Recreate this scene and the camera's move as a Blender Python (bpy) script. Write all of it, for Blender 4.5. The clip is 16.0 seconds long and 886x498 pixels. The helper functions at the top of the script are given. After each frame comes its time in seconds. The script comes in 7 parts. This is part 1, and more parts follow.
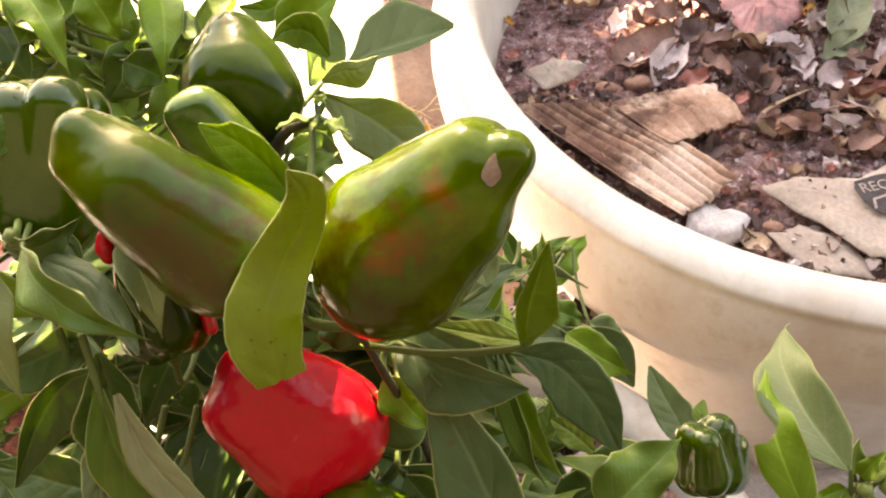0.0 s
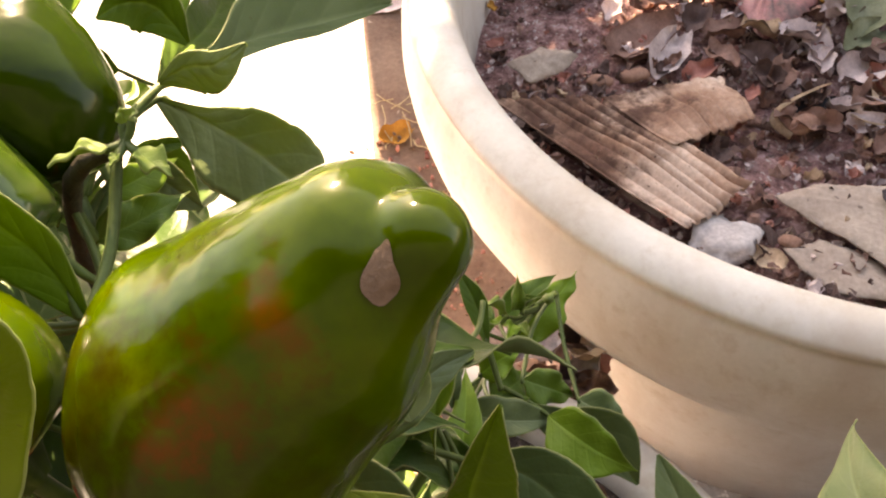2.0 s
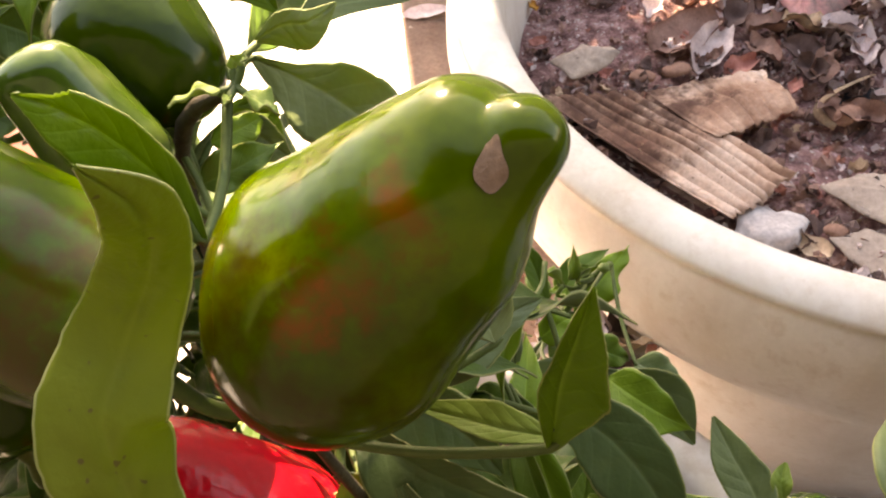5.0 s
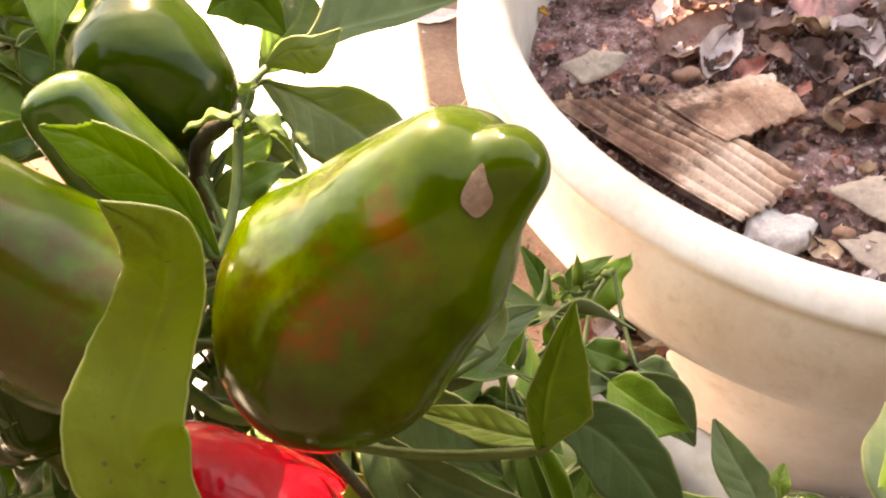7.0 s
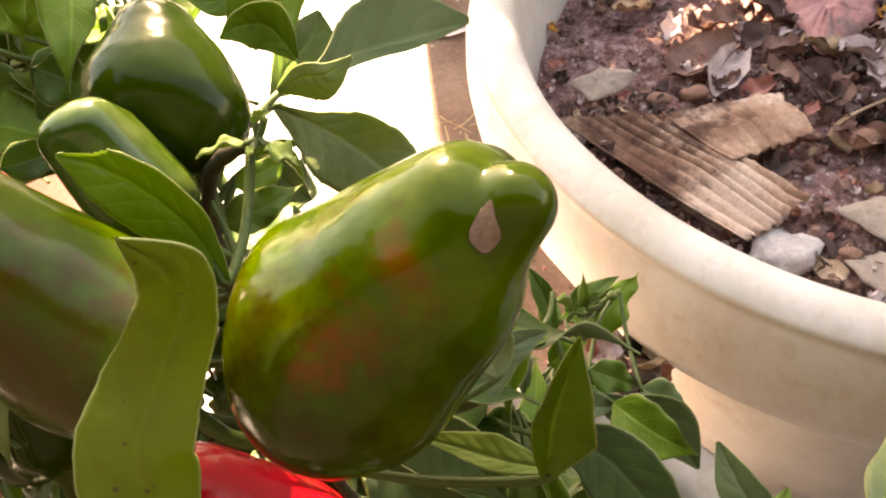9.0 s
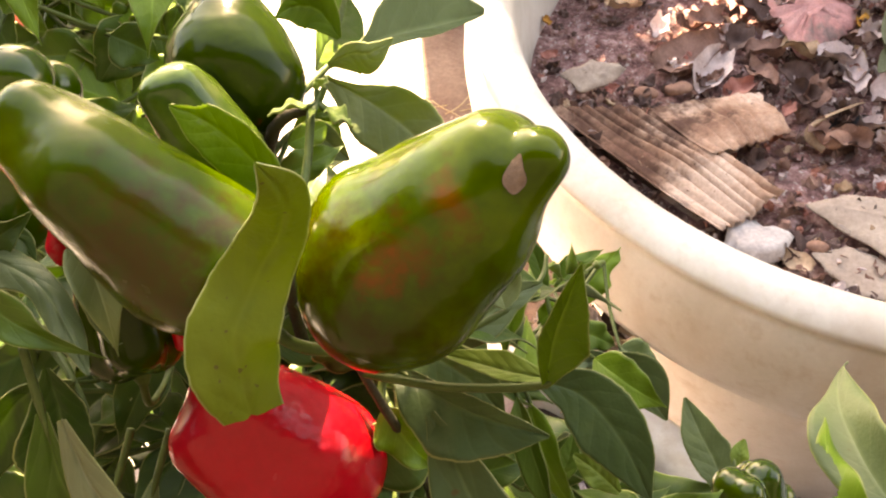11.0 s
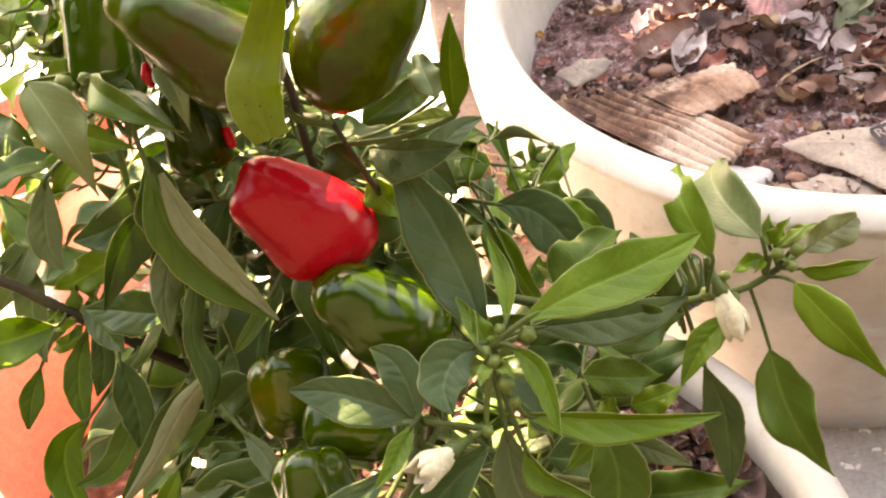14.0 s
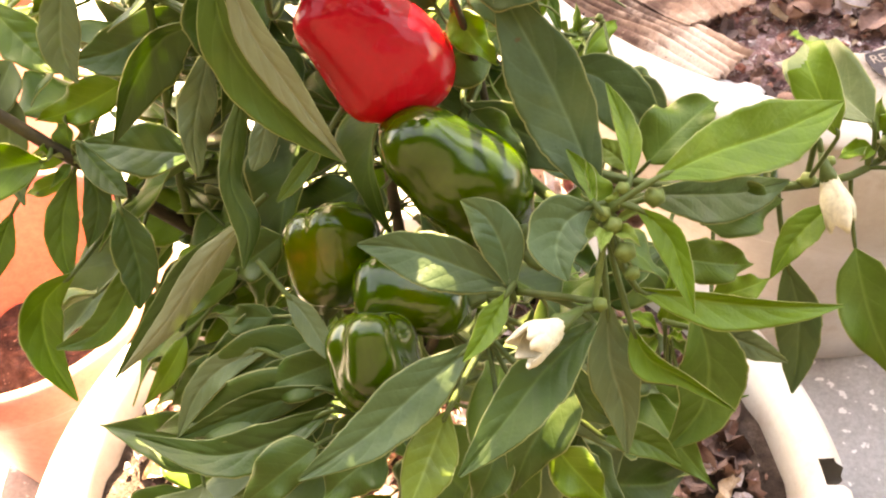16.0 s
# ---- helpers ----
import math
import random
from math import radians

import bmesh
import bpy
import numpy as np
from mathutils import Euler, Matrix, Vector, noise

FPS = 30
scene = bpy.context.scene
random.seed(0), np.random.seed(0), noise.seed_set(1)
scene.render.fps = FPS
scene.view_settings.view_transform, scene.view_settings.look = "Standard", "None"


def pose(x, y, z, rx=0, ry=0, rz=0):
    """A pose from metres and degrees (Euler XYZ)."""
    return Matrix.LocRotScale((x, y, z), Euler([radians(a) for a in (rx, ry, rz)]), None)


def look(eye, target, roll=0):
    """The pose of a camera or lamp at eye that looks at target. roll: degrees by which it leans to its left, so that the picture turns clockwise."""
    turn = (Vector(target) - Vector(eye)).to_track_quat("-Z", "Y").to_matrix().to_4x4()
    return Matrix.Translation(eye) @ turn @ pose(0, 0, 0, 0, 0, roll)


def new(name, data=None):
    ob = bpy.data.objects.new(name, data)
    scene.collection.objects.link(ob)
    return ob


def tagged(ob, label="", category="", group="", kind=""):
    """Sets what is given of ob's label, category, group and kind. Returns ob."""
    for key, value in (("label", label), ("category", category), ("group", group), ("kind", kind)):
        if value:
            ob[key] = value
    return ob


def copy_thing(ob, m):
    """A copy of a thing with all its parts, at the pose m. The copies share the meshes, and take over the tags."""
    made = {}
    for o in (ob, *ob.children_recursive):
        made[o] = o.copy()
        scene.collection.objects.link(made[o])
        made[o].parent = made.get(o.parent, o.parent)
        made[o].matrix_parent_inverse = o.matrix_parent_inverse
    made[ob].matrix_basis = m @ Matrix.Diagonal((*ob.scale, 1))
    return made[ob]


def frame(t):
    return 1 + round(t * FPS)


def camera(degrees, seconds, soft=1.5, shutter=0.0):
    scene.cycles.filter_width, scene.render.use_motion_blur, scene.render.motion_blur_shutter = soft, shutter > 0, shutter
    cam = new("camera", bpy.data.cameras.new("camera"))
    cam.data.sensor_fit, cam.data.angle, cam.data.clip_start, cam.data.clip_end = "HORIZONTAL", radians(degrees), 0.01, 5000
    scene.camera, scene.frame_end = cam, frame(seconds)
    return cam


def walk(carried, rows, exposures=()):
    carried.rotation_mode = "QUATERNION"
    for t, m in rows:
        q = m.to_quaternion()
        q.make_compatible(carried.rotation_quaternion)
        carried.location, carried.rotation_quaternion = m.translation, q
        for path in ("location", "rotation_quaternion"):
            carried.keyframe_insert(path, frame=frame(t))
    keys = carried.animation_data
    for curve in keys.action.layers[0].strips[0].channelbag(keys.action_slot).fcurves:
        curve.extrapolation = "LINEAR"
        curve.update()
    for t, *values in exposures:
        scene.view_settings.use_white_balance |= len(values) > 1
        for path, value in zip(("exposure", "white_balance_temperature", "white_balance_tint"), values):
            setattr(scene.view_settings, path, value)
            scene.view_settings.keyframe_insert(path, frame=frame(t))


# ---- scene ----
cam = camera(50.2, 16.0, 2.15)
PATH = [
    (0, (0.006, 0.006, 1.007), (-0.078, 1.293, -0.522), -4.3),
    (0.5, (0.018, 0.068, 0.978), (-0.119, 1.325, -0.571), -7.8),
    (1, (0.017, 0.081, 0.946), (-0.082, 1.345, -0.6), -6.1),
    (1.5, (0.017, 0.085, 0.942), (-0.071, 1.349, -0.606), -4.9),
    (2, (0.019, 0.093, 0.937), (-0.047, 1.363, -0.607), -3.6),
    (2.5, (0.013, 0.092, 0.928), (-0.048, 1.366, -0.613), -2.9),
    (3, (0.023, 0.097, 0.941), (-0.046, 1.37, -0.599), -3.4),
    (3.5, (0.027, 0.089, 0.94), (-0.047, 1.371, -0.594), -3.7),
    (4, (0.018, 0.085, 0.941), (-0.078, 1.367, -0.591), -4.8),
    (4.5, (0.01, 0.077, 0.938), (-0.112, 1.363, -0.589), -5.8),
    (7, (0.015, 0.067, 0.949), (-0.161, 1.355, -0.571), -8.1),
    (7.5, (0.01, 0.074, 0.948), (-0.162, 1.383, -0.555), -8.0),
    (8, (0.013, 0.078, 0.952), (-0.169, 1.373, -0.562), -7.8),
    (8.5, (0.015, 0.072, 0.95), (-0.172, 1.375, -0.556), -7.9),
    (9, (0.015, 0.068, 0.953), (-0.173, 1.373, -0.55), -7.7),
    (9.5, (0.01, 0.051, 0.947), (-0.156, 1.343, -0.571), -6.0),
    (10, (0.007, 0.043, 0.962), (-0.128, 1.319, -0.572), -4.0),
    (12.5, (0.022, -0.007, 0.986), (-0.156, 1.335, -0.486), -4.8),
    (13, (0.042, -0.044, 0.993), (-0.182, 1.333, -0.44), -8.6),
    (13.5, (0.059, -0.108, 1.003), (-0.237, 1.311, -0.374), -14.4),
    (14, (0.053, -0.123, 0.997), (-0.225, 1.295, -0.386), -15.0),
    (14.5, (0.031, -0.122, 0.988), (-0.209, 1.26, -0.438), -13.4),
    (15, (0.024, -0.115, 0.983), (-0.129, 1.228, -0.491), -10.2),
    (15.5, (-0.003, -0.108, 0.968), (-0.1, 1.211, -0.533), -6.6),
    (16, (-0.016, -0.106, 0.954), (-0.11, 1.186, -0.569), -5.3),
]
EXPOSURES = [(t, e, 12000 if 1 < t < 5 else 13200, 20) for t, e in ((0.0, 4.08), (0.6, 3.68), (1.2, 3.4), (2.5, 3.4), (3.0, 3.44), (3.5, 3.1), (4.0, 3.08), (4.6, 3.42), (7.0, 4.05), (7.6, 3.68), (8.1, 3.64), (8.5, 3.53), (9.0, 3.65), (9.6, 3.93), (12.5, 4.0), (14.0, 4.22), (16.0, 4.7))]
walk(cam, [(t, look(eye, target, roll)) for t, eye, target, roll in PATH], EXPOSURES)

from mathutils.bvhtree import BVHTree

# ---------------------------------------------------------------- light
SUN_AZ = Vector((-0.14, 0.99, 0)).normalized()      # towards the sun, over the ground
SUN_EL = radians(35)
world = bpy.data.worlds.new("world")
scene.world = world
world.use_nodes = True
wn = world.node_tree.nodes
sky = wn.new("ShaderNodeTexSky")
sky.sky_type, sky.sun_disc = "NISHITA", False
sky.sun_elevation, sky.sun_rotation = SUN_EL, math.atan2(SUN_AZ.x, SUN_AZ.y)
world.node_tree.links.new(sky.outputs[0], wn["Background"].inputs[0])
wn["Background"].inputs[1].default_value = 0.09
sun = new("sun", bpy.data.lights.new("sun", "SUN"))
sun.data.energy, sun.data.angle, sun.data.color = 5.0, radians(0.5), (1.0, 0.96, 0.90)
sun_dir = SUN_AZ * math.cos(SUN_EL) + Vector((0, 0, math.sin(SUN_EL)))
sun.matrix_world = look((0, 0, 6), Vector((0, 0, 6)) - sun_dir)


# ---------------------------------------------------------------- materials
def nodes_of(name):
    mat = bpy.data.materials.new(name)
    mat.use_nodes = True
    nt = mat.node_tree
    return mat, nt, nt.nodes["Principled BSDF"]


def add(nt, kind, **inputs):
    n = nt.nodes.new(kind)
    for k, v in inputs.items():
        n.inputs[k.replace("_", " ")].default_value = v
    return n


def ramp(nt, source, stops):
    r = nt.nodes.new("ShaderNodeValToRGB")
    els = r.color_ramp.elements
    while len(els) < len(stops):
        els.new(0.5)
    for el, (p, c) in zip(els, stops):
        el.position, el.color = p, (*c, 1)
    nt.links.new(source, r.inputs[0])
    return r.outputs[0]


def mixed(nt, fac, a, b, mode="MIX"):
    m = nt.nodes.new("ShaderNodeMix")
    m.data_type, m.blend_type = "RGBA", mode
    for sock, v in ((m.inputs[0], fac), (m.inputs[6], a), (m.inputs[7], b)):
        if isinstance(v, bpy.types.NodeSocket):
            nt.links.new(v, sock)
        else:
            sock.default_value = v if sock == m.inputs[0] else (*v, 1)
    return m.outputs[2]


def noise_of(nt, scale, detail=4.0, rough=0.55, vec=None):
    n = add(nt, "ShaderNodeTexNoise", Scale=scale, Detail=detail, Roughness=rough)
    if vec is not None:
        nt.links.new(vec, n.inputs["Vector"])
    return n.outputs["Fac"]


def coords(nt):
    return nt.nodes.new("ShaderNodeTexCoord").outputs["Object"]


def bumped(nt, bsdf, height, strength, dist):
    b = add(nt, "ShaderNodeBump", Strength=strength, Distance=dist)
    nt.links.new(height, b.inputs["Height"])
    nt.links.new(b.outputs[0], bsdf.inputs["Normal"])


def rough_surface(name, stops, scale, fine, roughness=0.8, bump=0.4, dist=0.002, spots=None, spec=0.3, grain=0.55):
    """A matt surface: a ramp over coarse noise, broken by fine noise, with relief."""
    mat, nt, bs = nodes_of(name)
    co = coords(nt)
    big, small = noise_of(nt, scale, 5, 0.6, co), noise_of(nt, fine, 5, 0.65, co)
    col = ramp(nt, big, stops)
    col = mixed(nt, grain, col, ramp(nt, small, [(0.3, (0.45, 0.45, 0.45)), (0.7, (1, 1, 1))]), "MULTIPLY")
    if spots:
        sp = noise_of(nt, spots[0], 2, 0.5, co)
        col = mixed(nt, ramp(nt, sp, [(spots[1], (0, 0, 0)), (spots[1] + 0.04, (1, 1, 1))]), col, spots[2])
    nt.links.new(col, bs.inputs["Base Color"])
    bs.inputs["Roughness"].default_value = roughness
    bs.inputs["Specular IOR Level"].default_value = spec
    bumped(nt, bs, small, bump, dist)
    return mat


def leaf_material(name, base, light, pale=0.0, gloss=0.42, veins=1.0, specks=0.80, speck_scale=160):
    """A blade: midrib and side veins by its own map, soft mottling, light through the tissue."""
    mat, nt, bs = nodes_of(name)
    uv = nt.nodes.new("ShaderNodeTexCoord").outputs["UV"]
    sep = nt.nodes.new("ShaderNodeSeparateXYZ")
    nt.links.new(uv, sep.inputs[0])

    def m(op, a, b=None, c=None):
        n = nt.nodes.new("ShaderNodeMath")
        n.operation = op
        for k, v in enumerate((a, b, c)):
            if v is None:
                continue
            if isinstance(v, bpy.types.NodeSocket):
                nt.links.new(v, n.inputs[k])
            else:
                n.inputs[k].default_value = v
        return n.outputs[0]

    off = m("ABSOLUTE", m("SUBTRACT", sep.outputs[0], 0.5))
    rib = m("SMOOTH_MIN", m("MULTIPLY", off, 22.0), 1.0, 0.3)
    slant = m("SUBTRACT", m("MULTIPLY", sep.outputs[1], 7.0), m("MULTIPLY", off, 3.2))
    side = m("PINGPONG", slant, 0.5)
    vein = m("SMOOTH_MIN", m("MULTIPLY", side, 9.0), 1.0, 0.3)
    lines = m("MULTIPLY", rib, m("ADD", m("MULTIPLY", vein, 0.45), 0.55))
    soft = m("ADD", m("MULTIPLY", rib, 0.50 * veins), m("ADD", m("MULTIPLY", vein, 0.09 * veins), 1.0 - 0.59 * veins))
    rim = m("GREATER_THAN", off, 0.480)
    co = coords(nt)
    info = nt.nodes.new("ShaderNodeNewGeometry")
    cloud = noise_of(nt, 45, 4, 0.6, co)
    fine = noise_of(nt, 900, 2, 0.5, co)
    tint = m("ADD", m("MULTIPLY", cloud, 0.7), m("MULTIPLY", info.outputs["Random Per Island"], 0.4))
    dark = tuple(v * 0.62 for v in base)
    col = ramp(nt, tint, [(0.2, dark), (0.5, base), (0.85, light)])
    col = mixed(nt, soft, tuple(min(1, v * 1.5 + 0.03) for v in light), col)
    col = mixed(nt, m("MULTIPLY", rim, 0.75), col, (0.38, 0.42, 0.17))
    wan = ramp(nt, noise_of(nt, 26, 3, 0.55, co), [(0.56, (0, 0, 0)), (0.74, (0.42, 0.42, 0.42))])
    col = mixed(nt, wan, col, tuple(0.6 * v + 0.4 * w for v, w in zip(light, (0.30, 0.36, 0.07))))
    spot = ramp(nt, noise_of(nt, speck_scale, 1, 0.4, co), [(specks, (0, 0, 0)), (specks + 0.04, (1, 1, 1))])
    col = mixed(nt, spot, col, (0.11, 0.085, 0.03))
    if pale:
        col = mixed(nt, pale, col, (0.30, 0.33, 0.22))
    nt.links.new(col, bs.inputs["Base Color"])
    bs.inputs["Roughness"].default_value = gloss
    bs.inputs["Specular IOR Level"].default_value = 0.33
    nt.links.new(ramp(nt, cloud, [(0.3, (gloss - 0.08,) * 3), (0.7, (gloss + 0.14,) * 3)]), bs.inputs["Roughness"])
    bumped(nt, bs, m("ADD", m("ADD", m("MULTIPLY", rib, 0.5 * veins), m("MULTIPLY", vein, 0.12 * veins)), m("ADD", m("MULTIPLY", fine, 0.22), m("MULTIPLY", cloud, 2.6))), 0.36, 0.0016)
    tr = nt.nodes.new("ShaderNodeBsdfTranslucent")
    glow = mixed(nt, 0.40, col, (0.24, 0.42, 0.02))
    nt.links.new(glow, tr.inputs["Color"])
    mix = nt.nodes.new("ShaderNodeMixShader")
    mix.inputs[0].default_value = 0.26
    nt.links.new(bs.outputs[0], mix.inputs[1])
    nt.links.new(tr.outputs[0], mix.inputs[2])
    nt.links.new(mix.outputs[0], nt.nodes["Material Output"].inputs[0])
    return mat


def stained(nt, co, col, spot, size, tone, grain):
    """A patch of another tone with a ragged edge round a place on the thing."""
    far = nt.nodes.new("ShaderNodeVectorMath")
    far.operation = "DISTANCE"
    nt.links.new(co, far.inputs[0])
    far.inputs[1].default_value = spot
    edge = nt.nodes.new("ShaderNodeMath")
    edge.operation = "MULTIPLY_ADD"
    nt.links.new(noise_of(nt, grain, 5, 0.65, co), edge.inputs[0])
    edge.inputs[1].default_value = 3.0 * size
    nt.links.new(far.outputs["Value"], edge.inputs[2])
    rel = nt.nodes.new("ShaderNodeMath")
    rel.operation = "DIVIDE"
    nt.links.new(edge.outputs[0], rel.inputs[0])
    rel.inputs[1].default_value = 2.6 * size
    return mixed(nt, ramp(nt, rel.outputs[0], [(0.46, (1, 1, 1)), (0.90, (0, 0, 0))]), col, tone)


def skin_material(name, stops, gloss=0.12, scale=14, ripe=(), shine=0.30, relief=0.22):
    """Waxy fruit skin: ripening blush in broad clouds, faint freckles, clear coat. ripe: spots of ripening colour, some
    with shade put in.
    """
    mat, nt, bs = nodes_of(name)
    co = coords(nt)
    col = ramp(nt, noise_of(nt, scale, 3, 0.5, co), stops)
    col = mixed(nt, 0.25, col, ramp(nt, noise_of(nt, 400, 3, 0.6, co), [(0.35, (0.6, 0.6, 0.6)), (0.65, (1, 1, 1))]), "MULTIPLY")
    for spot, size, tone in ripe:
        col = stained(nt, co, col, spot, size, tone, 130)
    nt.links.new(col, bs.inputs["Base Color"])
    nt.links.new(ramp(nt, noise_of(nt, 60, 4, 0.6, co), [(0.3, (gloss,) * 3), (0.75, (gloss + 0.12,) * 3)]), bs.inputs["Roughness"])
    bs.inputs["Coat Weight"].default_value = 0.08
    bs.inputs["Coat Roughness"].default_value = 0.06
    bs.inputs["Specular IOR Level"].default_value = shine
    bs.inputs["Subsurface Weight"].default_value = 0.12
    bs.inputs["Subsurface Radius"].default_value = (0.004, 0.006, 0.002)
    bumped(nt, bs, noise_of(nt, 75, 3, 0.5, co), relief, 0.003)
    return mat


TOP = {}
UNDER = {}
# DARK and BRIGHT partly carry shade and sun; COOL carries blue sky sheen
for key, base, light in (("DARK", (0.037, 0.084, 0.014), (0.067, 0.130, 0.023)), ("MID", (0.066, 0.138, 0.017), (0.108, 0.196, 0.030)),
                         ("BRIGHT", (0.100, 0.204, 0.014), (0.168, 0.298, 0.026)), ("YOUNG", (0.155, 0.248, 0.042), (0.232, 0.338, 0.082)),
                         ("GREY", (0.116, 0.174, 0.078), (0.180, 0.244, 0.118)), ("PALE", (0.158, 0.215, 0.080), (0.228, 0.290, 0.128)), ("BACK", (0.215, 0.245, 0.130), (0.290, 0.315, 0.190)), ("COOL", (0.064, 0.120, 0.044), (0.104, 0.178, 0.070))):
    TOP[key] = leaf_material("leaf_" + key.lower(), base, light)
    UNDER[key] = leaf_material("leaf_under_" + key.lower(), base, light, 0.27, 0.55)
DARK, MID, BRIGHT, YOUNG, GREY, PALE, BACK, COOL = TOP
CURLED = leaf_material("leaf_curled", (0.150, 0.205, 0.018), (0.205, 0.262, 0.036), veins=0.25, specks=0.71, speck_scale=420)

STEM = rough_surface("green_stem", [(0.3, (0.050, 0.088, 0.020)), (0.7, (0.105, 0.155, 0.042))], 40, 300, 0.5, 0.3, 0.001)
DARK_STEM = rough_surface("dark_stem", [(0.3, (0.035, 0.028, 0.018)), (0.7, (0.075, 0.062, 0.034))], 40, 350, 0.7, 0.5, 0.002)
BARK = rough_surface("woody_stem", [(0.3, (0.10, 0.09, 0.05)), (0.7, (0.16, 0.17, 0.08))], 40, 350, 0.7, 0.5, 0.002)
PEPPER_GREEN = skin_material("pepper_green", [(0.30, (0.018, 0.046, 0.001)), (0.50, (0.026, 0.062, 0.001)), (0.74, (0.046, 0.078, 0.002))], scale=34, shine=0.42, relief=0.12)
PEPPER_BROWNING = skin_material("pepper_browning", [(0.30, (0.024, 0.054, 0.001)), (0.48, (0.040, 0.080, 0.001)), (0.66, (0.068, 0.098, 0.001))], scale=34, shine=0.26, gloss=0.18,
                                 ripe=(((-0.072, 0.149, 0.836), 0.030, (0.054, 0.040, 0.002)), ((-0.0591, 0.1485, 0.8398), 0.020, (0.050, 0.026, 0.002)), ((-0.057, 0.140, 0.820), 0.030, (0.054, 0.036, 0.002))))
# first two spots: ripening brown with shade of the lower front put in
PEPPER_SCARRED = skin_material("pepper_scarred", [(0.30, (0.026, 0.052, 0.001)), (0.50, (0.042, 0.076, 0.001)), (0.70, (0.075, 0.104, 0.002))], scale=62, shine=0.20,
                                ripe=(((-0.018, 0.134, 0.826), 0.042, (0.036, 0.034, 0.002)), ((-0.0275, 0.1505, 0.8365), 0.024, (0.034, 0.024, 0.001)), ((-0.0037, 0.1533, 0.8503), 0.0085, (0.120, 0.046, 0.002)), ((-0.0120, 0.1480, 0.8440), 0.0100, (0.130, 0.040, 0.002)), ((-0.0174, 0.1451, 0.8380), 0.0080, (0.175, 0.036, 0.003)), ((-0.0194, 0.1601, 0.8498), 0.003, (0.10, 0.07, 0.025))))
# the sun on this fruit is put into a paler, greyer green
PEPPER_PALE = skin_material("pepper_pale_green", [(0.30, (0.026, 0.060, 0.005)), (0.50, (0.044, 0.086, 0.010)), (0.70, (0.090, 0.130, 0.034))], scale=90, shine=0.45)
PEPPER_BLUSH = skin_material("pepper_turning", [(0.30, (0.018, 0.050, 0.001)), (0.46, (0.036, 0.082, 0.001)), (0.56, (0.058, 0.092, 0.001)), (0.64, (0.080, 0.096, 0.002)), (0.76, (0.14, 0.105, 0.006))], scale=44, shine=0.45)
PEPPER_DARK = skin_material("pepper_dark_green", [(0.35, (0.011, 0.027, 0.001)), (0.6, (0.021, 0.043, 0.001)), (0.78, (0.046, 0.058, 0.002))], shine=0.16)
PEPPER_RED = skin_material("pepper_red", [(0.3, (0.37, 0.0028, 0.0105)), (0.7, (0.52, 0.0068, 0.0170))], gloss=0.18, shine=0.28, relief=0.5)
SCAR = rough_surface("dry_scar", [(0.3, (0.15, 0.085, 0.05)), (0.7, (0.27, 0.18, 0.125))], 160, 700, 0.8, 0.4, 0.001)
BUD = rough_surface("bud_green", [(0.3, (0.09, 0.15, 0.03)), (0.7, (0.18, 0.24, 0.07))], 90, 500, 0.5, 0.2, 0.0006)
PETAL = rough_surface("wilted_petal", [(0.3, (0.62, 0.58, 0.38)), (0.7, (0.78, 0.75, 0.60))], 90, 500, 0.6, 0.3, 0.0006)
WHITE_POT = rough_surface("aged_white_plastic", [(0.3, (0.52, 0.48, 0.43)), (0.5, (0.62, 0.59, 0.555)), (0.75, (0.70, 0.68, 0.66))], 6, 220, 0.5, 0.10, 0.0008, (75, 0.79, (0.30, 0.23, 0.18)), 0.4, 0.16)


def dirt_runs(mat, tone, amount):
    """Faint runs of dirt down an upright wall, over the colour that the material has."""
    nt = mat.node_tree
    bs = next(n for n in nt.nodes if n.type == "BSDF_PRINCIPLED")
    old = bs.inputs["Base Color"].links[0].from_socket
    mp = nt.nodes.new("ShaderNodeMapping")
    mp.inputs["Scale"].default_value = (1, 1, 0.22)
    nt.links.new(coords(nt), mp.inputs["Vector"])
    runs = ramp(nt, noise_of(nt, 17, 5, 0.62, mp.outputs[0]), [(0.47, (0, 0, 0)), (0.72, (amount,) * 3)])
    smear = ramp(nt, noise_of(nt, 34, 6, 0.7, coords(nt)), [(0.54, (0, 0, 0)), (0.68, (amount,) * 3)])
    nt.links.new(mixed(nt, smear, mixed(nt, runs, old, tone), tone), bs.inputs["Base Color"])


dirt_runs(WHITE_POT, (0.40, 0.31, 0.24), 0.42)
RED_POT = rough_surface("red_plastic", [(0.3, (0.55, 0.205, 0.165)), (0.7, (0.63, 0.27, 0.225))], 5, 120, 0.5, 0.15, 0.001, None, 0.4)
SOIL = rough_surface("dark_soil", [(0.3, (0.12, 0.060, 0.058)), (0.5, (0.38, 0.208, 0.202)), (0.7, (0.66, 0.44, 0.43))], 80, 320, 0.95, 0.9, 0.006, (190, 0.64, (0.55, 0.47, 0.44)), 0.15)
SOIL_DARK = rough_surface("damp_soil", [(0.3, (0.035, 0.024, 0.02)), (0.5, (0.085, 0.06, 0.05)), (0.7, (0.17, 0.125, 0.105))], 60, 260, 0.95, 0.9, 0.006, (150, 0.68, (0.26, 0.20, 0.17)), 0.15)
# unseen ground kept dark so that little light bounces up at the fruit
DARK_GROUND = rough_surface("dark_ground", [(0.3, (0.020, 0.015, 0.012)), (0.7, (0.050, 0.038, 0.030))], 6, 120, 0.95, 0.6, 0.004)
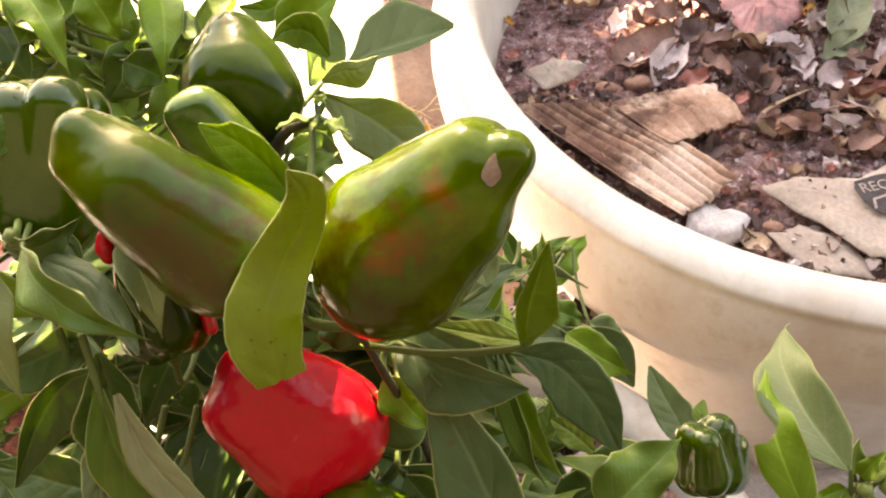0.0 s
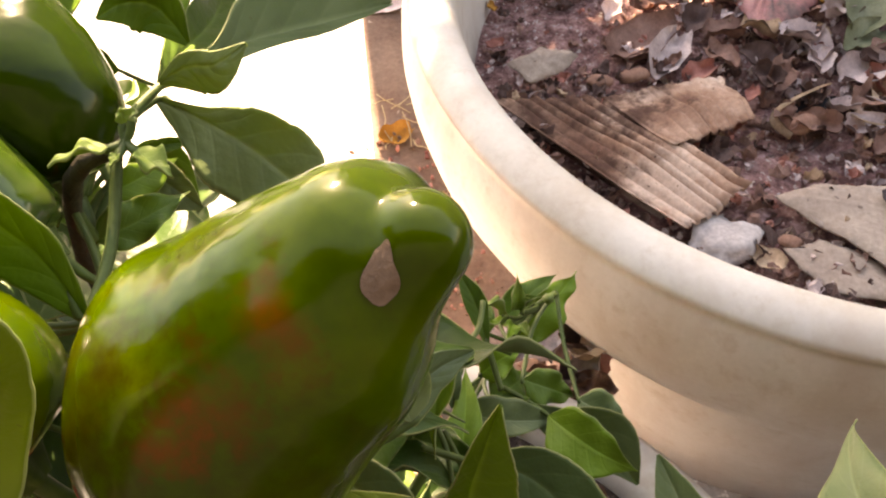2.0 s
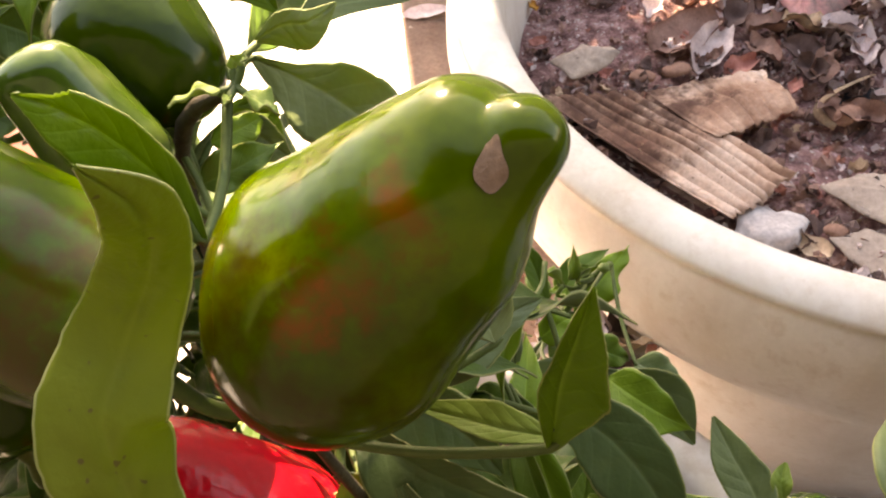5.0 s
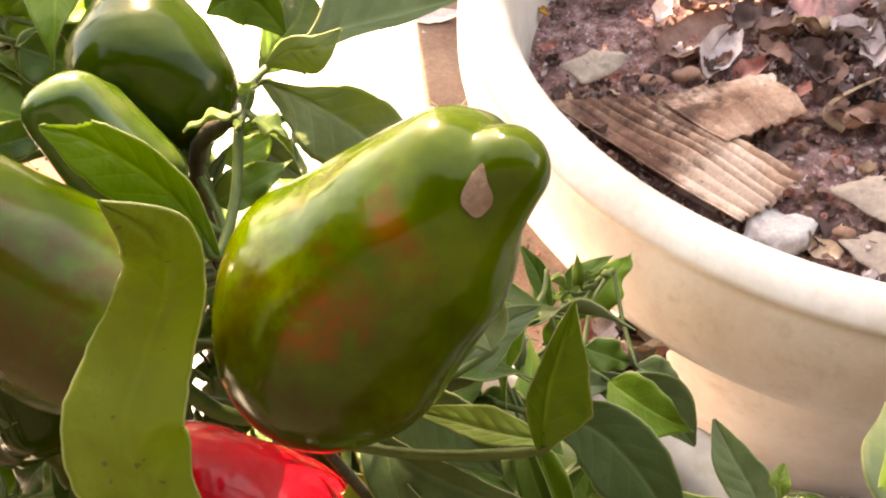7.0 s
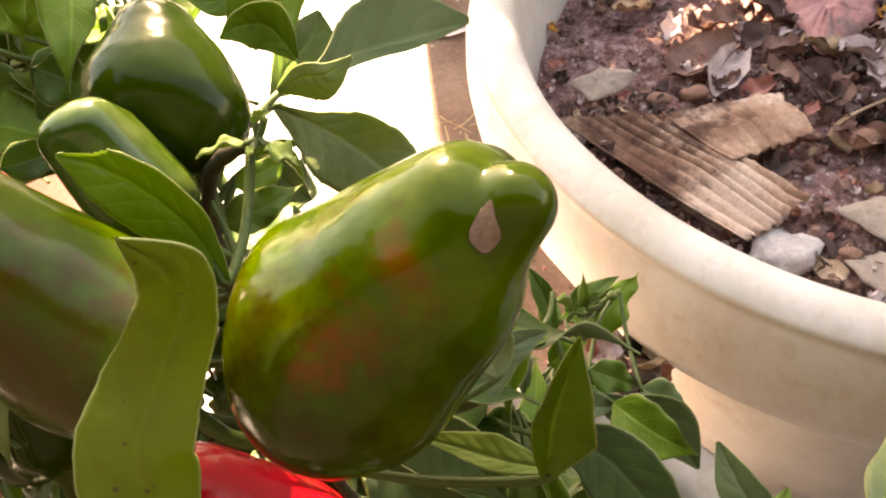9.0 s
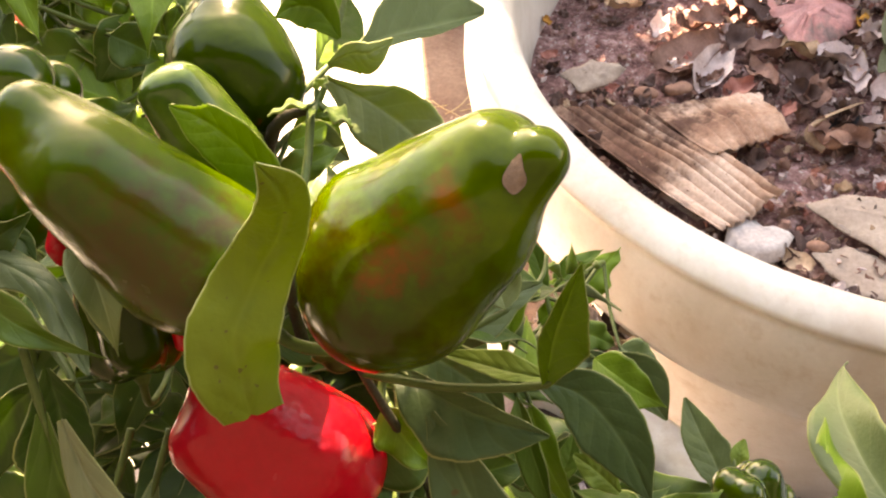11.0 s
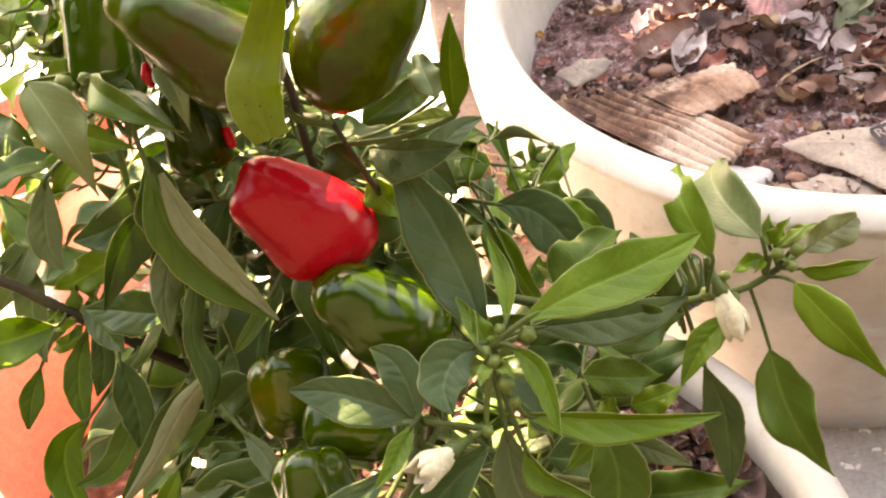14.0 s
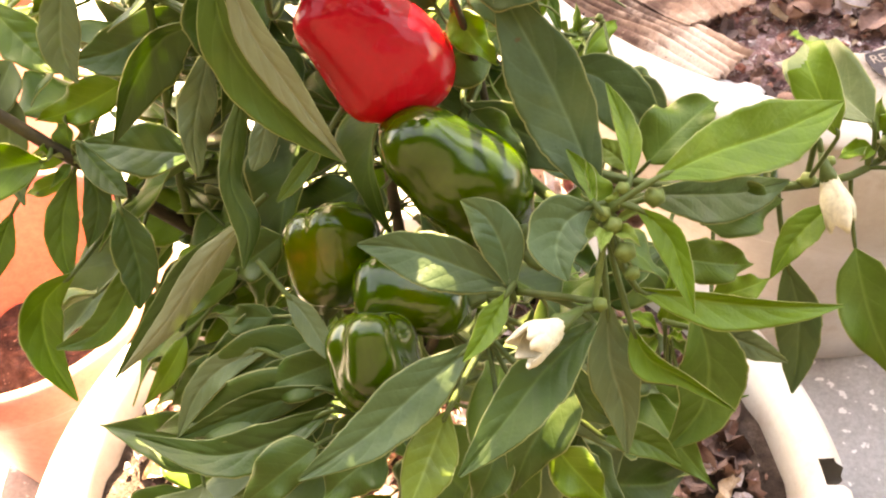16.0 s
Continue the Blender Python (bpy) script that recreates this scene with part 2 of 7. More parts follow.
EARTH = rough_surface("brown_earth", [(0.3, (0.17, 0.10, 0.075)), (0.55, (0.27, 0.18, 0.14)), (0.75, (0.36, 0.26, 0.21))], 9, 150, 0.95, 0.7, 0.005, (60, 0.7, (0.42, 0.33, 0.27)), 0.15)
CONCRETE = rough_surface("grey_concrete", [(0.3, (0.41, 0.41, 0.43)), (0.55, (0.56, 0.56, 0.59)), (0.75, (0.66, 0.66, 0.69))], 7, 180, 0.9, 0.5, 0.003, (70, 0.64, (0.82, 0.82, 0.84)), 0.2)
# near-black for the added light blockers, and for the rim's scratch
DARK_MATT = rough_surface("dark_matt", [(0.3, (0.012, 0.010, 0.009)), (0.7, (0.026, 0.022, 0.019))], 6, 120, 0.8, 0.4, 0.002)
PLASTER = rough_surface("wall_plaster", [(0.3, (0.55, 0.50, 0.43)), (0.7, (0.66, 0.61, 0.54))], 2, 60, 0.9, 0.3, 0.003)


# ---------------------------------------------------------------- builders
def finish(name, bm, mats, parent=None, label="", smooth=True):
    me = bpy.data.meshes.new(name)
    bm.normal_update()
    bm.to_mesh(me)
    bm.free()
    for m in mats if isinstance(mats, (list, tuple)) else [mats]:
        me.materials.append(m)
    if smooth:
        me.polygons.foreach_set("use_smooth", [True] * len(me.polygons))
    ob = new(name, me)
    if parent:
        ob.parent = parent
    if label:
        ob["label"] = label
    return ob


def part(name, bm, material, parent, label="", smooth=True):
    return finish(name, bm, material, parent, label, smooth)


def thing(name, place, label, category, group=""):
    ob = new(name)
    ob.location = place
    ob.empty_display_size = 0.05
    return tagged(ob, label, category, group)


def bridge(bm, a, b, mat=0, closed=True):
    n = len(a)
    for i in range(n if closed else n - 1):
        f = bm.faces.new((a[i], a[(i + 1) % n], b[(i + 1) % n], b[i]))
        f.material_index = mat


def lathe(profile, seg, wobble=0.0, seed=0):
    """A turned form from (radius, height) pairs, slightly out of true."""
    bm = bmesh.new()
    rings = []
    for r, z in profile:
        ring = []
        for i in range(seg):
            a = 2 * math.pi * i / seg
            k = 1 + wobble * noise.noise((math.cos(a) * 1.3 + seed, math.sin(a) * 1.3, z * 3))
            ring.append(bm.verts.new((r * k * math.cos(a), r * k * math.sin(a), z)))
        rings.append(ring)
    for a, b in zip(rings, rings[1:]):
        bridge(bm, a, b)
    return bm, rings


def tube(bm, pts, radii, sides=7, mat=0, cap=True):
    pts = [Vector(p) for p in pts]
    rings, x = [], None
    for i, p in enumerate(pts):
        d = (pts[min(i + 1, len(pts) - 1)] - pts[max(i - 1, 0)]).normalized()
        x = (x - d * x.dot(d)).normalized() if x else d.orthogonal().normalized()
        y = d.cross(x)
        rings.append([bm.verts.new(p + radii[i] * (math.cos(t) * x + math.sin(t) * y)) for t in (2 * math.pi * k / sides for k in range(sides))])
    for a, b in zip(rings, rings[1:]):
        bridge(bm, a, b, mat)
    if cap:
        bm.faces.new(rings[0][::-1]).material_index = mat
        bm.faces.new(rings[-1]).material_index = mat


def spline(pts, n=6):
    """Points along a smooth line through the given ones."""
    pts = [Vector(p) for p in pts]
    out = []
    for i in range(len(pts) - 1):
        p0, p1, p2, p3 = pts[max(i - 1, 0)], pts[i], pts[i + 1], pts[min(i + 2, len(pts) - 1)]
        for k in range(n):
            t = k / n
            out.append(0.5 * (2 * p1 + (p2 - p0) * t + (2 * p0 - 5 * p1 + 4 * p2 - p3) * t * t + (3 * p1 - p0 - 3 * p2 + p3) * t ** 3))
    out.append(pts[-1])
    return out


# ---------------------------------------------------------------- ground, and unseen walls added to shape the light
def slab(name, x0, x1, y0, y1, z0, z1, mat, label, cat, kind="structure"):
    bm = bmesh.new()
    bmesh.ops.create_cube(bm, size=1)
    for v in bm.verts:
        v.co = Vector(((x0, x1)[v.co.x > 0], (y0, y1)[v.co.y > 0], (z0, z1)[v.co.z > 0]))
    return tagged(finish(name, bm, mat, smooth=False), label, cat, "", kind)


def ground_sheet():
    """One sheet to the horizon, fine near the pots."""
    def line():
        near = [i * 0.05 for i in range(-40, 61)]
        return [-800, -200, -60, -20, -8, -4] + near + [4.5, 8, 20, 60, 200, 800]
    bm = bmesh.new()
    xs = line()
    rows = [[bm.verts.new((x, y, 0.006 * noise.noise((x * 5, y * 5, 0)) if max(abs(x), abs(y)) < 3 else 0)) for x in xs] for y in xs]
    for a, b in zip(rows, rows[1:]):
        bridge(bm, a, b, 0, False)
    return tagged(finish("ground", bm, DARK_GROUND), "dark ground beyond the paving, added to cut bounced light", "ground", "", "structure")


ground_sheet()


def apron():
    """The cast concrete floor that the pots stand on."""
    bm = bmesh.new()
    n = 60
    rows = []
    for j in range(n + 1):
        y = -0.05 + 2.5 * j / n
        rows.append([bm.verts.new((-1.48 + 3.48 * i / n, y, 0.010 + 0.002 * noise.noise((i * 0.4, j * 0.4, 0)) if 0 < i < n and 0 < j < n else -0.012)) for i in range(n + 1)])
    for a, b in zip(rows, rows[1:]):
        bridge(bm, a, b, 0, False)
    return tagged(finish("pavement", bm, CONCRETE), "dusty grey concrete floor under the pots", "pavement", "", "structure")


apron()


def shade_wall():
    """An unseen thin wall added for shade, with openings placed to let patches of sun through."""
    y = 2.6
    holes = []
    for px, py, pz, w, d in ((0.076, 0.934, 0.355, 0.046, 0.050), (0.126, 0.918, 0.355, 0.034, 0.044), (0.222, 0.940, 0.348, 0.090, 0.085), (0.266, 0.980, 0.348, 0.090, 0.075), (0.184, 0.862, 0.355, 0.034, 0.070), (0.079, 0.860, 0.355, 0.028, 0.034), (0.190, 0.990, 0.355, 0.080, 0.050), (-0.024, 0.88, 0.46, 0.034, 0.070), (-0.014, 0.735, 0.46, 0.026, 0.026), (-0.026, 0.687, 0.46, 0.024, 0.024),
                              (-0.034, 0.173, 0.843, 0.022, 0.028), (-0.010, 0.176, 0.853, 0.016, 0.018), (0.008, 0.172, 0.857, 0.024, 0.014),  (-0.052, 0.229, 0.828, 0.022, 0.028), (-0.073, 0.212, 0.836, 0.020, 0.024),
                              (-0.055, 0.187, 0.836, 0.018, 0.022), (-0.038, 0.146, 0.846, 0.016, 0.024), (-0.035, 0.247, 0.812, 0.030, 0.036), (-0.003, 0.122, 0.731, 0.014, 0.034), (-0.150, 0.180, 0.740, 0.060, 0.060), (-0.120, 0.350, 0.800, 0.150, 0.140)):
        k = (y - py) / sun_dir.y
        cx, cz = px + sun_dir.x * k, pz + sun_dir.z * k
        holes.append((cx - w / 2, cx + w / 2, cz - d * 0.5 * math.tan(SUN_EL), cz + d * 0.5 * math.tan(SUN_EL)))
    # the wall's upper part juts out to the left to keep the plant shaded
    xs = sorted({-0.50, -0.33, 6.0, *(h[0] for h in holes), *(h[1] for h in holes)})
    zs = sorted({0.0, 2.2, 2.9, *(h[2] for h in holes), *(h[3] for h in holes)})
    bm = bmesh.new()
    grid = [[bm.verts.new((x, y, z)) for x in xs] for z in zs]
    for b in range(len(zs) - 1):
        for a in range(len(xs) - 1):
            cx, cz = (xs[a] + xs[a + 1]) / 2, (zs[b] + zs[b + 1]) / 2
            if cx < -0.33 and cz < 2.2 or any(h[0] < cx < h[1] and h[2] < cz < h[3] for h in holes):
                continue
            bm.faces.new((grid[b][a], grid[b][a + 1], grid[b + 1][a + 1], grid[b + 1][a]))
    bmesh.ops.delete(bm, geom=[v for v in bm.verts if not v.link_faces], context="VERTS")
    bmesh.ops.solidify(bm, geom=bm.faces[:], thickness=-0.008)
    return tagged(finish("shade_wall_north", bm, PLASTER, smooth=False), "unseen pale wall added to shade the pots, with openings for sun", "wall", "", "structure")


shade_wall()

# unseen walls and roof, added only to keep light off the near sides
slab("light_block_south", -5.0, 6.0, -0.80, -0.65, 0.0, 2.2, DARK_MATT, "unseen dark wall added to block light from behind", "wall")
slab("light_block_west", -1.62, -1.50, -0.65, 0.42, 0.0, 2.2, DARK_MATT, "unseen dark wall added to block glare from the left", "wall")
slab("light_block_top", -5.0, 6.0, -0.80, -0.26, 2.2, 2.3, DARK_MATT, "unseen dark slab added to block light from overhead", "roof")


def earth_patch():
    """Loose brown earth lying over the concrete beside the white pot."""
    bm = bmesh.new()
    n, m = 44, 60
    rows = []
    for j in range(m + 1):
        y = 0.42 + 2.1 * j / m
        row = []
        for i in range(n + 1):
            x0 = -0.108 - 0.113 * (y - 0.919) + 0.006 * noise.noise((y * 14, 3, 0))
            x = x0 + (0.16 - x0) * i / n
            e = min(i, n - i, j, m - j)
            z = 0.024 + 0.008 * noise.noise((x * 8, y * 8, 2)) + 0.004 * noise.noise((x * 30, y * 30, 5))
            row.append(bm.verts.new((x, y, z if e > 0 else -0.01)))
        rows.append(row)
    for a, b in zip(rows, rows[1:]):
        bridge(bm, a, b, 0, False)
    return tagged(finish("earth", bm, EARTH), "loose reddish brown earth between the pots", "earth", "", "structure")


earth_patch()

# ---------------------------------------------------------------- pots
BIG = Vector((0.37, 0.785, 0.004))
LOW = Vector((-0.063, 0.204, 0.004))
RED = Vector((-0.470, 0.455, 0.008))


def soil_bed(r, z, mat, name, parent, seed, label):
    bm = bmesh.new()
    rings = []
    for k in range(0, 41):
        rr = r * k / 40
        seg = 96
        ring = []
        for i in range(seg):
            a = 2 * math.pi * i / seg
            x, y = rr * math.cos(a), rr * math.sin(a)
            h = 0.012 * noise.noise((x * 14 + seed, y * 14, 0)) + 0.006 * noise.noise((x * 45 + seed, y * 45, 1)) + 0.003 * noise.noise((x * 120, y * 120, seed))
            ring.append(bm.verts.new((x, y, z + h)))
        rings.append(ring)
    for a, b in zip(rings, rings[1:]):
        bridge(bm, a, b)
    bmesh.ops.remove_doubles(bm, verts=rings[0], dist=1e-6)
    return part(name, bm, mat, parent, label)


def big_pot():
    pot = thing("flower_pot", BIG, "large aged white plastic flower pot with a thick rolled rim", "flower pot", "flower pots")
    prof = [(0.0, 0.004), (0.25, 0.004), (0.282, 0.012), (0.300, 0.08), (0.325, 0.17), (0.346, 0.255), (0.358, 0.290), (0.372, 0.300), (0.386, 0.318),
            (0.401, 0.350), (0.409, 0.380), (0.412, 0.402), (0.411, 0.425), (0.407, 0.444), (0.4052, 0.4495), (0.4062, 0.4505), (0.4030, 0.4540), (0.400, 0.457), (0.390, 0.462), (0.378, 0.462), (0.369, 0.457),
            (0.364, 0.446), (0.360, 0.42), (0.352, 0.36), (0.340, 0.28), (0.330, 0.22)]
    bm, rings = lathe(prof, 128, 0.006, 3)
    bm.faces.new(rings[-1])
    part("body", bm, WHITE_POT, pot)
    sb = bmesh.new()
    for first, count in ((0, 16), (17, 12), (31, 22)):
        line = []
        for k in range(first, first + count):
            g = radians(-127.5 + 0.34 * k)
            w = noise.noise((k * 0.35, 2, 0))
            line.append(Vector(((0.4014 + 0.0008 * w) * math.cos(g), (0.4014 + 0.0008 * w) * math.sin(g), 0.4558 - 0.0008 * w)))
        tube(sb, line, [0.0001 + 0.00045 * abs(noise.noise((k * 0.6, 9, first))) for k in range(count)], 5)
    part("scratch", sb, DARK_MATT, pot, "fine broken scratch along the rim")
    return pot


def low_pot():
    pot = thing("flower_pot", LOW, "white plastic flower pot with a chipped rim, holding the pepper plant", "flower pot", "flower pots")
    prof = [(0.0, 0.004), (0.20, 0.004), (0.215, 0.012), (0.238, 0.1), (0.258, 0.2), (0.268, 0.243), (0.285, 0.248), (0.300, 0.262), (0.306, 0.282), (0.304, 0.297),
            (0.296, 0.306), (0.284, 0.307), (0.274, 0.301), (0.268, 0.288), (0.262, 0.25), (0.255, 0.2), (0.25, 0.17)]
    bm, rings = lathe(prof, 512, 0.008, 9)
    gone = []
    for f in bm.faces:
        c = f.calc_center_median()
        a = math.atan2(c.y, c.x) + 0.012 * noise.noise((c.z * 260, 1, 0)) + 0.006 * noise.noise((c.z * 700, 5, c.x * 90))
        if 0.262 < c.z < 0.31 and 0.284 < c.xy.length and 0.004 < a < 0.050 + 0.9 * (c.z - 0.28):
            gone.append(f)
    bmesh.ops.delete(bm, geom=gone, context="FACES")
    bm.faces.new(rings[-1])
    part("body", bm, WHITE_POT, pot)
    return pot


def red_pot(place):
    pot = thing("flower_pot", place, "small faded red plastic flower pot standing in the sun", "flower pot", "red flower pots")
    prof = [(0.0, 0.004), (0.095, 0.004), (0.105, 0.012), (0.118, 0.10), (0.130, 0.20), (0.137, 0.245), (0.150, 0.250), (0.157, 0.262), (0.160, 0.282), (0.157, 0.300),
            (0.150, 0.306), (0.143, 0.303), (0.139, 0.29), (0.134, 0.24), (0.128, 0.19), (0.121, 0.13), (0.116, 0.10)]
    bm, rings = lathe([(0.94 * r, 0.88 * z) for r, z in prof], 96, 0.01, 5)
    bm.faces.new(rings[-1])
    part("body", bm, RED_POT, pot)
    soil_bed(0.1125, 0.120, SOIL_DARK, "soil", pot, 12, "dry soil")
    return pot


big = big_pot()
low = low_pot()
first_red = red_pot(RED)
for spot in ((-0.70, 0.95, 0.012), (-0.80, 0.45, 0.008)):
    copy_thing(first_red, pose(*spot, 0, 0, 40 * spot[0]))
soil_bed(0.3495, 0.338, SOIL, "soil", big, 1, "dark crumbly potting soil")
soil_bed(0.265, 0.272, SOIL_DARK, "soil", low, 7, "dry brown potting soil")

# ---------------------------------------------------------------- the pepper plant
plant = thing("pepper_plant", (LOW.x, LOW.y, 0.272), "bushy pepper plant hung with green and red fruit", "pepper plant")
PLANT_INV = Matrix.Translation(plant.location).inverted()
BRANCHES = []


def to_plant(ob):
    ob.parent = plant
    ob.matrix_parent_inverse = PLANT_INV
    return ob


def branch(pts, r0, r1, mat=STEM, name="branch"):
    line = spline(pts, 6)
    n = len(line)
    for i, p in enumerate(line):
        p += Vector((noise.noise(p * 40), noise.noise(p * 40 + Vector((9, 0, 0))), 0)) * 0.0015 if 0 < i < n - 1 else Vector((0, 0, 0))
    bm = bmesh.new()
    radii = [(r0 + (r1 - r0) * i / (n - 1)) * (1 + 0.12 * noise.noise(p * 90)) for i, p in enumerate(line)]
    tube(bm, line, radii, 8)
    BRANCHES.extend(line)
    return to_plant(finish(name, bm, mat))


branch([(-0.063, 0.204, 0.225), (-0.060, 0.200, 0.36), (-0.055, 0.195, 0.50)], 0.009, 0.0075, BARK, "stem")
FORK = (-0.055, 0.195, 0.50)
branch([FORK, (-0.060, 0.205, 0.62), (-0.0588, 0.2127, 0.7928), (-0.0401, 0.2094, 0.8261)], 0.0034, 0.0013, DARK_STEM)
branch([FORK, (-0.030, 0.175, 0.60), (-0.012, 0.160, 0.70), (-0.030, 0.158, 0.795)], 0.0032, 0.0010, DARK_STEM)
branch([(-0.012, 0.160, 0.70), (0.010, 0.110, 0.72), (0.020, 0.082, 0.747)], 0.0025, 0.0014)
branch([(-0.012, 0.160, 0.70), (0.05, 0.150, 0.685), (0.112, 0.142, 0.692), (0.15, 0.165, 0.690)], 0.0025, 0.0012)
branch([FORK, (-0.02, 0.25, 0.56), (0.032, 0.303, 0.623), (0.05, 0.31, 0.645)], 0.0028, 0.0014)
branch([FORK, (-0.10, 0.185, 0.58), (-0.15, 0.178, 0.64), (-0.189, 0.181, 0.683), (-0.235, 0.19, 0.72)], 0.0040, 0.0026, DARK_STEM)
branch([(-0.10, 0.185, 0.58), (-0.13, 0.13, 0.62), (-0.15, 0.10, 0.65)], 0.0025, 0.0012)
branch([FORK, (-0.06, 0.13, 0.56), (-0.06, 0.08, 0.63), (-0.055, 0.06, 0.665)], 0.0028, 0.0015)
branch([(-0.06, 0.13, 0.56), (-0.03, 0.09, 0.65), (-0.009, 0.070, 0.726)], 0.0025, 0.0014)
branch([(-0.15, 0.178, 0.64), (-0.14, 0.19, 0.74), (-0.13, 0.20, 0.81)], 0.0022, 0.0011)
branch([(-0.062, 0.245, 0.72), (-0.088, 0.285, 0.755), (-0.110, 0.310, 0.775)], 0.0026, 0.0012)
branch([FORK, (0.02, 0.14, 0.57), (0.06, 0.10, 0.62)], 0.0025, 0.0012)


def leaf(base, tip, width, angle, bend, fold, key, stalk=True, bite=None):
    """One blade with its stalk. angle: the turn of its upper side about the axis, from upwards; bend: how far it arches; fold: how far the halves close."""
    b, t = Vector(base), Vector(tip)
    ax = (t - b)
    length = ax.length
    ax.normalize()
    up = Vector((0, 0, 1)) - ax * ax.z
    up.normalize()
    side = ax.cross(up)
    a = radians(angle)
    nrm = math.cos(a) * up + math.sin(a) * side
    acr = ax.cross(nrm)
    rnd = random.Random(round(b.x * 9e3) + round(t.y * 7e3) * 31 + round(t.z * 5e3) * 7)
    rows, cols = (40, 20) if bite else (20, 10)
    ph, wav, freq, lip = rnd.uniform(0, 6), rnd.uniform(0.5, 1.9), rnd.uniform(8, 16), rnd.uniform(-0.10, 0.26)
    twist, n0, a0 = rnd.uniform(-0.8, 0.8), nrm, acr
    sway, skew, hook = rnd.uniform(-0.06, 0.06), rnd.uniform(0.82, 1.2), rnd.uniform(-0.1, 0.8)
    bm = bmesh.new()
    uvl = bm.loops.layers.uv.new("UVMap")
    tops, bots = [], []
    for j in range(rows + 1):
        v = j / rows
        w = max(width * 0.012, width * 0.5 * v ** 0.62 * (1 - v) ** (1.15 + 0.25 * v) / 0.302 * min(1, v / 0.10) ** 0.4)
        nrm, acr = math.cos(twist * (v - 0.35)) * n0 + math.sin(twist * (v - 0.35)) * a0, math.cos(twist * (v - 0.35)) * a0 - math.sin(twist * (v - 0.35)) * n0
        arch = bend * length * (4 * v * (1 - v)) - hook * length * max(0.0, v - 0.6) ** 2
        mid = b + ax * length * v + n0 * arch + a0 * sway * length * math.sin(math.pi * v)
        tr, br = [], []
        for i in range(cols + 1):
            u = i / cols * 2 - 1
            open_ = (fold + 0.15) * (0.75 if u > 0 else 1.0)
            y = w * u * math.cos(open_) * (skew if u > 0 else 1 / skew) * (1 + 0.17 * noise.noise((v * 6 + ph, (u > 0) * 9.0, 2)))
            z = w * abs(u) ** 1.25 * math.sin(open_)
            ruff = -lip * w * abs(u) ** 4 + 0.14 * width * wav * abs(u) ** 2 * math.sin(v * freq + ph + (1.3 if u > 0 else 0)) * math.sin(math.pi * v)
            p = mid + acr * y + nrm * (z + ruff + 0.012 * width * math.cos(abs(u) * 7 - v * 22) * (1 - abs(u)))
            tr.append((p, u * 0.5 + 0.5, v))
            br.append((p - nrm * 0.0005, u * 0.5 + 0.5, v))
        tops.append([(bm.verts.new(p), x, y) for p, x, y in tr])
        bots.append([(bm.verts.new(p), x, y) for p, x, y in br])

    def quad(c, mat):
        f = bm.faces.new([q[0] for q in c])
        f.material_index = mat
        for lp, q in zip(f.loops, c):
            lp[uvl].uv = (q[1], q[2])

    def eaten(i, j):
        u, v = (i + 0.5) / cols * 2 - 1, (j + 0.5) / rows
        return bite and ((u - bite[0]) / bite[2]) ** 2 + ((v - bite[1]) / bite[3]) ** 2 < 1

    for j in range(rows):
        for i in range(cols):
            if eaten(i, j):
                continue
            quad((tops[j][i], tops[j][i + 1], tops[j + 1][i + 1], tops[j + 1][i]), 0)
            quad((bots[j][i], bots[j + 1][i], bots[j + 1][i + 1], bots[j][i + 1]), 1)
        if not eaten(0, j):
            quad((tops[j][0], tops[j + 1][0], bots[j + 1][0], bots[j][0]), 1)
        quad((tops[j][cols], bots[j][cols], bots[j + 1][cols], tops[j + 1][cols]), 1)
    near = min(BRANCHES, key=lambda q: (q - b).length)
    gap = (near - b).length
    start = near if gap < 0.055 and stalk else b - ax * (0.018 if stalk else 0.004) - n0 * 0.004
    if stalk:
        tube(bm, spline([start, (start + b) / 2 - nrm * 0.12 * (start - b).length, b - n0 * 0.0006, b + ax * length * 0.06 + n0 * bend * length * 0.20 - n0 * 0.0014], 3),
             [0.0010, 0.0009, 0.0009, 0.0009, 0.0009, 0.0009, 0.0008, 0.0007, 0.0006, 0.0003], 5, 2)
    bmesh.ops.delete(bm, geom=[v for v in bm.verts if not v.link_faces], context="VERTS")
    bmesh.ops.recalc_face_normals(bm, faces=[f for f in bm.faces if f.material_index == 2])
    return to_plant(finish("leaf", bm, [TOP[key], UNDER[key], STEM]))


LEAF_MATS = [m for k in TOP for m in (TOP[k], UNDER[k])] + [STEM]


def joined(blades):
    """Many blades deep in the bush as one part, past the number one could pick apart."""
    bm = bmesh.new()
    for ob in blades:
        slots = [LEAF_MATS.index(m) for m in ob.data.materials]
        start = len(bm.faces)
        bm.from_mesh(ob.data)
        bm.faces.ensure_lookup_table()
        for k in range(start, len(bm.faces)):
            bm.faces[k].material_index = slots[bm.faces[k].material_index]
        old = ob.data
        bpy.data.objects.remove(ob)
        bpy.data.meshes.remove(old)
    return tagged(to_plant(finish("inner_foliage", bm, LEAF_MATS)), "dense shaded inner foliage", "", "", "stuff")


